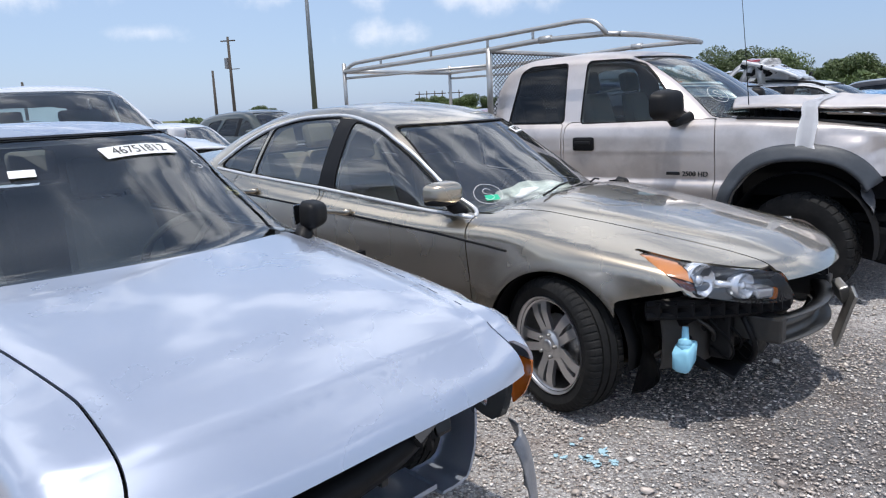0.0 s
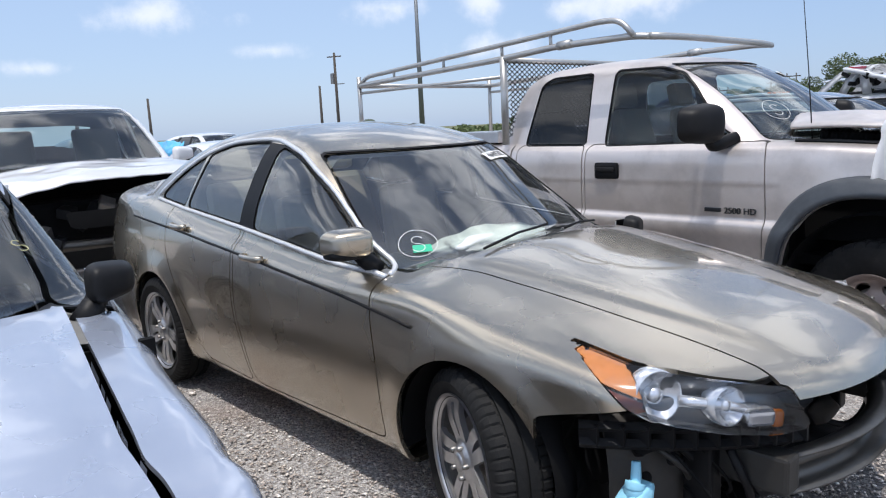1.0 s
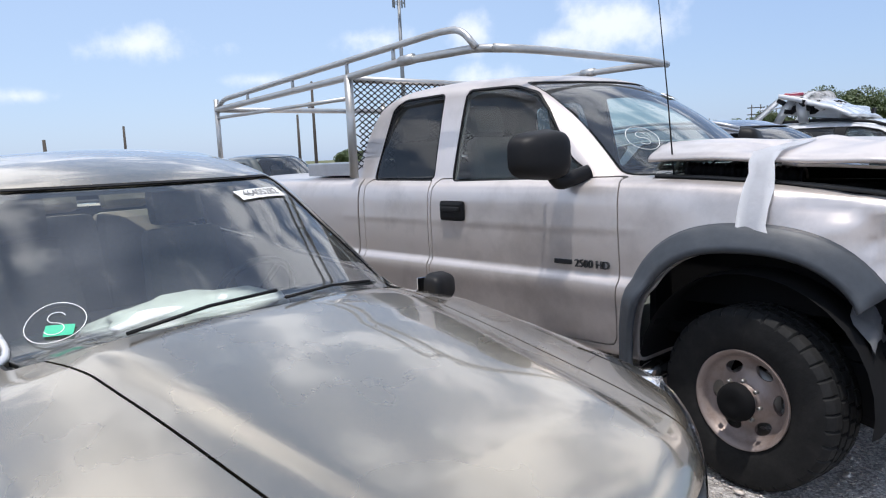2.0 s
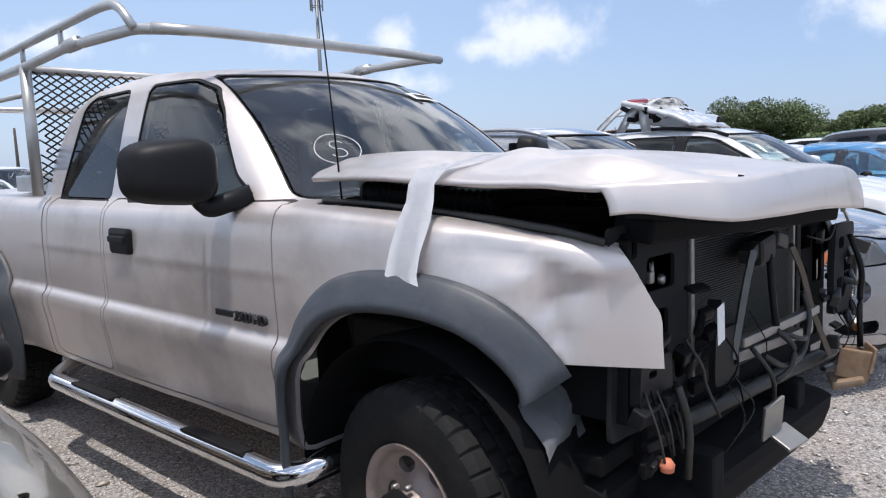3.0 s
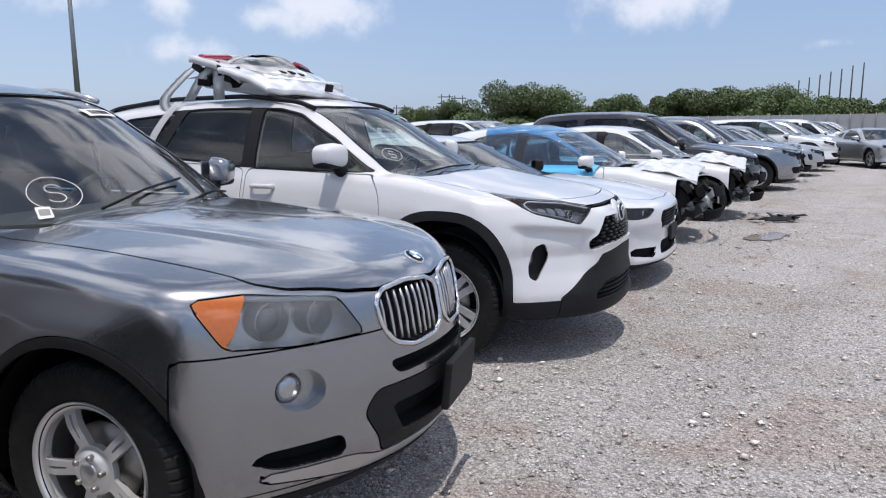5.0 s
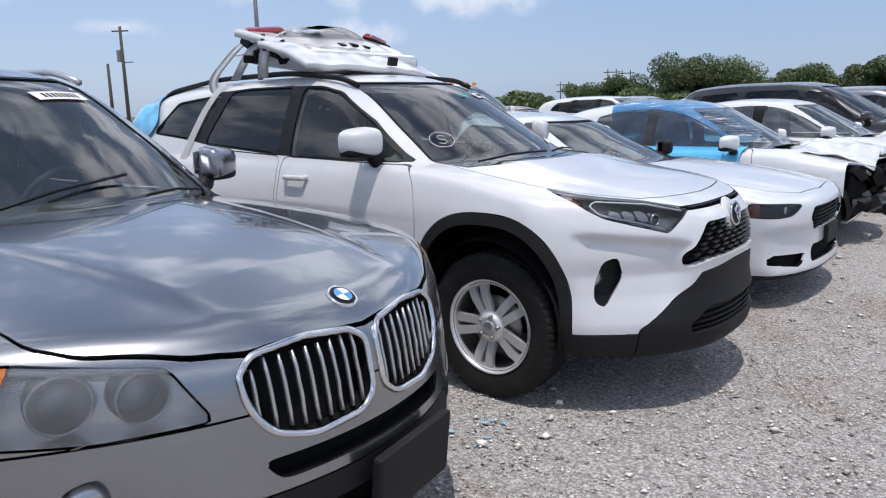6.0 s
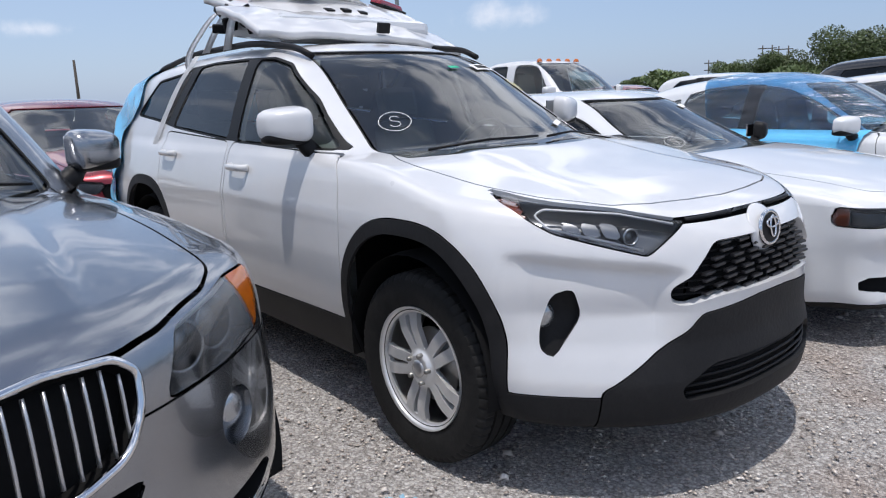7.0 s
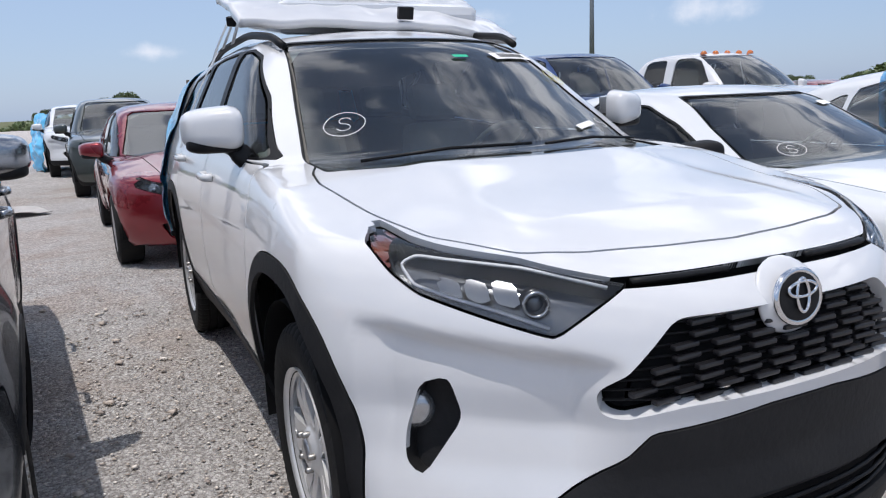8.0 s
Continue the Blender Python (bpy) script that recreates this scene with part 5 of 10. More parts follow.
COUPE_WHITE = dict(
    W=0.955, xf=0.85, xr=-3.93, xmid=-1.9, spine=(-3.3, 0.35, 0.55),
    deck=[(-3.95, 0.95), (-3.7, 1.05), (-3.3, 1.06), (-2.0, 0.98), (-0.8, 0.985), (-0.5, 0.98), (0.0, 0.93), (0.4, 0.87), (0.7, 0.80), (0.88, 0.73)],
    nose=[(0.15, 0.12), (0.25, 0.0), (0.4, 0.03), (0.5, 0.03), (0.6, 0.0), (0.75, 0.02), (0.9, 0.12)], tail=[(0.3, 0.12), (0.5, 0.0), (0.8, 0.02), (1.0, 0.07)],
    side=[(0.15, -0.07), (0.3, -0.02), (0.45, -0.012), (0.62, 0.0), (0.78, -0.005), (0.88, -0.03), (1.0, -0.08), (1.1, -0.12)],
    roof=[(-3.7, 0.85), (-3.4, 1.02), (-2.9, 1.20), (-2.4, 1.33), (-1.95, 1.375), (-1.6, 1.365), (-1.35, 1.325), (-0.95, 1.16), (-0.45, 0.955), (0.0, 0.78)],
    gside=[(0.8, 0.87), (0.97, 0.80), (1.15, 0.71), (1.28, 0.62), (1.38, 0.54)], crown=0.07, cf=0.26, nf=2.8, k=0.07, kr=0.055,
    arches=[(0.0, 0.34, 0.375, 0.025, 0.1), (-2.72, 0.34, 0.375, 0.03, 0.12)],
    windows=[([(-0.85, 0.95), (-0.95, 0.98), (-1.30, 1.15), (-1.6, 1.25), (-2.1, 1.28), (-2.2, 1.10), (-2.15, 0.96)], True), ([(-2.32, 1.0), (-2.3, 1.22), (-2.75, 1.08)], True)],
    screen=[(-0.70, 0.955), (-0.52, 1.30), (0.52, 1.30), (0.70, 0.955), (0.0, 0.935)], rear_screen=[(-0.6, 1.06), (-0.48, 1.28), (0.48, 1.28), (0.6, 1.06)], rear_dark=True,
    hood=[(0.74, 0.0), (0.70, 0.45), (0.55, 0.66), (0.0, 0.76), (-0.55, 0.78), (-0.5, 0.0), (-0.5, -0.1), (0.74, -0.1)], hood_z=0.7,
    doors=[[(-0.7, 0.95), (-0.65, 0.3), (-1.95, 0.3), (-2.15, 0.6), (-2.2, 0.96)]], handle=(0.2, 0.85, 0.0),
    clad=[(-4.0, 0.2), (0.3, 0.22), (0.6, 0.245), (1.0, 0.245)],
    wheel=(0.34, 0.24, 0.24, (5, "twin"), M_ALLOY), track=0.80, seats=[(-1.6, (0.37, -0.37), 0.45), (-2.3, (0.36, -0.36), 0.48)], dash=(-0.85, 0.95, 0.62))

PICKUP = dict(
    W=0.985, arch_flat=0.84, arch_square=2.5, xf=0.86, xr=-4.86, xmid=-2.1, spine=(-4.3, 0.30, 0.86),
    deck=[(-4.9, 1.37), (-4.6, 1.38), (-2.72, 1.38), (-2.0, 1.37), (-0.8, 1.375), (-0.55, 1.375), (0.0, 1.35), (0.5, 1.295), (0.8, 1.235), (0.9, 1.17)],
    pinch=[(-0.3, 0.0), (0.0, -0.02), (0.25, -0.045), (0.45, -0.075), (0.62, -0.125), (0.75, -0.17), (0.9, -0.22)],
    dents=[(0.47, -0.84, 1.10, 0.06, 0.016), (0.27, -0.90, 1.20, 0.07, 0.010), (0.39, -0.87, 1.185, 0.045, -0.008), (-1.2, -0.98, 0.72, 0.25, 0.012), (-3.0, -0.98, 1.0, 0.3, 0.012)],
    nose=[(0.3, 0.10), (0.5, 0.0), (0.9, 0.0), (1.1, 0.02), (1.25, 0.08)], tail=[(0.4, 0.05), (0.6, 0.0), (1.3, 0.02)],
    side=[(0.4, -0.08), (0.55, -0.03), (0.70, -0.008), (0.80, 0.008), (0.835, 0.004), (0.875, -0.026), (1.0, -0.024), (1.2, -0.03), (1.32, -0.055), (1.42, -0.09)],
    roof=[(-3.0, 1.2), (-2.78, 1.75), (-2.68, 1.88), (-2.4, 1.955), (-1.9, 1.972), (-1.5, 1.95), (-1.28, 1.905), (-0.95, 1.745), (-0.44, 1.37), (0.0, 1.0)],
    gside=[(1.1, 0.95), (1.35, 0.885), (1.6, 0.81), (1.85, 0.725), (1.98, 0.66)], crown=0.05, wrap=0.30, cf=0.14, nf=3.0, k=0.06, kr=0.05, kg=0.08, rcrown=0.04,
    bottom=[(-4.9, 0.52), (-4.0, 0.5), (-2.7, 0.47), (-0.5, 0.47), (0.4, 0.5), (0.9, 0.5)],
    arches=[(0.0, 0.44, 0.50, 0.02, 0.1), (-3.65, 0.44, 0.47, 0.03, 0.12)],
    windows=[([(-0.82, 1.36), (-0.95, 1.44), (-1.17, 1.70), (-1.30, 1.81), (-1.46, 1.86), (-1.81, 1.865), (-1.80, 1.345)], False), ([(-1.98, 1.35), (-2.02, 1.86), (-2.40, 1.855), (-2.49, 1.81), (-2.56, 1.355)], True)],
    screen=[(-0.785, 1.36), (-0.625, 1.88), (0.625, 1.88), (0.785, 1.36), (0.0, 1.33)], rear_screen=[(-0.62, 1.48), (-0.55, 1.78), (0.55, 1.78), (0.62, 1.48)],
    hood=[(0.82, 0.0), (0.80, 0.5), (0.72, 0.70), (0.0, 0.78), (-0.6, 0.80), (-0.5, 0.0), (-0.5, -0.1), (0.82, -0.1)], hood_z=1.1,
    doors=[[(-0.62, 1.35), (-0.60, 0.9), (-0.62, 0.53), (-1.93, 0.52), (-1.94, 1.35)], [(-1.97, 1.35), (-1.96, 0.52), (-2.60, 0.53), (-2.62, 1.35)]],
    wheel=(0.40, 0.255, 0.215, (6, "steel"), M_STEEL), blocks=True, track=0.825, steer=-8, seats=[(-1.55, (0.42, -0.42), 0.98), (-2.3, (0.4, -0.4), 0.98)], dash=(-0.75, 1.32, 0.74), firewall=-0.46)

# ---- ground ----


def gravel_material():
    m = bpy.data.materials.new("limestone_gravel")
    m.use_nodes = True
    nodes, links = m.node_tree.nodes, m.node_tree.links
    b = nodes["Principled BSDF"]
    b.inputs["Roughness"].default_value = 0.95
    place = nodes.new("ShaderNodeTexCoord")

    def tex(kind, scale, **kw):
        n = nodes.new(kind)
        n.inputs["Scale"].default_value = scale
        for k, v in kw.items():
            n.inputs[k].default_value = v
        links.new(place.outputs["Object"], n.inputs["Vector"])
        return n

    def mix(fac, a, c, kind="MIX"):
        n = nodes.new("ShaderNodeMixRGB")
        n.blend_type = kind
        for i, v in ((0, fac), (1, a), (2, c)):
            if isinstance(v, (tuple, float)):
                n.inputs[i].default_value = v if isinstance(v, tuple) else v
            else:
                links.new(v, n.inputs[i])
        return n.outputs[0]

    def ramp(sock, lo, hi, a=0.0, c=1.0):
        n = nodes.new("ShaderNodeMapRange")
        n.inputs["From Min"].default_value, n.inputs["From Max"].default_value, n.inputs["To Min"].default_value, n.inputs["To Max"].default_value = lo, hi, a, c
        links.new(sock, n.inputs["Value"])
        return n.outputs[0]

    cells = tex("ShaderNodeTexVoronoi", 62.0)
    small = tex("ShaderNodeTexVoronoi", 150.0)
    grit = tex("ShaderNodeTexNoise", 210.0, Detail=3.0)
    broad = tex("ShaderNodeTexNoise", 0.55, Detail=7.0, Roughness=0.62)
    patch = tex("ShaderNodeTexNoise", 2.4, Detail=5.0)
    sep = nodes.new("ShaderNodeSeparateColor"); links.new(cells.outputs["Color"], sep.inputs[0])
    sep2 = nodes.new("ShaderNodeSeparateColor"); links.new(small.outputs["Color"], sep2.inputs[0])
    base = mix(ramp(broad.outputs["Fac"], 0.36, 0.66), (0.54, 0.485, 0.45, 1), (0.80, 0.75, 0.71, 1))
    base = mix(ramp(patch.outputs["Fac"], 0.45, 0.75, 0.0, 0.45), base, (0.64, 0.53, 0.455, 1))
    # wheel tracks along the lane, wavering, dustier and paler
    bend = nodes.new("ShaderNodeMapping"); bend.inputs["Scale"].default_value = (1.0, 0.06, 1.0)
    links.new(place.outputs["Object"], bend.inputs["Vector"])
    track = nodes.new("ShaderNodeTexNoise"); track.inputs["Scale"].default_value, track.inputs["Detail"].default_value, track.inputs["Distortion"].default_value = 1.5, 5.0, 0.5
    links.new(bend.outputs[0], track.inputs["Vector"])
    base = mix(ramp(track.outputs["Fac"], 0.5, 0.68, 0.0, 0.55), base, (0.86, 0.815, 0.78, 1))
    base = mix(ramp(track.outputs["Fac"], 0.32, 0.46, 0.6, 0.0), base, (0.40, 0.355, 0.325, 1))
    stone = mix(sep.outputs[0], (0.17, 0.155, 0.145, 1), (0.95, 0.925, 0.90, 1))
    stone2 = mix(sep2.outputs[1], (0.19, 0.172, 0.16, 1), (0.98, 0.95, 0.92, 1))
    col = mix(0.55, base, stone2)
    col = mix(ramp(sep.outputs[1], 0.35, 0.4, 0.0, 0.55), col, stone)
    # the gaps between the chips are darkened: crevice shade put into the colour
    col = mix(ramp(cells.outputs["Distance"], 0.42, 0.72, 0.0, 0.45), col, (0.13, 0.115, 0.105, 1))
    # broad brownish drifts of finer dust
    drift = tex("ShaderNodeTexNoise", 0.9, Detail=4.0, Distortion=1.2)
    col = mix(ramp(drift.outputs["Fac"], 0.50, 0.66, 0.0, 0.5), col, mix(1.0, col, (0.78, 0.64, 0.55, 1), "MULTIPLY"))
    # old oil and damp, grey and ragged, at the row's near end; shadow ahead of a sedan's nose is painted in too
    oil_and_shade = nodes.new("ShaderNodeVectorMath"); oil_and_shade.operation = "SUBTRACT"; oil_and_shade.inputs[1].default_value = (-1.15, 3.75, 0.0)
    links.new(place.outputs["Object"], oil_and_shade.inputs[0])
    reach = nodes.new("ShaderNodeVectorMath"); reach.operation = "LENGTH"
    links.new(oil_and_shade.outputs[0], reach.inputs[0])
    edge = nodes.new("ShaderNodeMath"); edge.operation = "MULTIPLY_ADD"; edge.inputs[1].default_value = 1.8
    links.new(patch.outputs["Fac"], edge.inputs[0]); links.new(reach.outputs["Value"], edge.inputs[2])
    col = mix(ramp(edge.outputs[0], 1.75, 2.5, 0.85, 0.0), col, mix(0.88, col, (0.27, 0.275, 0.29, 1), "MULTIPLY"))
    # grass beyond the lot
    far = nodes.new("ShaderNodeVectorMath"); far.operation = "LENGTH"
    links.new(place.outputs["Object"], far.inputs[0])
    grass = tex("ShaderNodeTexNoise", 0.15, Detail=6.0)
    col = mix(ramp(far.outputs["Value"], 118.0, 132.0), col, mix(grass.outputs["Fac"], (0.07, 0.085, 0.03, 1), (0.16, 0.16, 0.07, 1)))
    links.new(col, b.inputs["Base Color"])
    h = nodes.new("ShaderNodeMath"); h.operation = "ADD"
    links.new(ramp(cells.outputs["Distance"], 0.0, 0.7, 1.0, 0.0), h.inputs[0])
    links.new(ramp(small.outputs["Distance"], 0.0, 0.7, 0.5, 0.0), h.inputs[1])
    h2 = nodes.new("ShaderNodeMath"); h2.operation = "ADD"
    links.new(h.outputs[0], h2.inputs[0]); links.new(ramp(grit.outputs["Fac"], 0.3, 0.7, 0.0, 0.5), h2.inputs[1])
    bp = nodes.new("ShaderNodeBump")
    bp.inputs["Strength"].default_value, bp.inputs["Distance"].default_value = 0.9, 0.014
    links.new(h2.outputs[0], bp.inputs["Height"]); links.new(bp.outputs[0], b.inputs["Normal"])
    return m


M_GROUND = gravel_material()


def ground_sheet():
    """One sheet to the horizon, finely ridged near the lane."""
    xs = np.concatenate([[-3000, -700, -200, -80, -40, -24, -16], np.linspace(-12, 3, 151), [5, 9, 16, 30, 80, 300, 3000]])
    ys = np.concatenate([[-3000, -500, -100, -30, -10], np.linspace(-4, 24, 281), [26, 29, 33, 40, 55, 80, 130, 300, 900, 3000]])
    X, Y = np.meshgrid(xs, ys, indexing="ij")
    near = np.clip((X + 12) / 1.5, 0, 1) * np.clip((3 - X) / 1.5, 0, 1) * np.clip((Y + 4) / 1.5, 0, 1) * np.clip((24 - Y) / 2, 0, 1)
    Z = np.zeros_like(X)
    sel = near > 0
    Z[sel] = [0.012 * noise.noise(Vector((x * 0.9, y * 0.9, 0))) + 0.008 * noise.noise(Vector((x * 4.1, y * 4.1, 3))) - 0.006 for x, y in zip(X[sel], Y[sel])]
    V = np.stack([X, Y, np.minimum(Z * near, 0.0)], -1).reshape(-1, 3)
    i = np.arange(X.size).reshape(X.shape)
    F = np.stack([i[:-1, :-1].ravel(), i[1:, :-1].ravel(), i[1:, 1:].ravel(), i[:-1, 1:].ravel()], 1)
    ob = mesh_of("ground", V, F, M_GROUND)
    ob.data.shade_smooth()
    return tagged(ob, "pale crushed limestone gravel lot", "ground", kind="structure")


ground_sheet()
M_STONE = material("limestone_chips", (0.66, 0.635, 0.61), 0.9, grain=0.3, grain_scale=60, spots=0.5, spot_scale=11, spot_colour=(0.40, 0.35, 0.30), bump=0.3)


def tint_by_stone(m):
    """Lets each chip have its own tone, from dull brown to near white."""
    nodes, links = m.node_tree.nodes, m.node_tree.links
    geo, ramp_, mul = nodes.new("ShaderNodeNewGeometry"), nodes.new("ShaderNodeValToRGB"), nodes.new("ShaderNodeMixRGB")
    e = ramp_.color_ramp.elements
    e[0].color, e[1].color = (0.50, 0.45, 0.42, 1), (1.5, 1.47, 1.42, 1)
    mid = e.new(0.55); mid.color = (1.0, 0.90, 0.82, 1)
    links.new(geo.outputs["Random Per Island"], ramp_.inputs[0])
    b = nodes["Principled BSDF"]
    old = b.inputs["Base Color"].links[0].from_socket
    mul.blend_type = "MULTIPLY"; mul.inputs[0].default_value = 1.0
    links.new(old, mul.inputs[1]); links.new(ramp_.outputs[0], mul.inputs[2]); links.new(mul.outputs[0], b.inputs["Base Color"])


tint_by_stone(M_STONE)


def loose_stones(count, x0, x1, y0, y1, lo, hi, seed):
    """Loose chips on the gravel, each a small uneven lump."""
    r = np.random.default_rng(seed)
    base = np.array([(1, 0, 0), (-1, 0, 0), (0, 1, 0), (0, -1, 0), (0, 0, 1), (0, 0, -0.6), (0.6, 0.6, 0.5), (-0.6, 0.6, 0.5), (-0.6, -0.6, 0.45), (0.6, -0.6, 0.5)])
    F = np.array([(0, 6, 9), (6, 4, 9), (6, 2, 7), (6, 7, 4), (7, 1, 8), (7, 8, 4), (8, 3, 9), (8, 9, 4), (0, 9, 5), (9, 3, 5), (3, 8, 5), (8, 1, 5), (1, 7, 5), (7, 2, 5), (2, 6, 5), (6, 0, 5)])
    s = lo + (hi - lo) * r.random(count) ** 3.2
    ang = r.random(count) * 6.283
    P = base[None] * (1 + 0.35 * r.normal(size=(count, 10, 3))) * (s[:, None, None] * np.array([1, 0.85, 0.45]))
    c, q = np.cos(ang)[:, None], np.sin(ang)[:, None]
    x = P[..., 0] * c - P[..., 1] * q + r.uniform(x0, x1, count)[:, None]
    y = P[..., 0] * q + P[..., 1] * c + r.uniform(y0, y1, count)[:, None]
    V = np.stack([x, y, P[..., 2] + s[:, None] * 0.18], -1).reshape(-1, 3)
    faces = (F[None] + (np.arange(count) * 10)[:, None, None]).reshape(-1, 3)
    return tagged(mesh_of("gravel", V, faces, M_STONE), "loose pale limestone chips of many sizes", "gravel", kind="stuff")


loose_stones(95000, -5.5, 1.3, 0.8, 14.0, 0.003, 0.012, 3)
loose_stones(26000, -4.2, -0.6, 1.2, 4.8, 0.004, 0.013, 8)
loose_stones(16000, -9.0, -5.5, 0.5, 15.0, 0.004, 0.014, 6)
loose_stones(9000, -6.0, 2.5, 15.0, 26.0, 0.005, 0.015, 4)
loose_stones(3000, -7.0, 1.5, 0.5, 20.0, 0.010, 0.032, 5)

# ---- the front row ----


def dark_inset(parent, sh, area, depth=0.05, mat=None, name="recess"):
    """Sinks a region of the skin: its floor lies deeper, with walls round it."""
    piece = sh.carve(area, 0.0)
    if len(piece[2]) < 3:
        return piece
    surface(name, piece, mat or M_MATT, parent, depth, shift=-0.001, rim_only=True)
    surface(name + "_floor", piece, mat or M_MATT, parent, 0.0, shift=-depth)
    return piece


def outline_tube(parent, sh, pts, front, r, mat, name="trim_ring", sign=1):
    """A rounded bar along an outline laid on the skin; front: outlines are (y, z), else (|y| - x, z)."""
    line = []
    for y, z in rounded(pts, 1.2):
        xs = np.linspace(1.1, 0.0, 400)
        v = sh.field(xs, np.full(400, y), np.full(400, z))
        line.append((xs[int(np.argmax(v < 0))] + r * 0.3, y, z))
    return tube(name, line, r, mat, parent, 8, closed=True)


def skin_x(sh, y, z):
    xs = np.linspace(1.2, -0.5, 600)
    return float(xs[int(np.argmax(sh.field(xs, np.full(600, y), np.full(600, z)) < 0))])


def badge(parent, m, r, ring, fill, squash=1.0, name="badge"):
    b = turned(name, [(r, -0.006), (r * 1.02, 0.002), (r * 0.95, 0.006), (r * 0.86, 0.004), (0, 0.004)], m @ Matrix.Diagonal((1, squash, 1, 1)), ring, parent, 32)
    turned("badge_face", [(r * 0.84, 0.0045), (r * 0.5, 0.007), (0, 0.008)], m @ Matrix.Diagonal((1, squash, 1, 1)), fill, b, 32)
    return b


M_GRILLE = material("grille_black", (0.012, 0.012, 0.014), 0.35, grain=0.2, grain_scale=40)
M_LOGOBLUE = material("badge_blue", (0.03, 0.22, 0.55), 0.2, coat=1.0, grain=0.05)
M_GREENTAG = material("green_sticker", (0.02, 0.45, 0.25), 0.5, grain=0.1, grain_scale=60)
M_PANEL = material("dusty_black_panel", (0.005, 0.005, 0.006), 0.85, grain=0.25, grain_scale=20, spots=0.35, spot_scale=5, spot_colour=(0.014, 0.013, 0.012))
M_BEAM = material("scuffed_beam", (0.13, 0.122, 0.11), 0.4, 0.8, grain=0.2, grain_scale=20, spots=0.5, spot_scale=6, spot_colour=(0.09, 0.08, 0.07), bump=0.1)
M_PRIMER = material("dusty_inner_steel", (0.055, 0.05, 0.045), 0.85, 0.0, grain=0.25, grain_scale=16, spots=0.5, spot_scale=7, spot_colour=(0.07, 0.06, 0.05), bump=0.15)
M_LINER = material("scuffed_grey_liner", (0.26, 0.265, 0.28), 0.32, grain=0.3, grain_scale=14, spots=0.6, spot_scale=6, spot_colour=(0.06, 0.06, 0.065), bump=0.3)
M_FIN = material("dull_fins", (0.10, 0.10, 0.098), 0.5, 0.6, grain=0.2, grain_scale=30, spots=0.4, spot_scale=5, spot_colour=(0.06, 0.055, 0.05))
M_ORANGE = material("faded_orange_plastic", (0.62, 0.19, 0.10), 0.55, grain=0.15, grain_scale=40)


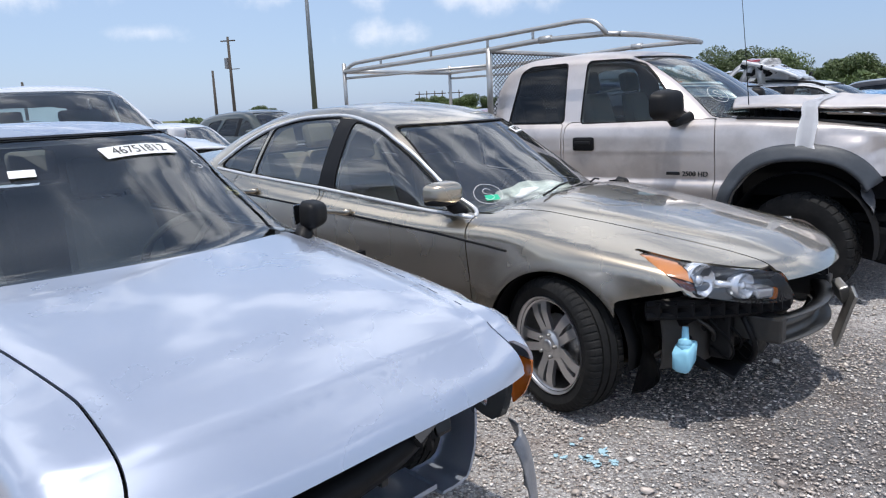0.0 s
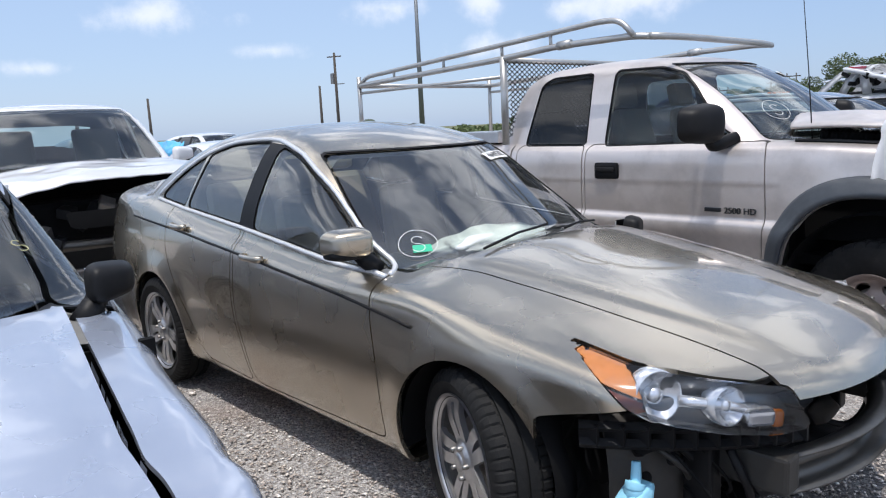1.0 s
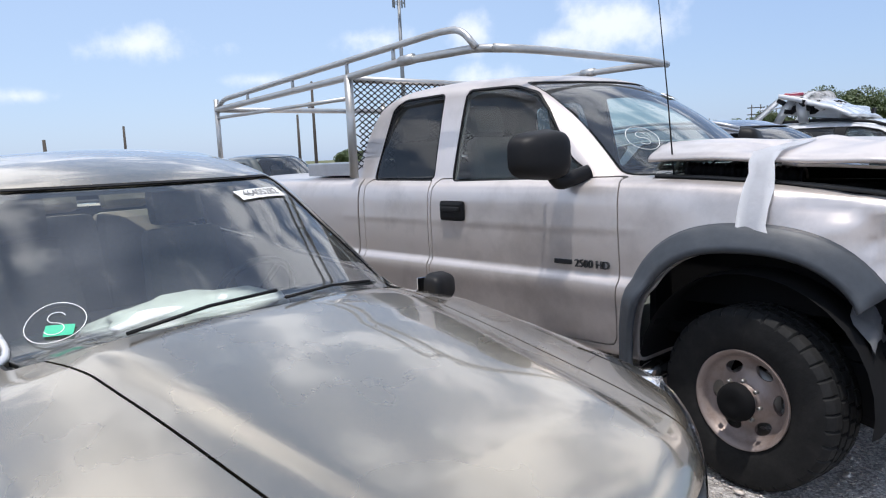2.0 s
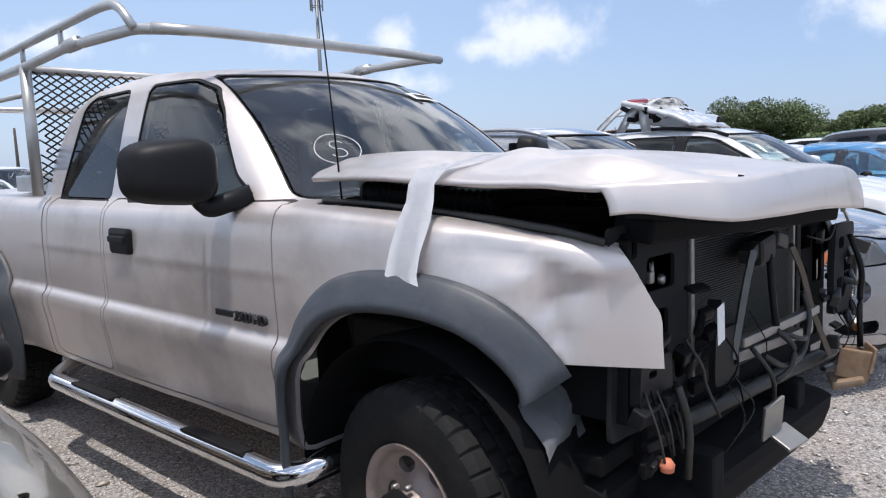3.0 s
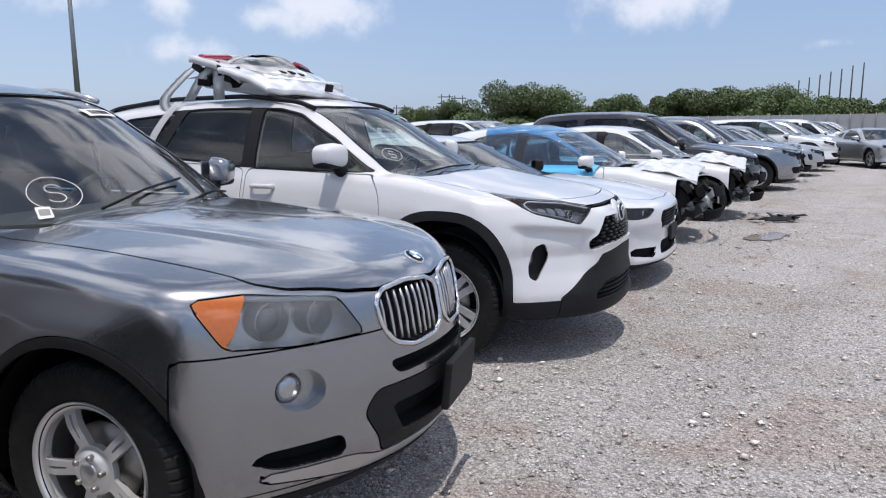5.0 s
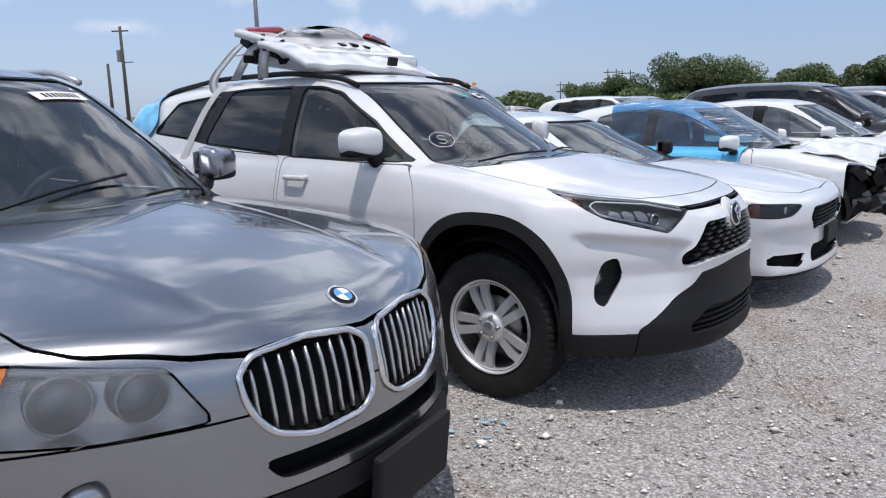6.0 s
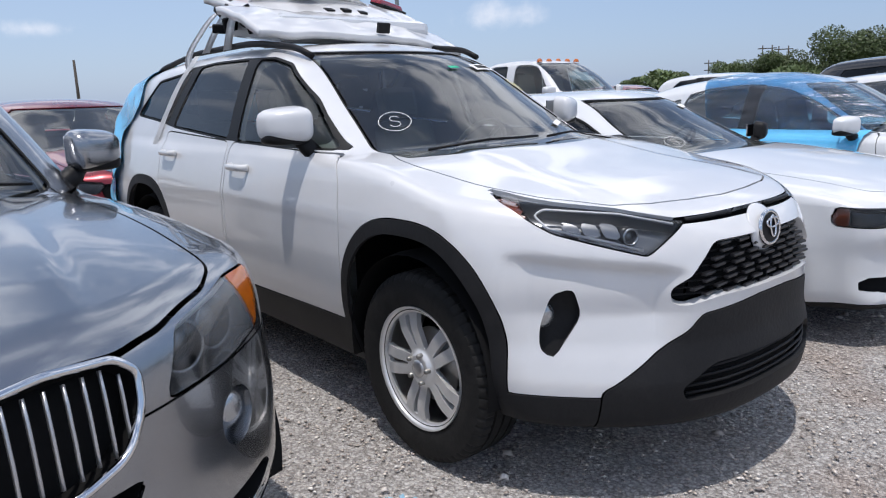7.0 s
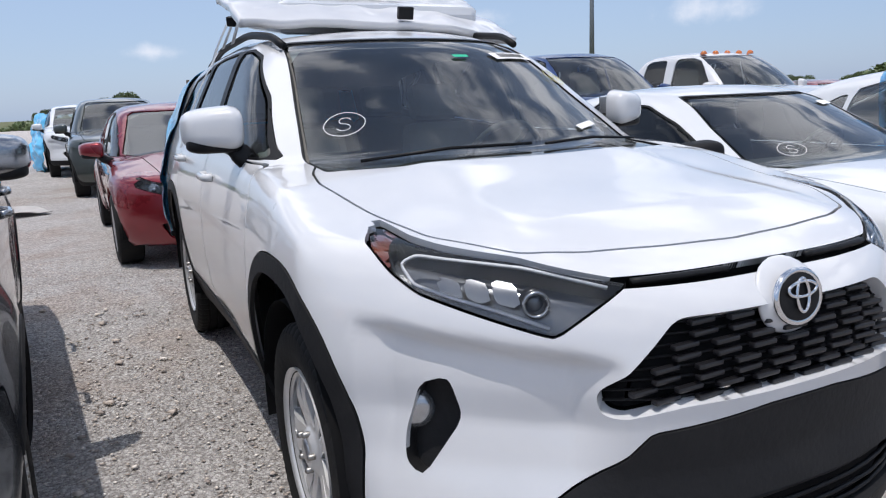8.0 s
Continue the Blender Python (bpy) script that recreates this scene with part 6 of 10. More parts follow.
def grey_suv(m):
    p = SUV_GREY
    car, sh = standard_car("suv", "dark grey metallic SUV with twin slatted grilles", "car", p, m, M_GREY, 0.025)
    for sgn in (-1, 1):
        lamp_unit(car, sh, corner_area([(-0.335, 0.775), (-0.205, 0.905), (0.0, 0.925), (0.22, 0.947), (0.465, 0.943), (0.40, 0.87), (0.325, 0.79), (0.0, 0.772)], sgn, 0.15),
                  [((0.70, sgn * 0.56, 0.855), 0.058, (1, sgn * 0.25, 0)), ((0.60, sgn * 0.695, 0.862), 0.064, (1, sgn * 0.4, 0))], "hazy headlight with an amber corner",
                  amber=lambda x, y, z, nx, ny, nz: 0.31 - (z - 0.79) * 0.6 - (np.abs(y) - x), depth=0.085, under=M_RING, glow=M_RING, lens=M_CLOUDED)
        brow = []
        for w_, z in ((-0.22, 0.895), (-0.05, 0.912), (0.10, 0.922), (0.22, 0.932)):
            ys = np.linspace(0.2, 0.95, 300)
            y = float(ys[int(np.argmax(sh.field(ys - w_, ys, np.full(300, z)) > 0))])
            brow.append((y - w_ - 0.016, sgn * (y - 0.012), z))
        tube("light_strip", brow, 0.009, M_DRL, car, 6)
        kid = [(sgn * 0.018, 0.865), (sgn * 0.055, 0.895), (sgn * 0.20, 0.912), (sgn * 0.335, 0.90), (sgn * 0.378, 0.862), (sgn * 0.37, 0.785), (sgn * 0.325, 0.715), (sgn * 0.22, 0.682), (sgn * 0.07, 0.692), (sgn * 0.022, 0.73)]
        dark_inset(car, sh, front_area(kid, 0.4, 1), 0.06, M_MATT, "grille_recess")
        gr = new("grille")
        gr.parent = car
        outline_tube(gr, sh, kid, True, 0.0095, M_CHROME, "grille_frame")
        for k in range(9):
            y = sgn * (0.052 + 0.036 * k)
            lo, hi = 0.705 + (0.03 if k == 8 else 0.01 if k > 5 else 0), 0.885 - (0.02 if k == 8 else 0)
            pts = [(skin_x(sh, y, z) - 0.012, y, z) for z in np.linspace(lo, hi, 6)]
            bm = bmesh.new()
            tube_bm(bm, pts, 0.008, 6)
            for v in bm.verts:
                v.co.y = y + (v.co.y - y) * 0.55
            part("grille_bar", bm, M_ALLOY, gr, smooth=True)
        # fog lamp
        fx = skin_x(sh, sgn * 0.655, 0.632)
        dark_inset(car, sh, lambda x, y, z, nx, ny, nz: np.maximum(np.hypot(np.abs(y) - 0.655, (z - 0.632)) - 0.068, np.maximum(0.2 - x, -y * sgn)), 0.05, M_GREY, "fog_recess")
        turned("fog_lamp", [(0, 0.012), (0.03, 0.009), (0.046, 0.0), (0.05, -0.012), (0.05, -0.03)], Matrix.Translation((fx - 0.04, sgn * 0.655, 0.632)) @ pose(0, 0, 0, 0, 90, sgn * 18), M_RING, car, 24, "round fog lamp")
        # outer lower slot
        dark_inset(car, sh, front_area([(sgn * 0.54, 0.455), (sgn * 0.76, 0.45), (sgn * 0.80, 0.425), (sgn * 0.72, 0.38), (sgn * 0.53, 0.375)], 0.2, 1), 0.05, M_MATT, "lower_slot")
    dark_inset(car, sh, front_area([(-0.36, 0.655), (0.36, 0.655), (0.32, 0.60), (-0.32, 0.60)], 0.4, 1), 0.06, M_MATT, "upper_intake")
    dark_inset(car, sh, front_area([(-0.36, 0.50), (0.36, 0.50), (0.30, 0.38), (-0.30, 0.38)], 0.4, 1), 0.07, M_MATT, "lower_intake")
    surface("bumper_insert", sh.carve(front_area([(-0.42, 0.57), (0.42, 0.57), (0.47, 0.50), (0.38, 0.33), (-0.38, 0.33), (-0.47, 0.50)], 0.4, 1), 0.003), M_CLAD, car, 0.01)
    surface("skid_strip", sh.carve(front_area([(-0.78, 0.375), (-0.50, 0.365), (-0.38, 0.325), (0.38, 0.325), (0.50, 0.365), (0.78, 0.375), (0.74, 0.335), (0.42, 0.275), (-0.42, 0.275), (-0.74, 0.335)], 0.3, 1), 0.003), M_ALLOY, car, 0.01)
    surface("bumper", sh.carve(lambda x, y, z, nx, ny, nz: np.maximum(np.maximum(z - 0.77, 0.36 - x), 0.30 - z), 0.003), M_GREY, car, 0.012)
    finish_car(car, sh, p, M_GREY)
    mirror_pair(car, -0.84, 0.80, 1.215, M_GREY, size=(0.15, 0.22, 0.15), arm=0.03)
    box("plate_bracket", (skin_x(sh, 0.08, 0.50) + 0.03, 0.08, 0.485), (0.03, 0.36, 0.19), M_CLAD, car, 0.01, (0, 6, 4))
    bx = 0.765
    zs = np.linspace(1.2, 0.7, 400)
    bz = float(zs[int(np.argmax(sh.field(np.full(400, bx), np.zeros(400), zs) < 0))])
    n = Vector(sh.normal(np.array([[bx, 0.0, bz]]))[0])
    bm_ = Matrix.Translation((bx, 0, bz)) @ n.to_track_quat("Z", "Y").to_matrix().to_4x4()
    b = badge(car, bm_, 0.043, M_CHROME, M_BLACK)
    for k in range(4):
        bm = bmesh.new()
        pts = [bm.verts.new(bm_ @ Vector((0.0, 0.0, 0.0095)))] + [bm.verts.new(bm_ @ Vector((0.026 * math.cos(w), 0.026 * math.sin(w), 0.009))) for w in (math.pi / 2 * (k + j / 6) for j in range(7))]
        bm.faces.new(pts)
        part("badge_quarter", bm, M_LOGOBLUE if k % 2 else M_PAPER, b)
    for sgn in (-1, 1):
        pts = [(x, sgn * y, z) for x, y, z in ((-1.38, 0.60, 1.605), (-1.6, 0.605, 1.665), (-2.2, 0.60, 1.685), (-2.9, 0.59, 1.645), (-3.2, 0.58, 1.58))]
        tube("roof_rail", bent(pts, 0.2, 4), 0.016, M_ALLOY, car, 8)
    chrome_line(car, sh, [(-0.72, 1.085), (-1.2, 1.082), (-1.8, 1.082), (-2.55, 1.10)], -1)
    chrome_line(car, sh, [(-0.80, 1.13), (-1.30, 1.475), (-1.6, 1.52), (-2.2, 1.53), (-2.8, 1.45)], -1)
    chalk_mark(car, sh, -0.40, 1.20, 0.10)
    windscreen_sheet(car, sh, 0.36, 1.535, 0.30, 0.065)
    windscreen_sheet(car, sh, -0.50, 1.135, 0.055, 0.07)
    wiper(car, on_skin(sh, Vector((-0.42, -0.35, 1.10)), 0.02), on_skin(sh, Vector((-0.62, 0.25, 1.13)), 0.02))
    wiper(car, on_skin(sh, Vector((-0.42, 0.25, 1.10)), 0.02), on_skin(sh, Vector((-0.58, 0.62, 1.12)), 0.02))
    return car, sh


def white_suv(m):
    p = SUV_WHITE
    car, sh = standard_car("suv", "white compact SUV with black cladding and parts strapped on its roof", "car", p, m, M_WHITE, 0.018)
    for sgn in (-1, 1):
        lamp_unit(car, sh, corner_area([(-0.46, 0.957), (-0.13, 1.0), (0.12, 1.018), (0.26, 1.03), (0.455, 1.052), (0.335, 1.01), (0.255, 0.972), (0.155, 0.935), (-0.04, 0.90), (-0.27, 0.86)], sgn, 0.12, 0.6),
                  [((0.75, sgn * 0.545, 0.925), 0.026, (1, sgn * 0.4, 0))], "narrow headlight with a smoked bezel",
                  amber=lambda x, y, z, nx, ny, nz: 0.275 + (z - 1.0) * 0.9 - (np.abs(y) - x), dark=True, depth=0.06, glow=M_RING, under=M_SMOKE)
        # daytime strip inside the lens
        pts = [(-0.40, 0.948), (-0.15, 0.985), (0.08, 0.998), (0.19, 1.004), (0.235, 0.988), (0.175, 0.948), (0.05, 0.928), (-0.1, 0.905), (-0.25, 0.875)]
        line = []
        for w_, z in pts:
            ys = np.linspace(0.2, 0.95, 300)
            v = sh.field(ys - w_, ys, np.full(300, z))
            y = float(ys[int(np.argmax(v > 0))])
            line.append((y - w_ - 0.010, sgn * (y - 0.010), z))
        tube("light_strip", bent(line, 0.012, 2), 0.0045, M_DRL, car, 4)
        # three slanted reflector panels behind the lens
        for c in (0.075, -0.015, -0.105):
            panel = sh.region(corner_area([(c + 0.045, 0.985), (c - 0.035, 0.975), (c - 0.025 - 0.035, 0.925 - 0.05 * (0.035 - c)), (c + 0.022, 0.935 - 0.05 * (0.035 - c))], sgn, 0.2, 0.5))
            surface("reflector_panel", panel, M_BOWL, car, 0.012, shift=-0.030)
        # corner slot with its lamp
        slot = [(0.06, 0.757), (0.16, 0.735), (0.215, 0.62), (0.215, 0.55), (0.15, 0.522), (0.02, 0.663)]
        dark_inset(car, sh, corner_area([(w_ - 0.0, z) for w_, z in slot], sgn, 0.2), 0.05, M_CLAD, "corner_slot")
        fy, fz = 0.735, 0.655
        fx = skin_x(sh, sgn * fy, fz)
        turned("fog_lamp", [(0, 0.012), (0.03, 0.009), (0.044, 0.0), (0.048, -0.012), (0.048, -0.03)], Matrix.Translation((fx - 0.035, sgn * fy, fz)) @ pose(0, 0, 0, 0, 90, sgn * 30), M_RING, car, 24, "round fog lamp")
    # slit under the bonnet, grille, lower valance
    dark_inset(car, sh, front_area([(-0.50, 0.968), (-0.20, 0.965), (0.20, 0.965), (0.50, 0.968), (0.46, 0.948), (0.20, 0.945), (-0.20, 0.945), (-0.46, 0.948)], 0.5, 0.4), 0.04, M_MATT, "bonnet_slit")
    for sgn in (-1, 1):
        tube("slit_lip", [(skin_x(sh, sgn * y, 0.957) - 0.004, sgn * y, 0.957) for y in np.linspace(0.12, 0.36, 10)], 0.008, M_BLACK, car, 6)
    hexa = [(-0.31, 0.89), (0.31, 0.89), (0.465, 0.745), (0.452, 0.688), (0.30, 0.714), (-0.30, 0.714), (-0.452, 0.688), (-0.465, 0.745)]
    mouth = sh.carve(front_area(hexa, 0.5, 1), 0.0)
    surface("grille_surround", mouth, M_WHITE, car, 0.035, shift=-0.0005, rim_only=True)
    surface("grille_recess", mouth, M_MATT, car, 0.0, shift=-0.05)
    gr = new("grille")
    gr.parent = car
    # staggered rows of flat pill-shaped cells
    for r in range(8):
        z = 0.722 + r * 0.0215
        half = 0.455 - max(0, (z - 0.755)) * 1.15
        tube("grille_row", [(skin_x(sh, y, z) - 0.035, y, z) for y in np.linspace(-half + 0.015, half - 0.015, 12)], 0.0035, M_BLACK, gr, 4)
        n = int(half * 2 / 0.095)
        for k in range(n + 1):
            y = (k - n / 2) * 0.095 + (0.0475 if r % 2 else 0.0)
            if abs(y) > half - 0.045:
                continue
            box("grille_cell", (skin_x(sh, y, z) - 0.024, y, z), (0.018, 0.068, 0.011), M_GRILLE, gr, 0.004, (0, 0, -8 * y))
    val = [(-0.37, 0.658), (-0.10, 0.684), (0.10, 0.684), (0.37, 0.658), (0.43, 0.595), (0.665, 0.42), (0.665, 0.2), (-0.665, 0.2), (-0.665, 0.42), (-0.43, 0.595)]
    piece = sh.carve(front_area(val, 0.45, 0.5), 0.002)
    V, N, T = piece
    inner = outline(rounded([(-0.34, 0.49), (0.34, 0.49), (0.46, 0.42), (0.44, 0.375), (-0.44, 0.375), (-0.46, 0.42)], 1), V[:, 1], V[:, 2])
    surface("valance", cut(piece, -inner), M_CLAD, car, 0.03, shift=0.004)
    surface("lower_grille_recess", cut(piece, inner), M_MATT, car, 0.0, shift=-0.04)
    for k in range(4):
        z = 0.393 + 0.027 * k
        half = 0.43 - max(0, z - 0.42) * 1.2
        tube("lower_grille_bar", [(skin_x(sh, y, z) - 0.018, y, z) for y in np.linspace(-half, half, 12)], 0.006, M_BLACK, car, 6)
    # emblem on its bump
    lx = skin_x(sh, 0.0, 0.885)
    bm = bmesh.new()
    bmesh.ops.create_uvsphere(bm, u_segments=28, v_segments=14, radius=1.0)
    for v in bm.verts:
        v.co = Vector((lx - 0.014 - 0.045 * max(0.0, v.co.z) + v.co.x * 0.02, v.co.y * 0.098, 0.892 + v.co.z * 0.082))
    part("emblem_mount", bm, M_WHITE, car, smooth=True)
    mm = Matrix.Translation((lx + 0.003, 0, 0.895)) @ pose(0, 0, 0, 0, 82, 0) @ pose(0, 0, 0, 0, 0, 90)
    b = badge(car, mm, 0.072, M_CHROME, M_BLACK, 0.86, "emblem")
    bm = bmesh.new()
    for rx, rz, cz in ((0.018, 0.036, 0.004), (0.042, 0.016, 0.017)):
        tube_bm(bm, [mm @ Vector((rx * math.cos(w), cz * 1.0 + rz * math.sin(w), 0.012)) for w in (2 * math.pi * k / 24 for k in range(24))], 0.0042, 6, closed=True)
    part("emblem_oval", bm, M_CHROME, b, smooth=True)
    finish_car(car, sh, p, M_WHITE)
    mirror_pair(car, -0.76, 0.80, 1.275, M_WHITE, size=(0.15, 0.205, 0.15), arm=0.02, stalk=(0.06, -0.10))
    for sgn in (-1, 1):
        pts = [(-1.12, 0.555, 1.59), (-1.25, 0.57, 1.64), (-1.7, 0.575, 1.690), (-2.5, 0.57, 1.682), (-3.1, 0.56, 1.62), (-3.25, 0.555, 1.57)]
        tube("roof_rail", bent([(x, sgn * y, z) for x, y, z in pts], 0.15, 4), 0.017, M_BLACK, car, 8)
    chalk_mark(car, sh, -0.505, 1.268, 0.072)
    windscreen_sheet(car, sh, 0.43, 1.525, 0.29, 0.06)
    windscreen_sheet(car, sh, 0.45, 1.22, 0.16, 0.03, tilt=8)
    chalk_mark(car, sh, 0.58, 1.22, 0.06, ring=False)
    chalk_mark(car, sh, 0.60, 1.42, 0.055, M_YCHALK, tilt=60)
    sticker = bmesh.new()
    box_bm(sticker, (0, 0, 0), (0.075, 0.022, 0.001))
    sticker = part("green_sticker", sticker, M_GREENTAG, car, "small green toll sticker")
    sticker.matrix_basis = on_glass(sh, 0.12, 1.52)
    wiper(car, on_skin(sh, Vector((-0.25, -0.55, 1.10)), 0.012), on_skin(sh, Vector((-0.20, 0.05, 1.12)), 0.012))
    wiper(car, on_skin(sh, Vector((-0.18, 0.10, 1.11)), 0.012), on_skin(sh, Vector((-0.34, 0.62, 1.115)), 0.012))
    return car, sh


def gold_sedan(m):
    p = SEDAN_GOLD
    car, sh = standard_car("sedan", "champagne metallic sedan with its front bumper torn off", "car", p, m, M_GOLD, 0.022)
    for sgn in (-1, 1):
        lamp_unit(car, sh, corner_area([(0.42, 0.84), (0.163, 0.797), (-0.015, 0.782), (-0.30, 0.752), (-0.47, 0.728), (-0.57, 0.60), (-0.40, 0.592), (-0.185, 0.61), (0.05, 0.645), (0.224, 0.69)], sgn, 0.1),
                  [((0.69, sgn * 0.77, 0.735), 0.074, (1, sgn * 0.45, 0.1)), ((0.85, sgn * 0.63, 0.685), 0.056, (1, sgn * 0.35, 0.1))], "clear headlight with an amber corner",
                  amber=lambda x, y, z, nx, ny, nz: 0.17 + (z - 0.75) * 0.35 - (np.maximum(-y, 0.2 * y) - x), depth=0.085, under=M_SMOKE, bridge=True, split=lambda x, y, z: z - 0.755 - 0.25 * (np.abs(y) - x - 0.3))
        for c, size, mt in (((0.905, 0.555, 0.645), (0.05, 0.085, 0.05), M_LAMP), ((0.945, 0.505, 0.632), (0.03, 0.035, 0.055), M_AMBER)):
            q = on_skin(sh, Vector((c[0], sgn * c[1], c[2])), -0.045)
            box("inner_reflector", tuple(q), size, mt, car, 0.012, (0, 8, sgn * 38))
    surface("bonnet", sh.carve(top_area(p["hood"], p["hood_z"], 1), 0.004), M_GOLD, car, 0.015)
    # the bumper is gone: drop that part of the skin
    sh.carve(lambda x, y, z, nx, ny, nz: np.maximum(z - np.maximum(0.63 + 0.26 * (x - 0.39), 0.74 * (np.abs(y) < 0.6)), 0.33 - x), 0.0)
    finish_car(car, sh, p, M_GOLD, seat_mat=M_TANSEAT, hood=False)
    mirror_pair(car, -0.70, 0.78, 1.075, M_GOLD, size=(0.13, 0.185, 0.12), arm=0.01, sides=(-1,), stalk=(0.03, -0.07))
    mirror_pair(car, -0.53, 0.84, 0.915, M_BLACK, size=(0.12, 0.20, 0.13), arm=0.02, sides=(1,), stalk=(0.03, -0.04))
    chrome_line(car, sh, lifted([(-0.56, 0.93), (-1.2, 0.938), (-1.75, 0.945), (-2.5, 0.972), (-2.9, 0.995)]), -1, r=0.013)
    chrome_line(car, sh, lifted([(-0.56, 0.935)] + window_arc(-0.62, -2.90, 40, -0.006)), -1, r=0.013)
    chrome_line(car, sh, [(-0.27, 0.80), (-0.72, 0.855), (-1.5, 0.925), (-2.41, 1.00), (-3.2, 1.05)], -1, M_BLACK, 0.007)
    chalk_mark(car, sh, -0.56, 1.03, 0.085, ring=True)
    windscreen_sheet(car, sh, 0.42, 1.365, 0.30, 0.065, "46405282")
    wiper(car, on_skin(sh, Vector((-0.32, -0.45, 0.96)), 0.02), on_skin(sh, Vector((-0.45, 0.10, 1.0)), 0.02))
    wiper(car, on_skin(sh, Vector((-0.30, 0.05, 0.96)), 0.02), on_skin(sh, Vector((-0.50, 0.55, 0.99)), 0.02))
    # bared front: crash beam, absorber, radiator support, splash liners, washer bottle
    stations = np.linspace(-0.44, 0.62, 22)
    prof = [(0.045, 0.058), (-0.01, 0.062), (-0.035, 0.045), (-0.03, 0.012), (-0.012, 0.0), (-0.03, -0.012), (-0.035, -0.045), (-0.01, -0.062), (0.045, -0.058)]
    V = np.array([(1.0 - 0.30 * (y / 0.75) ** 2 + dx, y, 0.435 + dz) for y in stations for dx, dz in prof])
    i = np.arange(len(V)).reshape(len(stations), len(prof))
    beam = mesh_of("crash_beam", V, np.stack([i[:-1, :-1].ravel(), i[1:, :-1].ravel(), i[1:, 1:].ravel(), i[:-1, 1:].ravel()], 1), M_BEAM, car, label="bare steel crash beam, a bent open channel")
    md = beam.modifiers.new("thick", "SOLIDIFY"); md.thickness, md.offset = 0.006, 0
    for y in (-0.30, -0.12, 0.10, 0.34):
        turned("bolt_hole", [(0, 0.001), (0.014, 0.001), (0.016, -0.004)], Matrix.Translation((1.0 - 0.30 * (y / 0.75) ** 2 - 0.026, y, 0.462)) @ pose(0, 0, 0, 0, 90, 0), M_MATT, car, 10)
    for sgn in (-1, 1):
        box("beam_mount", (0.88, sgn * 0.47, 0.445), (0.13, 0.035, 0.10), M_PRIMER, car, 0.012, (0, 4, sgn * 10))
        crumpled("inner_panel", car, (0.34, 0.30), Matrix.Translation((0.60, sgn * 0.64, 0.44)) @ pose(0, 0, 0, 0, 82, sgn * 24), M_PRIMER, 5.0 + sgn, 0.035, (26, 22), 0.008, curl=0.05, label="buckled dusty inner panel")
        box("lamp_mount", (0.74, sgn * 0.50, 0.60), (0.06, 0.30, 0.05), M_PRIMER, car, 0.012, (0, 0, sgn * 20))
        for k in range(3):
            turned("panel_hole", [(0, 0.001), (0.02, 0.001), (0.022, -0.004)], Matrix.Translation((0.70 - 0.045 * k, sgn * (0.56 + 0.08 * k), 0.52 - 0.05 * k)) @ pose(0, 0, 0, 0, 82, sgn * 24), M_MATT, car, 12)
    for k, z in enumerate((0.545, 0.60)):
        bm = bmesh.new()
        tube_bm(bm, [(1.02 - 0.47 * (abs(y) / 0.80) ** 2.4, y, z) for y in np.linspace(-0.86, -0.38, 13)], 0.018, 4)
        part("bumper_bracket", bm, M_BLACK, car)
        bm = bmesh.new()
        tube_bm(bm, [(1.02 - 0.47 * (abs(y) / 0.80) ** 2.4, y, z) for y in np.linspace(0.38, 0.86, 13)], 0.018, 4)
        part("bumper_bracket", bm, M_BLACK, car)
    for k in range(22):
        y = -0.84 + k * 0.045 if k < 11 else 0.39 + (k - 11) * 0.045
        box("bracket_rib", (1.01 - 0.47 * (abs(y) / 0.80) ** 2.4, y, 0.575), (0.07, 0.012, 0.07), M_BLACK, car, 0.0)
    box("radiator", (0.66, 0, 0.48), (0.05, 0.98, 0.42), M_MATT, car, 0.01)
    # added near-black block: stands in for the shade inside the bay
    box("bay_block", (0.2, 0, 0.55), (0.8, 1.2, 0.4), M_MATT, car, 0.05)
    box("radiator_support", (0.74, 0, 0.66), (0.08, 1.1, 0.05), M_BLACK, car, 0.012)
    for sgn in (-1, 1):
        box("side_support", (0.70, sgn * 0.54, 0.48), (0.10, 0.07, 0.36), M_BLACK, car, 0.012)
        box("frame_rail", (0.65, sgn * 0.48, 0.46), (0.62, 0.09, 0.12), M_DARKSTEEL, car, 0.012)
        bm = bmesh.new()
        grid = []
        for i in range(9):
            a = -0.35 + i * 0.22
            grid.append([bm.verts.new((0.40 + 0.03 * math.sin(3 * a + j), sgn * (0.84 - 0.07 * j + 0.012 * math.sin(7 * a)), 0.14 + 0.055 * i + 0.01 * math.sin(5 * j))) for j in range(5)])
        for a, b in zip(grid, grid[1:]):
            for j in range(4):
                bm.faces.new((a[j], a[j + 1], b[j + 1], b[j]))
        bmesh.ops.solidify(bm, geom=bm.faces[:], thickness=0.006)
        part("splash_liner", bm, M_BLACK, car, "torn black splash liner", smooth=True)
        tube("hanging_hose", bent([(0.80, sgn * 0.56, 0.52), (0.86, sgn * 0.52, 0.36), (0.80, sgn * 0.46, 0.25), (0.70, sgn * 0.38, 0.30)], 0.08), 0.014, M_BLACK, car, 8)
    crumpled("lower_tray", car, (0.34, 1.05), pose(0.60, 0.0, 0.275, 0, 4, 0), M_BLACK, 9.0, 0.05, (24, 50), 0.01, curl=0.02, label="torn black undertray")
    bottle = bmesh.new()
    bmesh.ops.create_icosphere(bottle, subdivisions=3, radius=1.0)
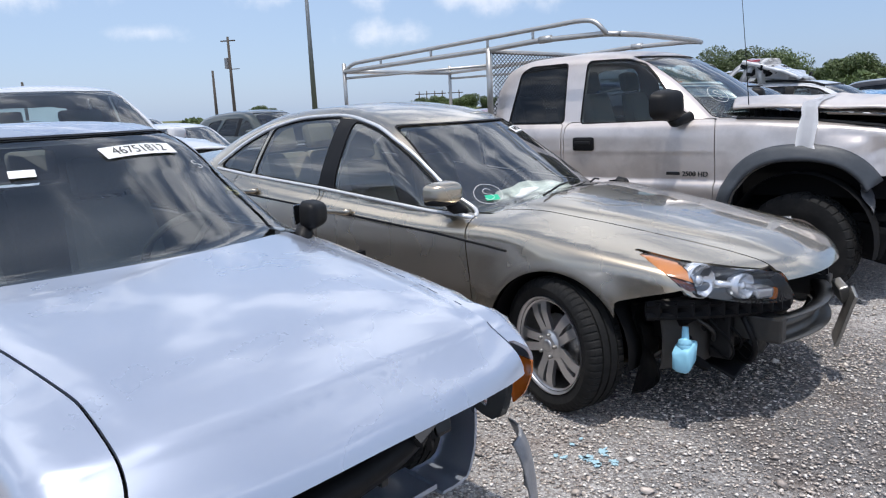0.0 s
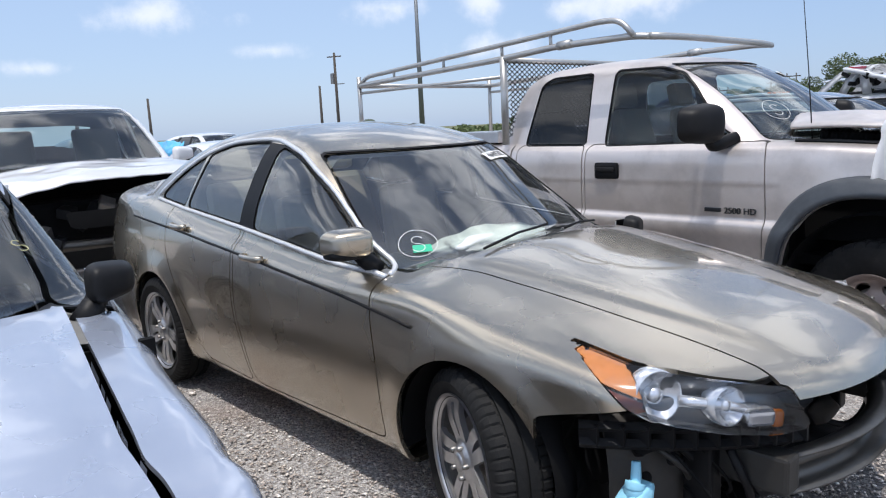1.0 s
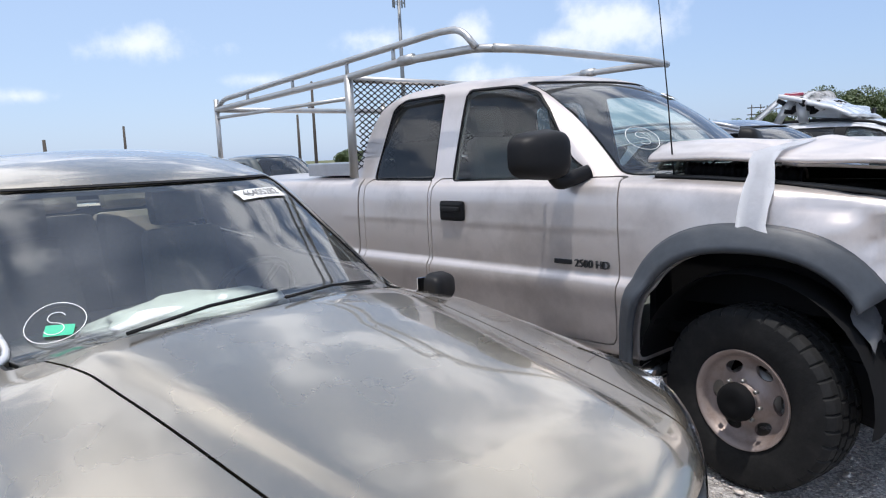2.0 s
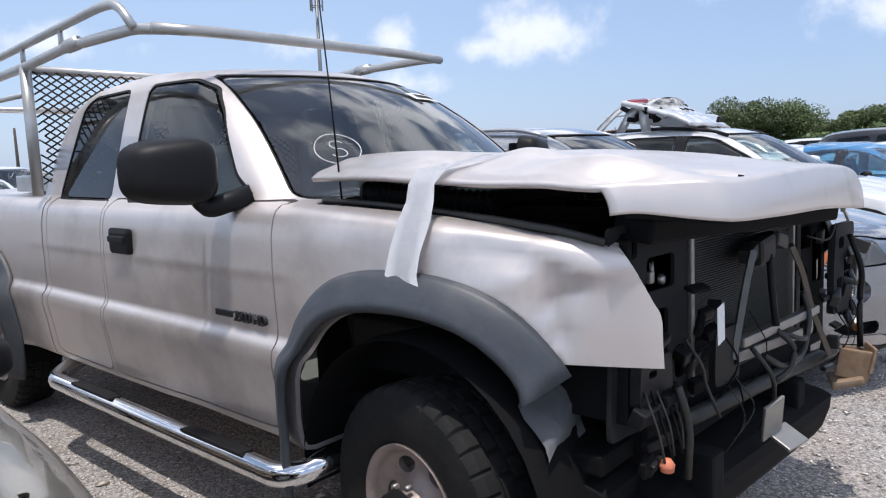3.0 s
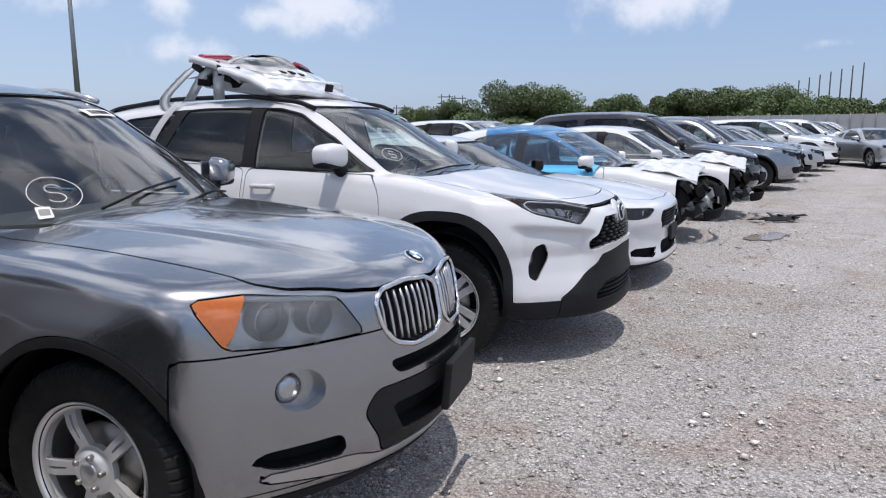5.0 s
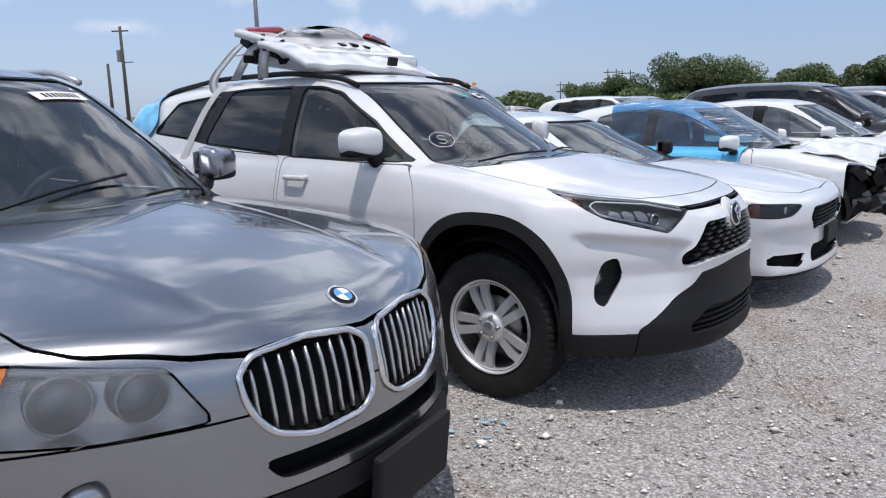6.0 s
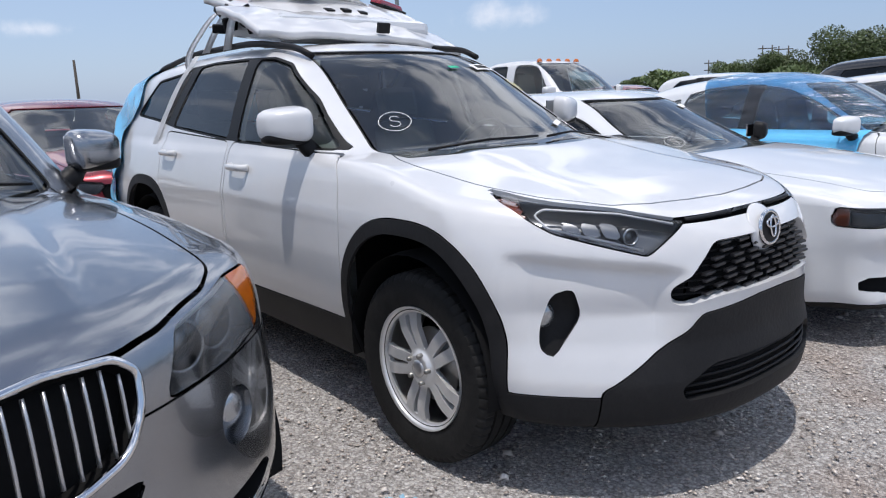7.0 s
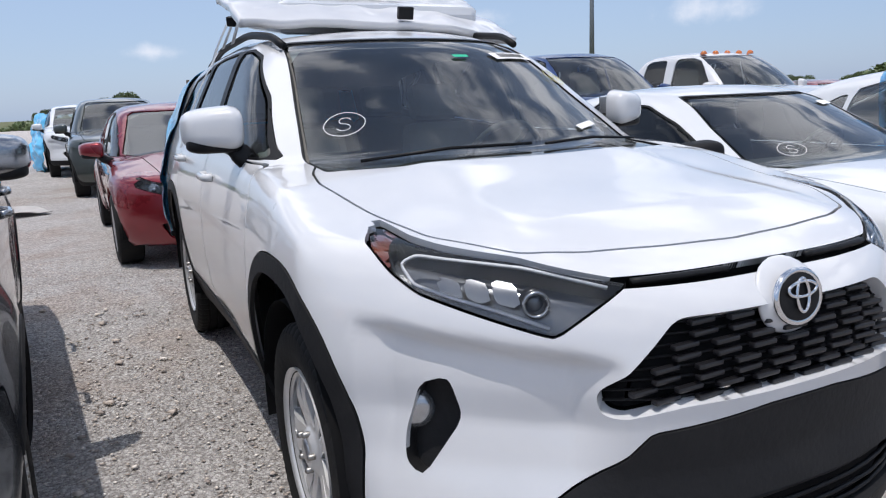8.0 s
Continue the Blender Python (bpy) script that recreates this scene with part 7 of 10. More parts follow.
    for v in bottle.verts:
        q = Vector([math.copysign(abs(c) ** 0.45, c) for c in v.co])
        dent = 1 + 0.12 * noise.noise(v.co * 1.9) + 0.05 * noise.noise(v.co * 5)
        v.co = Vector((0.62 + q.x * 0.045 * dent, -0.80 + q.y * 0.056 * dent, 0.375 + q.z * (0.062 if q.z < 0 else 0.05) * dent + 0.02 * q.y))
    tube_bm(bottle, bent([(0.62, -0.80, 0.40), (0.62, -0.80, 0.432), (0.618, -0.79, 0.445), (0.612, -0.78, 0.50)], 0.02), [0.044] + [0.032] * 6 + [0.017] * 6 + [0.014], 10)
    part("washer_bottle", bottle, M_BLUEFLUID, car, "dented pale blue plastic washer bottle", smooth=True)
    rg = random.Random(11)
    for k in range(34):
        y = -0.74 + 1.44 * rg.random()
        at = pose(0.58 + 0.26 * rg.random() * (1 - abs(y)), y, 0.30 + 0.26 * rg.random(), rg.random() * 60, rg.random() * 60, rg.random() * 90)
        casting = bmesh.new()
        bmesh.ops.create_icosphere(casting, subdivisions=3, radius=1.0)
        size = (0.02 + 0.05 * rg.random(), 0.02 + 0.06 * rg.random(), 0.012 + 0.04 * rg.random())
        for v in casting.verts:
            q = Vector([math.copysign(abs(c) ** (0.35 + 0.1 * (k % 4)), c) for c in v.co])
            q *= 1 + 0.25 * noise.noise(v.co * 1.7 + Vector((k, 0, 0))) + 0.08 * noise.noise(v.co * 5)
            v.co = at @ Vector((q.x * size[0], q.y * size[1], q.z * size[2]))
        part("casting", casting, (M_BLACK, M_PRIMER, M_MATT, M_DARKSTEEL, M_PRIMER)[k % 5], car, smooth=True)
    for k in range(5):
        y = -0.70 + 0.09 * k
        tube("pipe_run", bent([(0.62, y, 0.53), (0.70, y + 0.05, 0.46 - 0.02 * k), (0.66, y + 0.16, 0.36), (0.60, y + 0.24, 0.33)], 0.06), 0.010 + 0.004 * (k % 3), (M_DARKSTEEL, M_BLACK, M_PRIMER)[k % 3], car, 8)
    for k in range(6):
        y = -0.7 + 0.12 * k
        tube("wire", bent([(0.70, y, 0.52), (0.80, y + 0.04, 0.40), (0.76, y + 0.10, 0.30 + 0.02 * k), (0.66, y + 0.12, 0.36)], 0.06), 0.006, M_MATT, car, 5)
    crumpled_arm = bmesh.new()
    box_bm(crumpled_arm, (1.08, 0.22, 0.36), (0.02, 0.15, 0.30), 0.008, (8, 14, 20))
    box_bm(crumpled_arm, (1.05, 0.26, 0.49), (0.05, 0.10, 0.10), 0.01, (20, -20, 30))
    part("bumper_stay", crumpled_arm, M_METAL, car, "bent grey bumper stay")
    # spent airbag on the dashboard
    bm = bmesh.new()
    bmesh.ops.create_icosphere(bm, subdivisions=4, radius=1.0)
    for v in bm.verts:
        c = v.co
        w = 1 + 0.22 * noise.noise(c * 2.2) + 0.08 * noise.noise(c * 6)
        v.co = Vector((-0.60 + c.x * 0.16 * w, -0.12 + c.y * 0.34 * w, 0.985 + c.z * 0.075 * w))
    part("airbag", bm, M_BAG, car, "limp white airbag hanging over the dashboard", smooth=True)
    st = windscreen_sheet(car, sh, -0.56, 1.015, 0.085, 0.045)
    st.data.materials[0] = M_GREENTAG
    tagged(st, "green inspection sticker")
    return car, sh


def silver_sedan(m):
    p = SEDAN_SILVER
    car, sh = standard_car("sedan", "light silver-blue sedan with a crushed nose and loose wing", "car", p, m, M_SILVERBLUE)
    nose = sh.carve(lambda x, y, z, nx, ny, nz: np.maximum(z - 0.715 + 0.04 * np.abs(y) ** 2, 0.56 - x), 0.0)
    V, N, T = sh.carve(lambda x, y, z, nx, ny, nz: np.maximum(np.maximum(-0.55 - x, 0.3 - y), -(outline(rounded(p["hood"], 1), x, np.abs(y)) - 0.004)), 0.0)
    V = V + np.stack([0 * V[:, 0], 0.022 + 0.015 * V[:, 0], -0.020 - 0.02 * np.clip(V[:, 0] + 0.5, 0, 2)], 1)
    # its front end is crumpled
    fold = np.array([noise.noise(Vector((a * 9, b * 9, c * 5))) for a, b, c in V])
    V = V + N * (0.022 * fold * np.clip((V[:, 0] - 0.45) / 0.25, 0, 1))[:, None]
    V, N, T = cut((V, N, T), V[:, 0] - 0.90 - 0.5 * (V[:, 2] - 0.85) + 0.04 * fold)
    surface("wing", (V, N, T), M_SILVERBLUE, car, 0.012, "loose wing panel sunk below the bonnet")
    # the broken headlight still hangs in the corner of the nose
    lamp = new("headlight")
    lamp.parent = car
    tagged(lamp, "cracked clear headlight hanging in a crushed corner")
    V, N, T = nose
    rip = np.array([noise.noise(Vector((a * 14, b * 14, c * 7))) for a, b, c in V])
    V = V + N * (0.012 * rip)[:, None]
    glass_part = cut((V, N, T), corner_area([(-0.02, 0.73), (0.34, 0.73), (0.30, 0.62), (0.20, 0.50), (0.10, 0.43), (0.03, 0.46)], 1, 0.3)(*V.T, *N.T) + 0.02 * rip)
    surface("lens", glass_part, M_HAZY, lamp, 0.006)
    surface("bezel", glass_part, M_SMOKE, lamp, 0.0, shift=-0.035)
    mark = cut((V, N, T), corner_area([(-0.12, 0.73), (-0.03, 0.73), (0.02, 0.50), (-0.04, 0.55)], 1, 0.3)(*V.T, *N.T) + 0.01 * rip)
    surface("side_marker", mark, M_AMBER, lamp, 0.008, "cracked amber side lamp")
    for y, z, r in ((0.60, 0.62, 0.05), (0.69, 0.60, 0.045)):
        q = Vector((skin_x(sh, 0.5, 0.74) - 0.13 - 0.6 * (y - 0.55), y, z))
        turned("reflector", [(0, -r * 0.6), (r * 0.5, -r * 0.5), (r * 0.85, -r * 0.2), (r, 0.0), (r * 1.06, 0.003)], Matrix.Translation(q) @ pose(0, 0, 0, 0, 90, 32), M_LAMP, lamp, 20)
    finish_car(car, sh, p, M_SILVERBLUE)
    mirror_pair(car, -0.34, 0.72, 1.10, M_BLACK, size=(0.12, 0.16, 0.12), arm=0.01)
    windscreen_sheet(car, sh, 0.30, 1.415, 0.37, 0.075, "46751812")
    chalk_mark(car, sh, 0.54, 1.33, 0.05, ring=False)
    chalk_mark(car, sh, 0.61, 1.21, 0.055, M_YCHALK, ring=False)
    windscreen_sheet(car, sh, -0.20, 1.36, 0.09, 0.045)
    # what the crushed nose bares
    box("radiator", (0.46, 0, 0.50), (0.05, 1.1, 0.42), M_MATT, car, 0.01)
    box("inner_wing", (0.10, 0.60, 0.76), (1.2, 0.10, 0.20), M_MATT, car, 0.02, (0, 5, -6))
    box("radiator_support", (0.52, 0, 0.69), (0.12, 1.25, 0.05), M_BLACK, car, 0.012, (0, 0, 2))
    tube("crash_beam", [(0.68 - 0.25 * (y / 0.75) ** 2, y, 0.47) for y in np.linspace(-0.68, 0.68, 13)], 0.05, M_BLACK, car, 6)
    for k in range(9):
        y = -0.62 + k * 0.155
        box("support_strut", (0.55 + 0.03 * math.sin(k * 2.3), y, 0.52 + 0.04 * math.sin(k)), (0.05, 0.03 + 0.02 * (k % 3), 0.34), M_BLACK if k % 2 else M_LAMPDARK, car, 0.006, (3 * math.sin(k), 4 * math.cos(k), 0))
    rng = random.Random(4)
    for k in range(16):
        y = 0.40 + rng.random() * 0.38
        bm = bmesh.new()
        box_bm(bm, (0, 0, 0), (0.05 + 0.1 * rng.random(), 0.02 + 0.06 * rng.random(), 0.015 + 0.05 * rng.random()), 0.004)
        o = part("broken_piece", bm, (M_BLACK, M_LAMPDARK, M_SMOKE, M_BLACK)[k % 4], car)
        o.matrix_basis = pose(0.66 - 0.45 * (y - 0.40), y, 0.42 + 0.28 * rng.random(), rng.random() * 90, rng.random() * 90, rng.random() * 90)
    crumpled("bumper_piece", car, (0.26, 0.20), Matrix.Translation((0.86, 0.74, 0.33)) @ pose(0, 0, 0, 0, 78, 40), M_LINER, 14.0, 0.02, (20, 18), 0.008, curl=0.03, label="torn dark grey piece of bumper skin")
    return car, sh


def pickup(m):
    p = PICKUP
    car, sh = standard_car("pickup_truck", "pewter pickup truck with a pipe rack and a torn front end", "truck", p, m, M_TRUCK, 0.024)
    # no bonnet on the skin, no nose
    sh.carve(top_area([(1.2, 0.0), (1.2, 0.81), (0.3, 0.84), (-0.50, 0.85), (-0.46, 0.0), (-0.46, -0.1), (1.2, -0.1)], 1.05, 0), 0.0)
    sh.carve(lambda x, y, z, nx, ny, nz: np.maximum(0.72 + (0.09 - 1.3 * np.clip(1.10 - z, 0, 0.1)) * (y > 0) - 0.04 * (z - 0.93) - (0.45 * np.clip(z - 1.06, 0, 1) + 2.2 * np.clip(z - 1.19, 0, 1) ** 1.5) * (y < 0) - x, 0.0 * z - 1), 0.0)
    sh.carve(lambda x, y, z, nx, ny, nz: np.maximum(np.where(y < 0, 0.34, 0.40) - x, z - np.where(y < 0, 0.925, 0.86)), 0.0)
    # the right wing is pushed in and dented
    V, N, T = sh.rest
    right = V[:, 1] < -0.3
    V = V.copy()
    V[:, 1] -= np.where(right, curve_of(p["pinch"])(V[:, 0]), 0.0) * np.clip((-V[:, 1] - 0.3) / 0.3, 0, 1)
    for dx, dy, dz, r, depth in p["dents"]:
        fall = depth * np.exp(-(((V[:, 0] - dx) ** 2 + 0.5 * (V[:, 1] - dy) ** 2 + (V[:, 2] - dz) ** 2) / r ** 2)) * right
        V = V - N * fall[:, None]
    # folds along short lines, sharp at their bottom
    for x0, z0, x1, z1, r, depth in ((0.18, 1.24, 0.36, 1.215, 0.035, 0.022), (0.36, 1.215, 0.52, 1.14, 0.035, 0.028), (0.42, 1.14, 0.47, 0.99, 0.030, 0.034), (0.48, 1.16, 0.62, 1.19, 0.030, -0.018), (0.30, 1.15, 0.42, 1.14, 0.04, -0.016)):
        e = np.array([x1 - x0, z1 - z0])
        t_ = np.clip(((V[:, 0] - x0) * e[0] + (V[:, 2] - z0) * e[1]) / (e @ e), 0, 1)
        d_ = np.hypot(V[:, 0] - x0 - e[0] * t_, V[:, 2] - z0 - e[1] * t_)
        V = V - N * (depth * np.exp(-d_ / r) * right)[:, None]
    face = np.cross(V[T[:, 1]] - V[T[:, 0]], V[T[:, 2]] - V[T[:, 0]])
    M = np.zeros_like(V)
    for k in range(3):
        np.add.at(M, T[:, k], face)
    M /= np.maximum(np.linalg.norm(M, axis=1), 1e-12)[:, None]
    M *= np.sign((M * N).sum(1))[:, None]
    near = np.clip((V[:, 0] + 0.5) / 0.2, 0, 1) * right
    sh.rest = (V, N * (1 - near[:, None]) + M * near[:, None], T)
    # dark inner face of the wings: a near-black copy that carries the bay's shade
    V, N, T = sh.rest
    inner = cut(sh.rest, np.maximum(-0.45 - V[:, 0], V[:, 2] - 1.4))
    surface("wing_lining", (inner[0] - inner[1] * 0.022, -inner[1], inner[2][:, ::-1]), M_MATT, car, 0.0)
    for xs in (-2.685,):
        sh.carve(lambda x, y, z, nx, ny, nz: np.abs(x - xs) - 0.012 + np.maximum(0, z - 1.36), 0.0)
    flange = bmesh.new()
    tube_bm(flange, [on_skin(sh, Vector(q), 0.004) for q in ((-0.50, -0.80, 1.35), (-0.25, -0.80, 1.345), (0.0, -0.80, 1.33), (0.25, -0.795, 1.305), (0.45, -0.785, 1.275), (0.58, -0.77, 1.25))], 0.012, 6)
    part("wing_flange", flange, M_DARKSTEEL, car, "bare pinched edge of the wing", smooth=True)
    finish_car(car, sh, p, M_TRUCK, hood=False)
    mirror_pair(car, -0.93, 0.90, 1.47, M_BLACK, size=(0.17, 0.31, 0.23), arm=0.08, stalk=(0.10, 0.02))
    # flared arch trims
    for ax, ar in ((0.0, 0.50), (-3.65, 0.47)):
        for sgn in (-1, 1):
            V = []
            na, nb = 40, 9
            for i in range(na):
                w0 = 0.205 if ax == 0 else -0.09
                w = math.pi * (w0 + (1.07 - w0) * i / (na - 1))
                for j in range(nb):
                    t = j / (nb - 1)
                    r = ar + 0.004 + 0.095 * t
                    out = 0.055 * (1 - t) ** 0.6 * (1 if t > 0.02 else 0.6) + 0.004
                    r *= (abs(math.cos(w)) ** 2.5 + max(0.0, math.sin(w)) ** 2.5) ** (-1 / 2.5) if math.sin(w) > 0 else 1.0
                    x, z = ax + r * math.cos(w), 0.44 + r * math.sin(w) / (1.0 if math.sin(w) < 0 else 0.84)
                    V.append((x, z, out))
            V = np.array(V)
            ys = np.linspace(0.5, 1.15, 200)
            yy = []
            for x, z, _ in V:
                v = sh.field(np.full(200, min(x, 0.58)), sgn * ys, np.full(200, max(z, 0.56)))
                yy.append(ys[int(np.argmax(v > 0))])
            pts = np.stack([V[:, 0], sgn * (np.array(yy) + V[:, 2]), V[:, 1]], 1)
            i = np.arange(na * nb).reshape(na, nb)
            F = np.stack([i[:-1, :-1].ravel(), i[1:, :-1].ravel(), i[1:, 1:].ravel(), i[:-1, 1:].ravel()], 1)
            ob = mesh_of("arch_flare", pts, F, M_FLARE, car, label="faded black arch flare")
            ob.data.shade_smooth()
            md = ob.modifiers.new("thick", "SOLIDIFY"); md.thickness, md.offset = 0.012, 0
    # buckled bonnet, lifted off its seat: rows run from the windscreen to the front lip
    edge_x = curve_of([(-0.84, 0.625), (-0.76, 0.72), (-0.62, 0.855), (-0.2, 0.885), (0.3, 0.90), (0.70, 0.88), (0.84, 0.78)])
    edge_z = curve_of([(-0.84, 1.335), (-0.76, 1.325), (-0.62, 1.305), (0.0, 1.275), (0.70, 1.232), (0.84, 1.25)])
    top_z = curve_of([(-0.84, 1.405), (-0.70, 1.41), (-0.5, 1.405), (-0.2, 1.41), (0.3, 1.40), (0.7, 1.36), (0.84, 1.31)])
    back_z = curve_of([(-0.84, 1.44), (-0.72, 1.465), (-0.58, 1.495), (-0.3, 1.47), (0.3, 1.46), (0.7, 1.44), (0.84, 1.41)])
    ns, ny = 90, 111
    S, Y = np.meshgrid(np.linspace(0, 1, ns), np.linspace(-0.835, 0.835, ny), indexing="ij")
    A, B = np.clip(S / 0.86, 0, 1), np.clip((S - 0.86) / 0.14, 0, 1)      # along the top, then down the lip
    back_x = -0.52 - 0.12 * (1 - (Y / 0.84) ** 2)
    lip_x = edge_x(Y) - 0.03
    X = back_x + (lip_x - back_x) * A + 0.03 * np.sin(B * math.pi * 0.5)
    bulge = 0.035 * np.sin(math.pi * A) * (1 - (Y / 0.9) ** 2)
    Z = back_z(Y) + (top_z(Y) - back_z(Y)) * A ** 1.3 + bulge + (edge_z(Y) - top_z(Y)) * B ** 1.15
    # side flange, creases, dents
    Z = Z - np.where(Y < 0, 0.012, 0.05) * np.clip((np.abs(Y) - 0.785) / 0.05, 0, 1) ** 1.5
    Z = Z + 0.014 * np.clip((0.56 - np.abs(Y)) / 0.05, 0, 1) * np.clip((0.80 - S) * 5, 0, 1)
    Z = Z + 0.035 * np.exp(-((Y + 0.66) / 0.07) ** 2) * np.exp(-((S - 0.70) / 0.10) ** 2) - 0.022 * np.exp(-(((Y + 0.76) / 0.05) ** 2 + ((S - 0.80) / 0.05) ** 2))
    Z = Z - 0.030 * np.exp(-(((Y + 0.42) / 0.05) ** 2 + ((S - 0.80) / 0.028) ** 2)) - 0.02 * np.exp(-(((Y + 0.30) / 0.16) ** 2 + ((S - 0.60) / 0.09) ** 2))
    Z = Z - 0.025 * np.exp(-(((Y + 0.62) / 0.12) ** 2 + ((S - 0.34) / 0.07) ** 2)) + 0.018 * np.exp(-(((Y + 0.5) / 0.2) ** 2 + ((S - 0.46) / 0.05) ** 2))
    wob = np.array([noise.noise(Vector((a * 2.4, b * 2.4, 0.3))) for a, b in zip(X.ravel(), Y.ravel())]).reshape(X.shape)
    Z = Z + 0.010 * wob * (0.3 + A)
    V = np.stack([X, Y, Z], -1).reshape(-1, 3)
    i = np.arange(ns * ny).reshape(ns, ny)
    F = np.stack([i[:-1, :-1].ravel(), i[1:, :-1].ravel(), i[1:, 1:].ravel(), i[:-1, 1:].ravel()], 1)
    hood = mesh_of("bonnet", V, F, M_TRUCK, car, label="buckled bonnet lifted off its seat")
    hood.data.shade_smooth()
    md = hood.modifiers.new("thick", "SOLIDIFY"); md.thickness, md.offset = 0.016, -1
    mesh_of("bonnet_lining", V[(i[2:-2, 2:-2]).ravel()] - np.array([0.012, 0, 0.026]), np.stack([j.ravel() for j in (lambda q: (q[:-1, :-1], q[:-1, 1:], q[1:, 1:], q[1:, :-1]))(np.arange((ns - 4) * (ny - 4)).reshape(ns - 4, ny - 4))], 1), M_MATT, car)
    # two small tears
    for y, s_, turn, ln in ((-0.425, 0.79, 35, 0.035), (-0.40, 0.835, 20, 0.028)):
        q = V[i[int(s_ * (ns - 1)), int((y + 0.835) / 1.67 * (ny - 1))]]
        box("tear", (q[0], q[1], q[2] + 0.002), (0.016, ln * 1.3, 0.008), M_MATT, car, 0.002, (0, 10, turn))

    # front structure; it is pushed askew, further out on the car's left
    def fx(y, off=0.0):
        return 0.70 + 0.08 * y + off

    SKEW = -4.6
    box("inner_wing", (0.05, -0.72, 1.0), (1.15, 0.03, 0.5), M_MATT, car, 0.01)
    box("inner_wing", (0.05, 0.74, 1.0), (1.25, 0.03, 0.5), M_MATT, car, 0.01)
    # plain near-black boxes fill the bay, its shade put into their colour
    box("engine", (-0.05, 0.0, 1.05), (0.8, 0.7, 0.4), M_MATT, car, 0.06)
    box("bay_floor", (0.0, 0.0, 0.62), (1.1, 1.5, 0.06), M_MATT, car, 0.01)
    box("air_box", (0.1, -0.5, 1.18), (0.5, 0.3, 0.16), M_BLACK, car, 0.04, (0, 4, 6))
    hose = bmesh.new()
    tube_bm(hose, [(-0.40 + 0.012 * k, -0.70 + 0.004 * k, 1.37 - 0.0012 * k) for k in range(40)], [0.045 if k % 2 else 0.036 for k in range(40)], 12)
    part("air_hose", hose, M_BLACK, car, "ribbed black air hose")

    def holed(name, y0, y1, z0, z1, holes, off, mat, thick=0.012, corner=0.8, warp=0.006):
        """A stamped upright plate across the front with holes through it."""
        n = 60
        Yg, Zg = np.meshgrid(np.linspace(y0 - 0.01, y1 + 0.01, n), np.linspace(z0 - 0.01, z1 + 0.01, n), indexing="ij")
        wv = np.array([noise.noise(Vector((a * 6, b * 6, y0 * 5))) for a, b in zip(Yg.ravel(), Zg.ravel())])
        P = np.stack([fx(Yg.ravel(), off) + warp * wv, Yg.ravel(), Zg.ravel()], 1)
        Nn = np.tile([1.0, 0, 0], (len(P), 1))
        q = np.arange(n * n).reshape(n, n)
        T_ = np.concatenate([np.stack([q[:-1, :-1].ravel(), q[1:, :-1].ravel(), q[1:, 1:].ravel()], 1), np.stack([q[:-1, :-1].ravel(), q[1:, 1:].ravel(), q[:-1, 1:].ravel()], 1)])
        s_ = outline(rounded([(y0, z0), (y1, z0), (y1, z1), (y0, z1)], corner), P[:, 1], P[:, 2])
        for a0, a1, b0, b1 in holes:
            s_ = np.maximum(s_, -outline(rounded([(a0, b0), (a1, b0), (a1, b1), (a0, b1)], 0.7), P[:, 1], P[:, 2]))
        return surface(name, cut((P, Nn, T_), s_), mat, car, thick)

    holed("support_panel", -0.765, -0.335, 0.70, 1.285, [(-0.585, -0.42, 1.085, 1.185), (-0.735, -0.625, 1.05, 1.135), (-0.72, -0.63, 1.19, 1.265), (-0.70, -0.60, 0.935, 1.005), (-0.575, -0.44, 1.225, 1.27), (-0.56, -0.46, 0.80, 1.03), (-0.73, -0.66, 0.76, 0.85), (-0.42, -0.36, 0.80, 0.9)], -0.05, M_PANEL)
    holed("support_panel", 0.50, 0.86, 0.66, 1.22, [(0.56, 0.70, 1.07, 1.16), (0.58, 0.66, 0.84, 1.0), (0.72, 0.82, 0.92, 1.12), (0.60, 0.78, 0.70, 0.78)], -0.06, M_MATT)
    holed("lower_plate", -0.31, -0.15, 0.755, 0.93, [(-0.19, -0.165, 0.80, 0.83), (-0.19, -0.165, 0.87, 0.90)], 0.02, M_BLACK, 0.02)
    holed("corner_plate", -0.74, -0.57, 0.80, 0.93, [(-0.70, -0.66, 0.88, 0.90)], 0.02, M_BLACK, 0.03)
    holed("lamp_carrier", 0.70, 0.92, 0.80, 1.16, [(0.74, 0.80, 1.06, 1.11), (0.80, 0.88, 0.92, 1.02), (0.73, 0.78, 0.86, 0.95)], 0.03, M_PANEL, 0.025)
    # radiator with fins
    rad = new("radiator")
    rad.parent = car
    tagged(rad, "grey finned radiator with bent brackets")
    yc, wd = 0.09, 0.80
    box("radiator_core", (fx(yc) - 0.085, yc, 0.98), (0.03, wd, 0.52), M_MATT, rad, 0.005, (0, 0, SKEW))
    bm = bmesh.new()
    for k in range(62):
        box_bm(bm, (fx(yc) - 0.064, yc, 0.735 + k * 0.0081), (0.014, wd - 0.02, 0.0028), 0, (0, 0, SKEW))
    tagged(part("finning", bm, M_FIN, rad), kind="stuff")
    for y, mt, w in ((-0.325, M_METAL, 0.022), (0.475, M_METAL, 0.016), (0.52, M_BLACK, 0.05)):
        box("radiator_tank", (fx(y) - 0.055, y, 0.985), (0.03, w, 0.53), mt, rad, 0.005, (1.5, 0, 0))
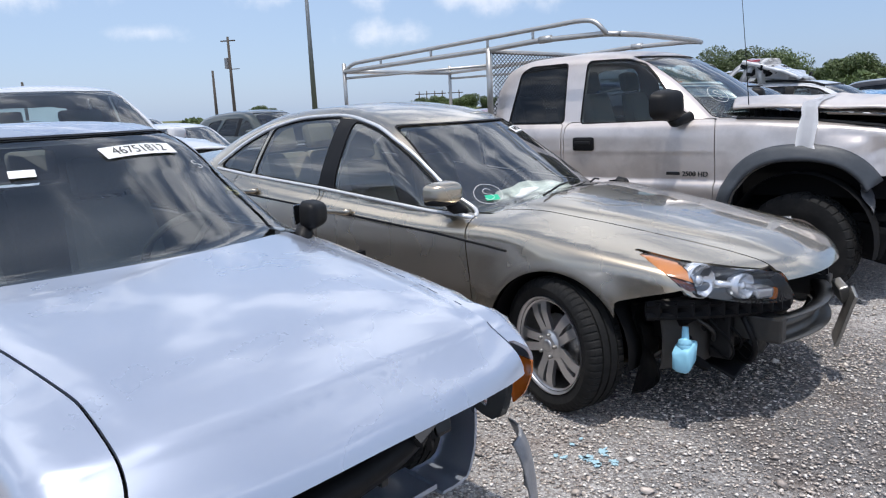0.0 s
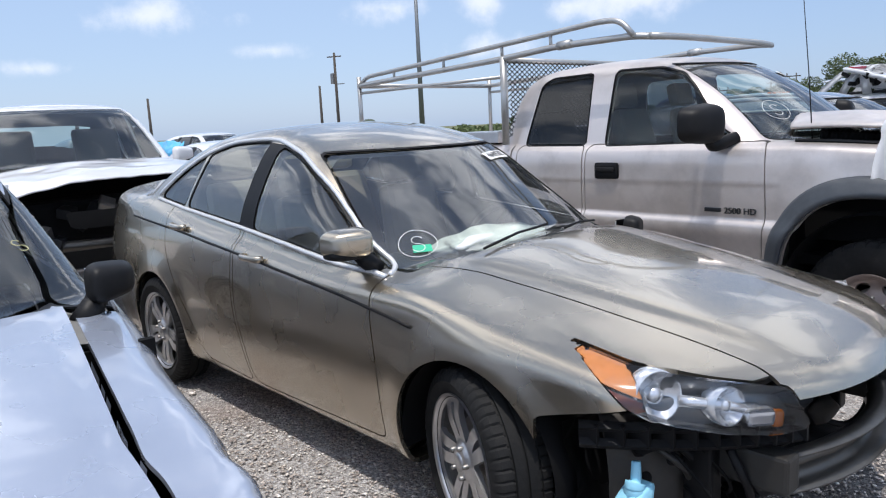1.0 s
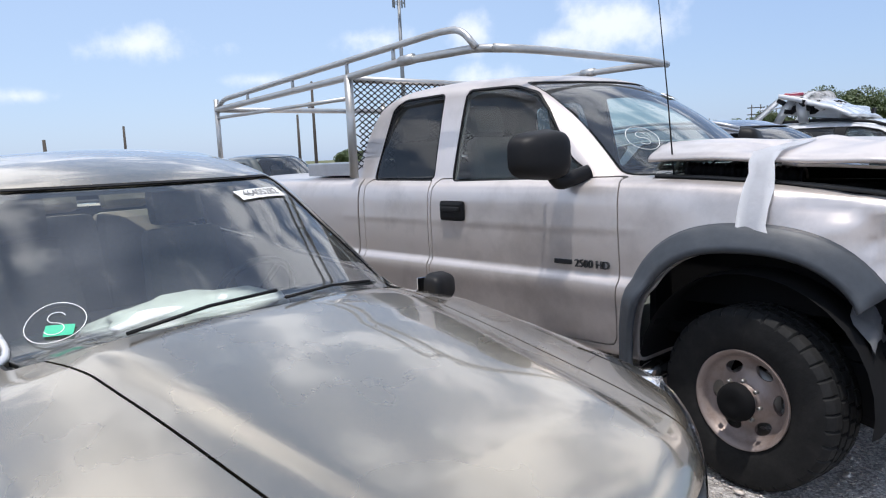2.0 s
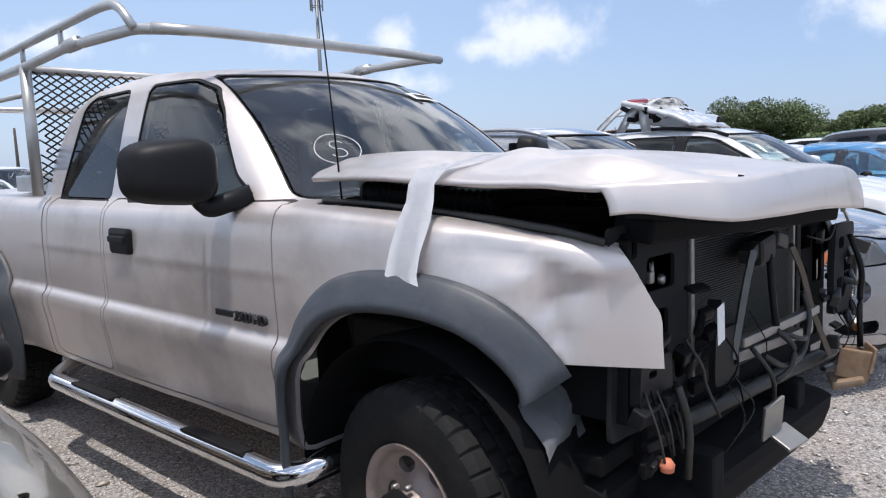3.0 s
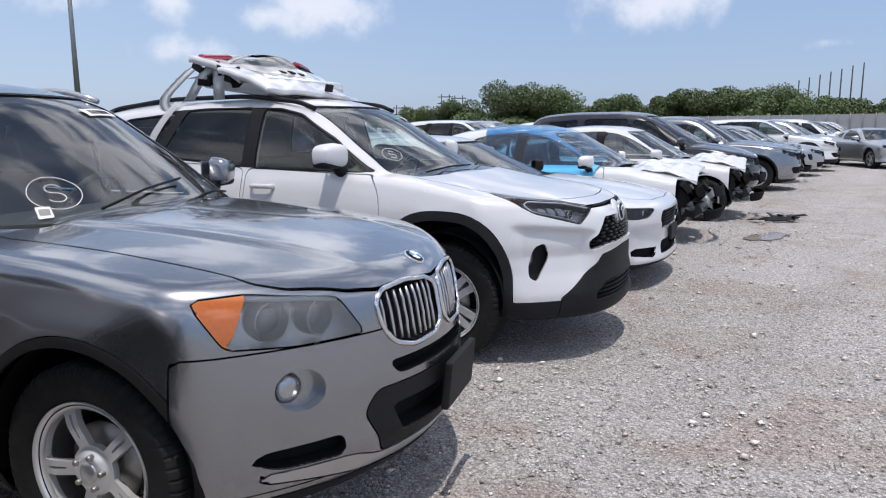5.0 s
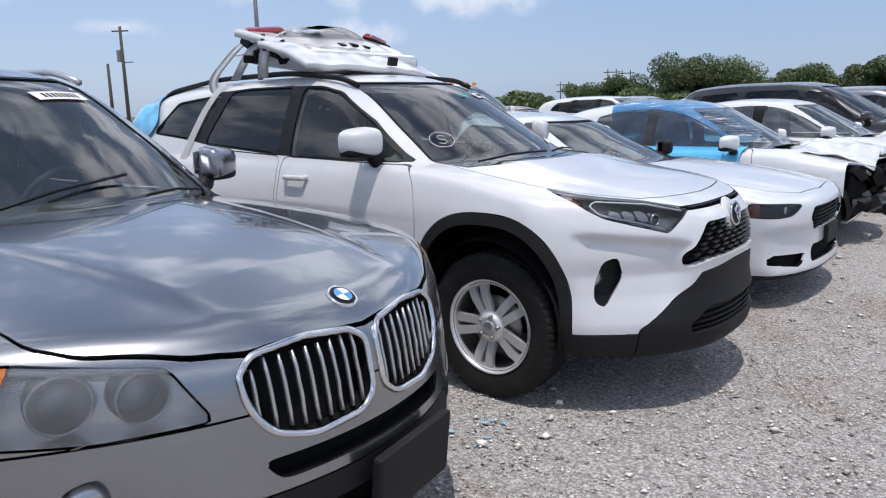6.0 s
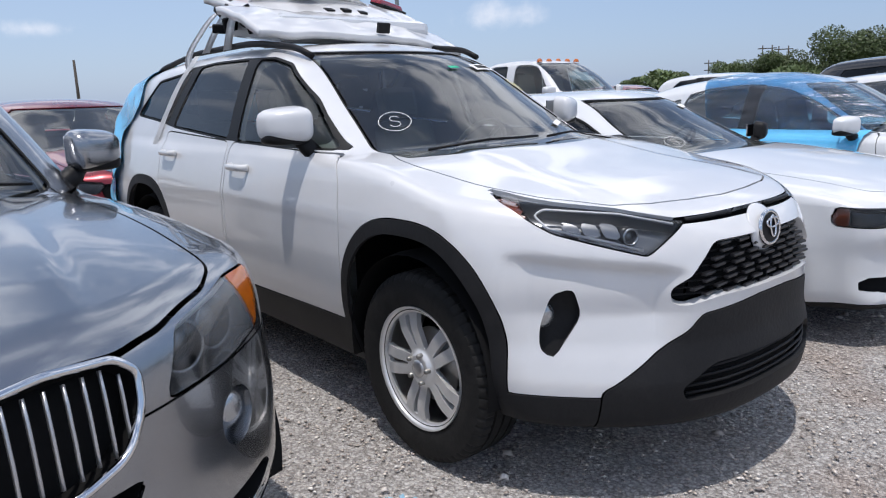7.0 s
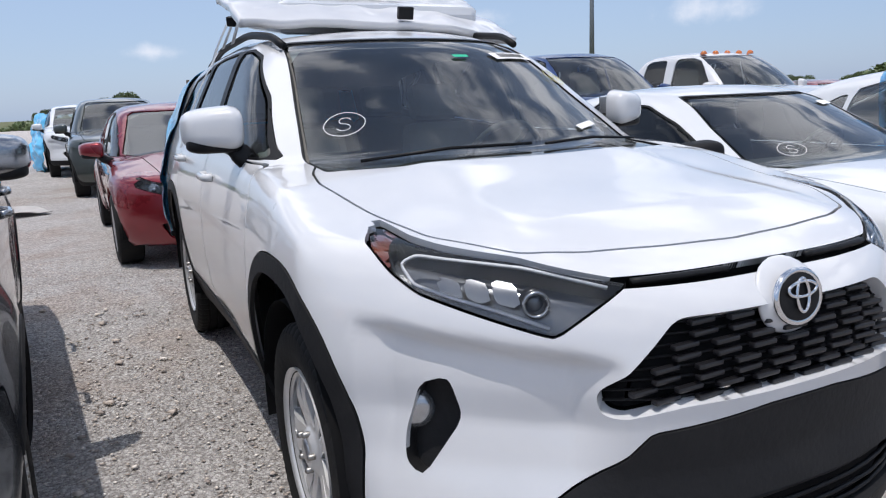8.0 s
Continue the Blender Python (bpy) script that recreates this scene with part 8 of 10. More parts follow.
    # braces and bent pipes
    for pts, r, mt, w in (([(0.03, -0.075, 1.15), (0.025, -0.115, 1.05), (0.02, -0.19, 0.82)], 0.014, M_BEAM, 1.5), ([(0.02, 0.27, 1.13), (0.025, 0.36, 1.03), (0.03, 0.445, 0.88), (0.05, 0.60, 0.665)], 0.013, M_BEAM, 1.5)):
        bm = bmesh.new()
        tube_bm(bm, bent([(fx(y, x), y, z) for x, y, z in pts], 0.06), r, 4)
        part("brace", bm, mt, car, "flat steel brace")
    box("lower_rail", (fx(0.17, 0.03), 0.17, 0.865), (0.03, 0.66, 0.032), M_METAL, car, 0.006, (-0.5, 0, SKEW))
    box("lower_rail", (fx(0.13, 0.0), 0.13, 0.80), (0.04, 0.56, 0.036), M_METAL, car, 0.006, (-3, 0, SKEW))
    box("upper_tie_bar", (fx(0.05, -0.04), 0.05, 1.245), (0.12, 1.46, 0.07), M_MATT, car, 0.012, (-2.4, 6, SKEW))
    box("bonnet_latch", (fx(0.05, 0.0), 0.06, 1.14), (0.06, 0.16, 0.09), M_BLACK, car, 0.02, (5, 0, 0))
    box("latch_arm", (fx(0.2, 0.0), 0.19, 1.155), (0.05, 0.12, 0.05), M_DARKSTEEL, car, 0.012, (-14, 0, 0))
    box("latch_arm", (fx(-0.02, 0.0), -0.03, 1.14), (0.05, 0.09, 0.05), M_DARKSTEEL, car, 0.012, (18, 0, 0))
    for pts, r, mt in (([(0.02, 0.08, 1.12), (0.03, 0.08, 1.0), (0.05, 0.07, 0.88)], 0.012, M_BLACK), ([(0.05, -0.03, 0.80), (0.07, 0.10, 0.73), (0.06, 0.30, 0.735), (0.05, 0.38, 0.86), (0.03, 0.36, 0.95)], 0.011, M_DARKSTEEL),
                       ([(0.04, -0.10, 0.84), (0.10, -0.06, 0.74), (0.09, -0.05, 0.64), (0.06, -0.08, 0.56)], 0.008, M_DARKSTEEL), ([(0.04, 0.10, 0.86), (0.09, 0.14, 0.80), (0.08, 0.12, 0.72), (0.06, 0.05, 0.70)], 0.010, M_DARKSTEEL),
                       ([(0.0, 0.48, 1.14), (0.05, 0.56, 1.11), (0.04, 0.66, 1.17)], 0.004, M_DARKSTEEL), ([(0.05, -0.60, 0.84), (0.06, -0.55, 0.72), (0.04, -0.52, 0.55)], 0.012, M_DARKSTEEL),
                       ([(0.02, -0.50, 0.95), (0.05, -0.45, 0.86), (0.03, -0.40, 0.80), (0.05, -0.34, 0.68)], 0.005, M_DARKSTEEL), ([(0.06, 0.76, 1.12), (0.10, 0.80, 0.98), (0.08, 0.84, 0.84), (0.10, 0.80, 0.66)], 0.012, M_BLACK),
                       ([(0.03, 0.16, 0.84), (0.08, 0.24, 0.80), (0.05, 0.34, 0.79)], 0.009, M_DARKSTEEL)):
        tube("bent_pipe", bent([(fx(y, x), y, z) for x, y, z in pts], 0.06), r, mt, car, 8)
    box("paper_tag", (fx(-0.42, 0.085), -0.42, 0.985), (0.002, 0.062, 0.11), M_PAPER, car, 0.0, (6, 0, 4), "white paper tag")
    # the small bright fittings seen through the panel's hole
    box("relay", (fx(-0.52, -0.09), -0.52, 1.12), (0.05, 0.03, 0.035), M_METAL, car, 0.006)
    tube("bolt_stud", [(fx(-0.50, -0.08), -0.50, 1.10), (fx(-0.50, -0.08), -0.50, 1.165)], 0.007, M_METAL, car, 8)
    turned("bolt_head", [(0.016, 0), (0.016, 0.012), (0.008, 0.016), (0, 0.016)], Matrix.Translation((fx(-0.455, -0.08), -0.455, 1.105)) @ pose(0, 0, 0, 0, 90, 0), M_METAL, car, 10)
    rb = random.Random(21)
    for k in range(34):
        left = k % 2
        y = (0.56 + 0.34 * rb.random()) if left else (-0.74 + 0.46 * rb.random())
        z = (0.60 + 0.55 * rb.random())
        o = box("bracket_plate", (0, 0, 0), (0.015 + 0.03 * rb.random(), 0.025 + 0.07 * rb.random(), 0.012 + 0.05 * rb.random()), (M_BLACK, M_LAMPDARK, M_MATT, M_DARKSTEEL)[k % 4], car, 0.006)
        o.matrix_basis = pose(fx(y, -0.02 + 0.07 * rb.random()), y, z, 25 * rb.random(), 25 * rb.random(), 50 * rb.random() - 25)
    for k in range(8):
        left = k % 3 == 0
        y = (0.62 + 0.26 * rb.random()) if left else (-0.72 + 0.8 * rb.random())
        z = 0.62 + 0.35 * rb.random()
        pts = [(fx(y, 0.03 * rb.random()), y, z + 0.12), (fx(y, 0.05 + 0.05 * rb.random()), y + 0.05 * rb.random(), z), (fx(y, 0.04), y - 0.04 + 0.1 * rb.random(), z - 0.10), (fx(y, 0.0), y + 0.06, z - 0.14)]
        tube("loose_wire", bent(pts, 0.05), 0.0015 + 0.002 * rb.random(), M_DARKSTEEL if k % 4 == 1 else M_MATT, car, 5)
    # the left corner: the bare wing edge, torn grey bracket, lamp plugs
    tube("wing_edge", bent([(0.74, 0.87, 1.27), (0.785, 0.925, 1.16), (0.80, 0.955, 1.02), (0.79, 0.975, 0.88)], 0.1), 0.007, M_TRUCK, car, 6)
    bm = bmesh.new()
    box_bm(bm, (0.80, 0.95, 0.985), (0.012, 0.075, 0.19), 0.004, (0, 0, 22))
    box_bm(bm, (0.83, 0.90, 1.06), (0.07, 0.012, 0.05), 0.004, (0, 20, 10))
    part("wing_bracket", bm, M_DARKSTEEL, car, "bent bare steel bracket")
    for k, (y, z) in enumerate(((0.86, 0.93), (0.90, 0.80), (0.84, 0.76))):
        tube("lamp_plug", [(0.80, y, z + 0.03), (0.82, y + 0.01, z - 0.03)], 0.016, M_LAMPDARK, car, 8)
    box("white_connector", (0.83, 0.90, 0.735), (0.03, 0.05, 0.025), M_PAPER, car, 0.006, (40, 20, 0))
    box("orange_connector", (0.83, 0.865, 0.725), (0.025, 0.025, 0.025), M_AMBER, car, 0.006, (20, 0, 0))
    # under the radiator: cross member, frame horns, tow hooks, undertray
    tube("cross_member", [(fx(y, -0.02), y, 0.66 - 0.05 * y) for y in np.linspace(-0.45, 0.85, 9)], 0.028, M_DARKSTEEL, car, 8)
    box("under_structure", (0.50, 0.1, 0.66), (0.30, 1.3, 0.16), M_MATT, car, 0.02, (2, 0, SKEW))
    shield = bmesh.new()
    box_bm(shield, (0.50, 0.08, 0.44), (0.46, 1.25, 0.20), 0.06, (0, 10, SKEW), taper=(1.1, 1.04))
    box_bm(shield, (0.42, -0.52, 0.40), (0.40, 0.34, 0.22), 0.06, (0, 14, 0))
    part("skid_shield", shield, M_MATT, car, "black plastic shield under the nose")
    for sgn in (-1, 1):
        box("frame_horn", (0.45, sgn * 0.42, 0.52), (0.6, 0.10, 0.16), M_MATT, car, 0.015)
        bm = bmesh.new()
        box_bm(bm, (0.30, sgn * 0.55, 0.48), (0.50, 0.42, 0.26), 0.05, (0, 14, 0))
        part("undertray", bm, M_MATT, car)
    bm = bmesh.new()
    box_bm(bm, (0.90, 0.765, 0.625), (0.014, 0.10, 0.11), 0.006, (0, 10, 30))
    box_bm(bm, (0.86, 0.72, 0.605), (0.12, 0.014, 0.13), 0.006, (6, 10, 24))
    box_bm(bm, (0.85, 0.80, 0.60), (0.11, 0.014, 0.11), 0.006, (-8, 10, 22))
    box_bm(bm, (0.83, 0.73, 0.535), (0.12, 0.10, 0.03), 0.01, (10, -14, 16))
    for v in bm.verts:
        v.co += 0.010 * Vector(noise.noise_vector(v.co * 14))
    part("tow_bracket", bm, M_RUST, car, "bent rusty tow hook bracket")
    box("bracket_slot", (0.905, 0.768, 0.64), (0.010, 0.022, 0.05), M_MATT, car, 0.002, (0, 10, 30))
    bm = bmesh.new()
    box_bm(bm, (0.80, -0.10, 0.62), (0.012, 0.10, 0.13), 0.004, (14, 12, -14))
    box_bm(bm, (0.83, -0.05, 0.55), (0.09, 0.10, 0.012), 0.004, (8, 24, -14))
    part("tow_bracket", bm, M_METAL, car, "bent bare steel plate")
    turned("lamp_plug", [(0.0, 0.0), (0.018, 0.003), (0.021, 0.022), (0.012, 0.036), (0, 0.04)], pose(0.71, -0.685, 0.63), M_ORANGE, car, 14, "orange lamp plug")
    for k in range(5):
        tube("dangling_wire", bent([(0.66, -0.72 + 0.03 * k, 0.86), (0.70, -0.71 + 0.035 * k, 0.74), (0.71 + 0.01 * (k % 2), -0.70 + 0.03 * k, 0.66)], 0.05), 0.004, M_MATT if k % 2 else M_DARKSTEEL, car, 5)
    # torn inner liner behind the front wheel's upper front
    bm = bmesh.new()
    grid = []
    for i in range(10):
        w = 0.05 + i * 0.10
        grid.append([bm.verts.new((0.34 + 0.12 * math.sin(w * 1.5) + 0.026 * math.sin(9 * w + j), -0.90 + 0.06 * j + 0.014 * math.sin(11 * w), 0.92 - 0.27 * w + 0.02 * math.sin(4 * j + 5 * w))) for j in range(5)])
    for a, b in zip(grid, grid[1:]):
        for j in range(4):
            bm.faces.new((a[j], a[j + 1], b[j + 1], b[j]))
    bmesh.ops.solidify(bm, geom=bm.faces[:], thickness=0.006)
    part("torn_liner", bm, M_LINER, car, "crumpled plastic wheel liner", smooth=True)
    # step bars
    for sgn in (-1, 1):
        st = new("step_bar")
        st.parent = car
        tube("step_tube", bent([(-0.42, sgn * 0.82, 0.46), (-0.50, sgn * 1.03, 0.40), (-2.55, sgn * 1.03, 0.40), (-2.62, sgn * 0.82, 0.46)], 0.14, 8), 0.045, M_CHROME, st, 14)
        for x in (-0.95, -2.0):
            box("step_pad", (x, sgn * 1.035, 0.443), (0.42, 0.06, 0.012), M_BLACK, st, 0.004)
    # pipe rack
    rk = new("pipe_rack")
    rk.parent = car
    tagged(rk, "welded galvanised pipe rack over the cab and bed")
    r = 0.024
    for sgn in (-1, 1):
        y = sgn * 0.93
        tube("rack_rail", bent([(-4.72, y, 1.97), (-4.66, y, 1.975), (-2.75, y, 2.04), (-2.2, y, 2.075), (-1.55, y * 0.97, 2.075), (-1.42, y * 0.90, 2.06)], 0.10), r, M_PIPE, rk, 10)
        if sgn < 0:
            tube("rack_upper_rail", bent([(-4.71, y, 1.98), (-4.58, y, 2.05), (-1.80, y, 2.20), (-1.64, y, 2.19), (-1.54, y * 0.985, 2.075)], 0.09), r * 0.85, M_PIPE, rk, 10)
        for x in (-4.15, -3.45, -2.75, -2.25) if sgn < 0 else ():
            tube("rack_strut", [(x, y, 1.97 + (x + 4.7) * 0.036), (x, y, 2.05 + (x + 4.6) * 0.054)], 0.013, M_PIPE, rk, 8)
        for x in (-4.72, -2.74):
            tube("rack_post", [(x, y, 1.36), (x, y, 2.06 if x < -4 else 2.05)], r * (0.9 if x < -4 else 1.25), M_PIPE, rk, 10)
        tube("rack_side_rail", [(-4.70, y, 1.90), (-2.75, y, 1.90)], 0.014, M_PIPE, rk, 8)
        tube("rack_collar", [(-2.18, y, 2.076), (-2.06, y, 2.08)], r * 1.35, M_PIPE, rk, 10)
    tube("rack_cross", bent([(-1.42, -0.90, 2.06), (-1.36, -0.6, 2.06), (-1.36, 0.6, 2.06), (-1.42, 0.90, 2.06)], 0.2), r, M_PIPE, rk, 10)
    tube("rack_cross", [(-4.70, -0.93, 1.97), (-4.70, 0.93, 1.97)], r, M_PIPE, rk, 10)
    tube("rack_cross", [(-2.75, -0.93, 2.03), (-2.75, 0.93, 2.03)], r, M_PIPE, rk, 10)
    # headache screen of expanded metal
    bm = bmesh.new()
    for k in range(46):
        y0 = -0.90 + k * 0.06 - 0.9
        for d in (1, -1):
            a = Vector((-2.73, y0, 1.42)); b = Vector((-2.73, y0 + 0.9, 2.02))
            if d < 0:
                a.y, b.y = b.y, a.y
            pts = [a.lerp(b, t) for t in np.linspace(0, 1, 31)]
            pts = [q for q in pts if abs(q.y) < 0.90]
            if len(pts) > 1:
                tube_bm(bm, [pts[0], pts[-1]], 0.0045, 4)
    tagged(part("screen_mesh", bm, M_BLACK, rk, "black expanded metal screen"), kind="stuff")
    # tool box in the bed, antenna, badge, handle, tape, chalk
    box("bed_box", (-3.3, -0.55, 1.42), (0.6, 0.4, 0.10), M_ALLOY, car, 0.01)
    tube("antenna", [(-0.40, -0.80, 1.28), (-0.44, -0.80, 1.75), (-0.50, -0.80, 2.35)], [0.004, 0.003, 0.002], M_BLACK, car, 6)
    lettering("model_badge", "2500 HD", 0.055, pose(-0.755, -0.968, 0.925, 90, 0, 0), M_LAMPDARK, car, 0.006)
    box("badge_bar", (-0.935, -0.962, 0.928), (0.11, 0.012, 0.026), M_LAMPDARK, car, 0.004)
    for hx in (-1.74,):
        bm = bmesh.new()
        box_bm(bm, (hx, -0.965, 1.165), (0.20, 0.03, 0.115), 0.02)
        h = part("door_handle", bm, M_BLACK, car, "black pull handle")
        box("handle_grip", (hx, -0.985, 1.175), (0.15, 0.02, 0.03), M_CLAD, h, 0.008)
    tape = bmesh.new()

    def bonnet_top(x, y):
        return float(Z.ravel()[int(np.argmin((X.ravel() - x) ** 2 + (Y.ravel() - y) ** 2))])

    line = [(0.10, -0.58, bonnet_top(0.10, -0.58) + 0.012), (0.07, -0.66, bonnet_top(0.07, -0.66) + 0.014), (0.05, -0.75, bonnet_top(0.05, -0.75) + 0.016), (0.035, -0.825, bonnet_top(0.035, -0.82) + 0.024), (0.03, -0.858, 1.405), (0.035, -0.875, 1.36), (0.035, -0.91, 1.30), (0.035, -0.945, 1.22), (0.03, -0.965, 1.15), (0.03, -0.972, 1.115)]
    rows_ = [[tape.verts.new((x + d * (0.6 + 0.035 * k) + 0.006 * math.sin(k * 2 + d * 30), y - 0.006 - 0.004 * math.sin(k * 2.3 + d * 50), z + 0.004 * math.sin(k * 3 + d * 40))) for d in (-0.075, -0.03, 0.03, 0.075)] for k, (x, y, z) in enumerate(line)]
    for a, b in zip(rows_, rows_[1:]):
        for j in range(3):
            tape.faces.new((a[j], a[j + 1], b[j + 1], b[j]))
    bmesh.ops.solidify(tape, geom=tape.faces[:], thickness=0.003)
    part("white_tape", tape, M_TAPE, car, "white tape holding the bonnet", smooth=True)
    chalk_mark(car, sh, -0.51, 1.531, 0.095)
    windscreen_sheet(car, sh, 0.42, 1.80, 0.34, 0.07)
    wiper(car, on_skin(sh, Vector((-0.42, -0.4, 1.36)), 0.02), on_skin(sh, Vector((-0.60, 0.1, 1.42)), 0.02))
    return car, sh


def white_coupe(m):
    p = COUPE_WHITE
    car, sh = standard_car("coupe", "white sports coupe with a black mesh grille", "car", p, m, M_WHITE_B, 0.035)
    for sgn in (-1, 1):
        lamp_unit(car, sh, corner_area([(-0.18, 0.728), (0.10, 0.745), (0.44, 0.752), (0.44, 0.655), (0.15, 0.65), (-0.02, 0.66)], sgn, 0.2),
                  [((0.60, sgn * 0.60, 0.72), 0.03, (1, sgn * 0.3, 0))], "slim headlight with three light bars",
                  amber=lambda x, y, z, nx, ny, nz: 0.34 - (np.abs(y) - x), dark=True, depth=0.05)
        for w_ in (-0.02, 0.07, 0.16):
            bar = sh.region(corner_area([(w_, 0.668), (w_ + 0.03, 0.668), (w_ - 0.01, 0.733), (w_ - 0.04, 0.733)], sgn, 0.2, 0.2))
            surface("light_bar", bar, M_DRL, car, 0.008, shift=-0.014)
        dark_inset(car, sh, front_area([(sgn * 0.50, 0.375), (sgn * 0.85, 0.39), (sgn * 0.88, 0.325), (sgn * 0.60, 0.285)], 0.3, 1), 0.05, M_MATT, "fog_slot")
    dark_inset(car, sh, front_area([(-0.46, 0.70), (0.46, 0.70), (0.52, 0.62), (0.42, 0.53), (-0.42, 0.53), (-0.52, 0.62)], 0.4, 1), 0.07, M_MATT, "grille_recess")
    dark_inset(car, sh, front_area([(-0.40, 0.42), (0.40, 0.42), (0.46, 0.30), (-0.46, 0.30)], 0.4, 1), 0.07, M_MATT, "lower_intake")
    finish_car(car, sh, p, M_WHITE_B)
    mirror_pair(car, -0.85, 0.80, 1.02, M_BLACK, size=(0.13, 0.22, 0.14))
    box("plate_bracket", (skin_x(sh, 0.0, 0.47) + 0.02, 0.0, 0.46), (0.03, 0.34, 0.14), M_CLAD, car, 0.008)
    for k in range(6):
        z = 0.55 + k * 0.026
        half = 0.44 if z < 0.66 else 0.40
        tube("grille_bar", [(skin_x(sh, y, z) - 0.03, y, z) for y in np.linspace(-half, half, 8)], 0.006, M_BLACK, car, 5)
    windscreen_sheet(car, sh, 0.40, 1.235, 0.24, 0.05)
    chalk_mark(car, sh, -0.45, 1.02, 0.07)
    return car, sh


silver_car, silver_skin = silver_sedan(pose(-2.35, 0.79, 0, 0, 0, 8))
gold_car, gold_skin = gold_sedan(pose(-2.527, 3.475, 0, 0, 0, 11.5))
truck, truck_skin = pickup(pose(-2.60, 6.235, 0, 0, 0, 11))
grey_car, grey_skin = grey_suv(pose(-3.237, 8.94, 0, 0, 0, 15))
white_car, white_skin = white_suv(pose(-3.566, 11.417, 0, 0, 0, 10))
coupe_car, coupe_skin = white_coupe(pose(-3.87, 13.75, 0, 0, 0, 10))

# ---- parts tied on the white SUV's roof ----


def roof_load(base):
    """A torn tailgate and bumper lying across the roof, tied down with white straps."""
    load = thing("tailgate", "crumpled white tailgate and bumper with red lamps tied on a roof", "car part", m=base)
    crumpled("tailgate_skin", load, (0.50, 1.32), pose(-2.03, 0.08, 1.96, 1, 22, 4), M_WHITE, 3.0, 0.020, (40, 56), 0.05, curl=0.045, label="dented white tailgate skin")
    crumpled("bumper_skin", load, (0.46, 1.50), pose(-1.70, 0.08, 1.82, -2, 20, 3), M_WHITE, 7.0, 0.034, (36, 76), 0.04, curl=0.04, label="crumpled white bumper skin")
    crumpled("inner_panel", load, (0.7, 1.0), pose(-2.2, 0.05, 1.86, 0, 4, 0), M_WHITE_B, 12.0, 0.05, (30, 36), curl=0.02)
    box("load_core", (-1.98, 0.10, 1.81), (0.66, 1.12, 0.16), M_WHITE_B, load, 0.05, (0, 8, 3))
    for y, turn, z in ((-0.42, -14, 2.005), (0.68, 14, 2.005)):
        bm = bmesh.new()
        box_bm(bm, (-2.14, y, z), (0.10, 0.28, 0.036), 0.016, (4 if y < 0 else -8, 16, turn), taper=(0.6, 0.9))
        part("tail_lamp", bm, M_REDLENS, load, "red tail lamp")
        bm = bmesh.new()
        box_bm(bm, (-2.13, y, z - 0.025), (0.13, 0.26, 0.02), 0.012, (4 if y < 0 else -8, 16, turn))
        part("lamp_base", bm, M_BLACK, load)
    for k in range(9):
        w = k * 0.7
        box("torn_bracket", (-2.25 + 0.05 * k, -0.50 + 0.05 * math.sin(w * 3), 1.86 + 0.06 * math.cos(w * 2)), (0.10, 0.03, 0.05 + 0.03 * (k % 2)), M_BLACK, load, 0.006, (20 * math.sin(w), 30 * math.cos(w), 40 * w))
    for y, z in ((0.02, 1.905), (0.14, 1.91), (0.26, 1.90)):
        box("emblem_slot", (-1.845, y, z), (0.05, 0.06, 0.02), M_BLACK, load, 0.006, (0, 20, 5))
    box("camera_hole", (-1.49, 0.16, 1.775), (0.03, 0.08, 0.06), M_BLACK, load, 0.006, (0, 15, 0))
    for xa, xb in ((-1.95, -2.05), (-2.25, -2.15), (-2.55, -2.3)):
        bm = bmesh.new()
        line = [(xa + 0.35, -0.735, 1.36), (xa + 0.18, -0.665, 1.54), (xa, -0.61, 1.66), (xb, -0.50, 1.92), (xb + 0.05, -0.2, 2.03), (xb + 0.05, 0.2, 2.03), (xb, 0.5, 1.92), (xa, 0.61, 1.66)]
        if xa > -2.5:
            line = line[2:]
        rows = [[bm.verts.new((x + d, y, z + 0.01)) for d in (-0.055, 0.0, 0.055)] for x, y, z in bent(line, 0.12, 3)]
        for a, b in zip(rows, rows[1:]):
            for j in range(2):
                bm.faces.new((a[j], a[j + 1], b[j + 1], b[j]))
        bmesh.ops.solidify(bm, geom=bm.faces[:], thickness=0.004)
        part("tie_strap", bm, M_STRAP, load, "white plastic tie strap", smooth=True)
    # the strap that runs down over the rear flank
    bm = bmesh.new()
    line = [(-2.35, -0.61, 1.66), (-2.46, -0.70, 1.50), (-2.56, -0.80, 1.25), (-2.62, -0.86, 1.08)]
    rows = [[bm.verts.new((x + d, y - 0.012, z)) for d in (-0.04, 0.04)] for x, y, z in bent(line, 0.12, 3)]
    for a, b in zip(rows, rows[1:]):
        bm.faces.new((a[0], a[1], b[1], b[0]))
    bmesh.ops.solidify(bm, geom=bm.faces[:], thickness=0.004)
    part("tie_strap", bm, M_STRAP, load)
    return load


WHITE_BASE = white_car.matrix_basis.copy()
roof_load(WHITE_BASE)
film = thing("plastic_film", "blue plastic film wrapped over the open rear of a white SUV", "plastic film", m=WHITE_BASE)
V, N, T = white_skin.region(lambda x, y, z, nx, ny, nz: np.maximum(x + 3.02 + 0.25 * np.clip(1.62 - z, 0, 1) + 0.06 * np.sin(z * 17), 0.52 - z))
rip = np.array([noise.noise(Vector((a * 4 + c * 3, b * 4, c * 5))) + 0.5 * noise.noise(Vector((a * 11, b * 11, c * 9))) for a, b, c in V])
V = V + N * (0.028 + 0.02 * rip[:, None])
surface("film_sheet", (V, N + 0.5 * np.stack([rip, -rip, rip], 1), T), M_FILM, film, 0.0)

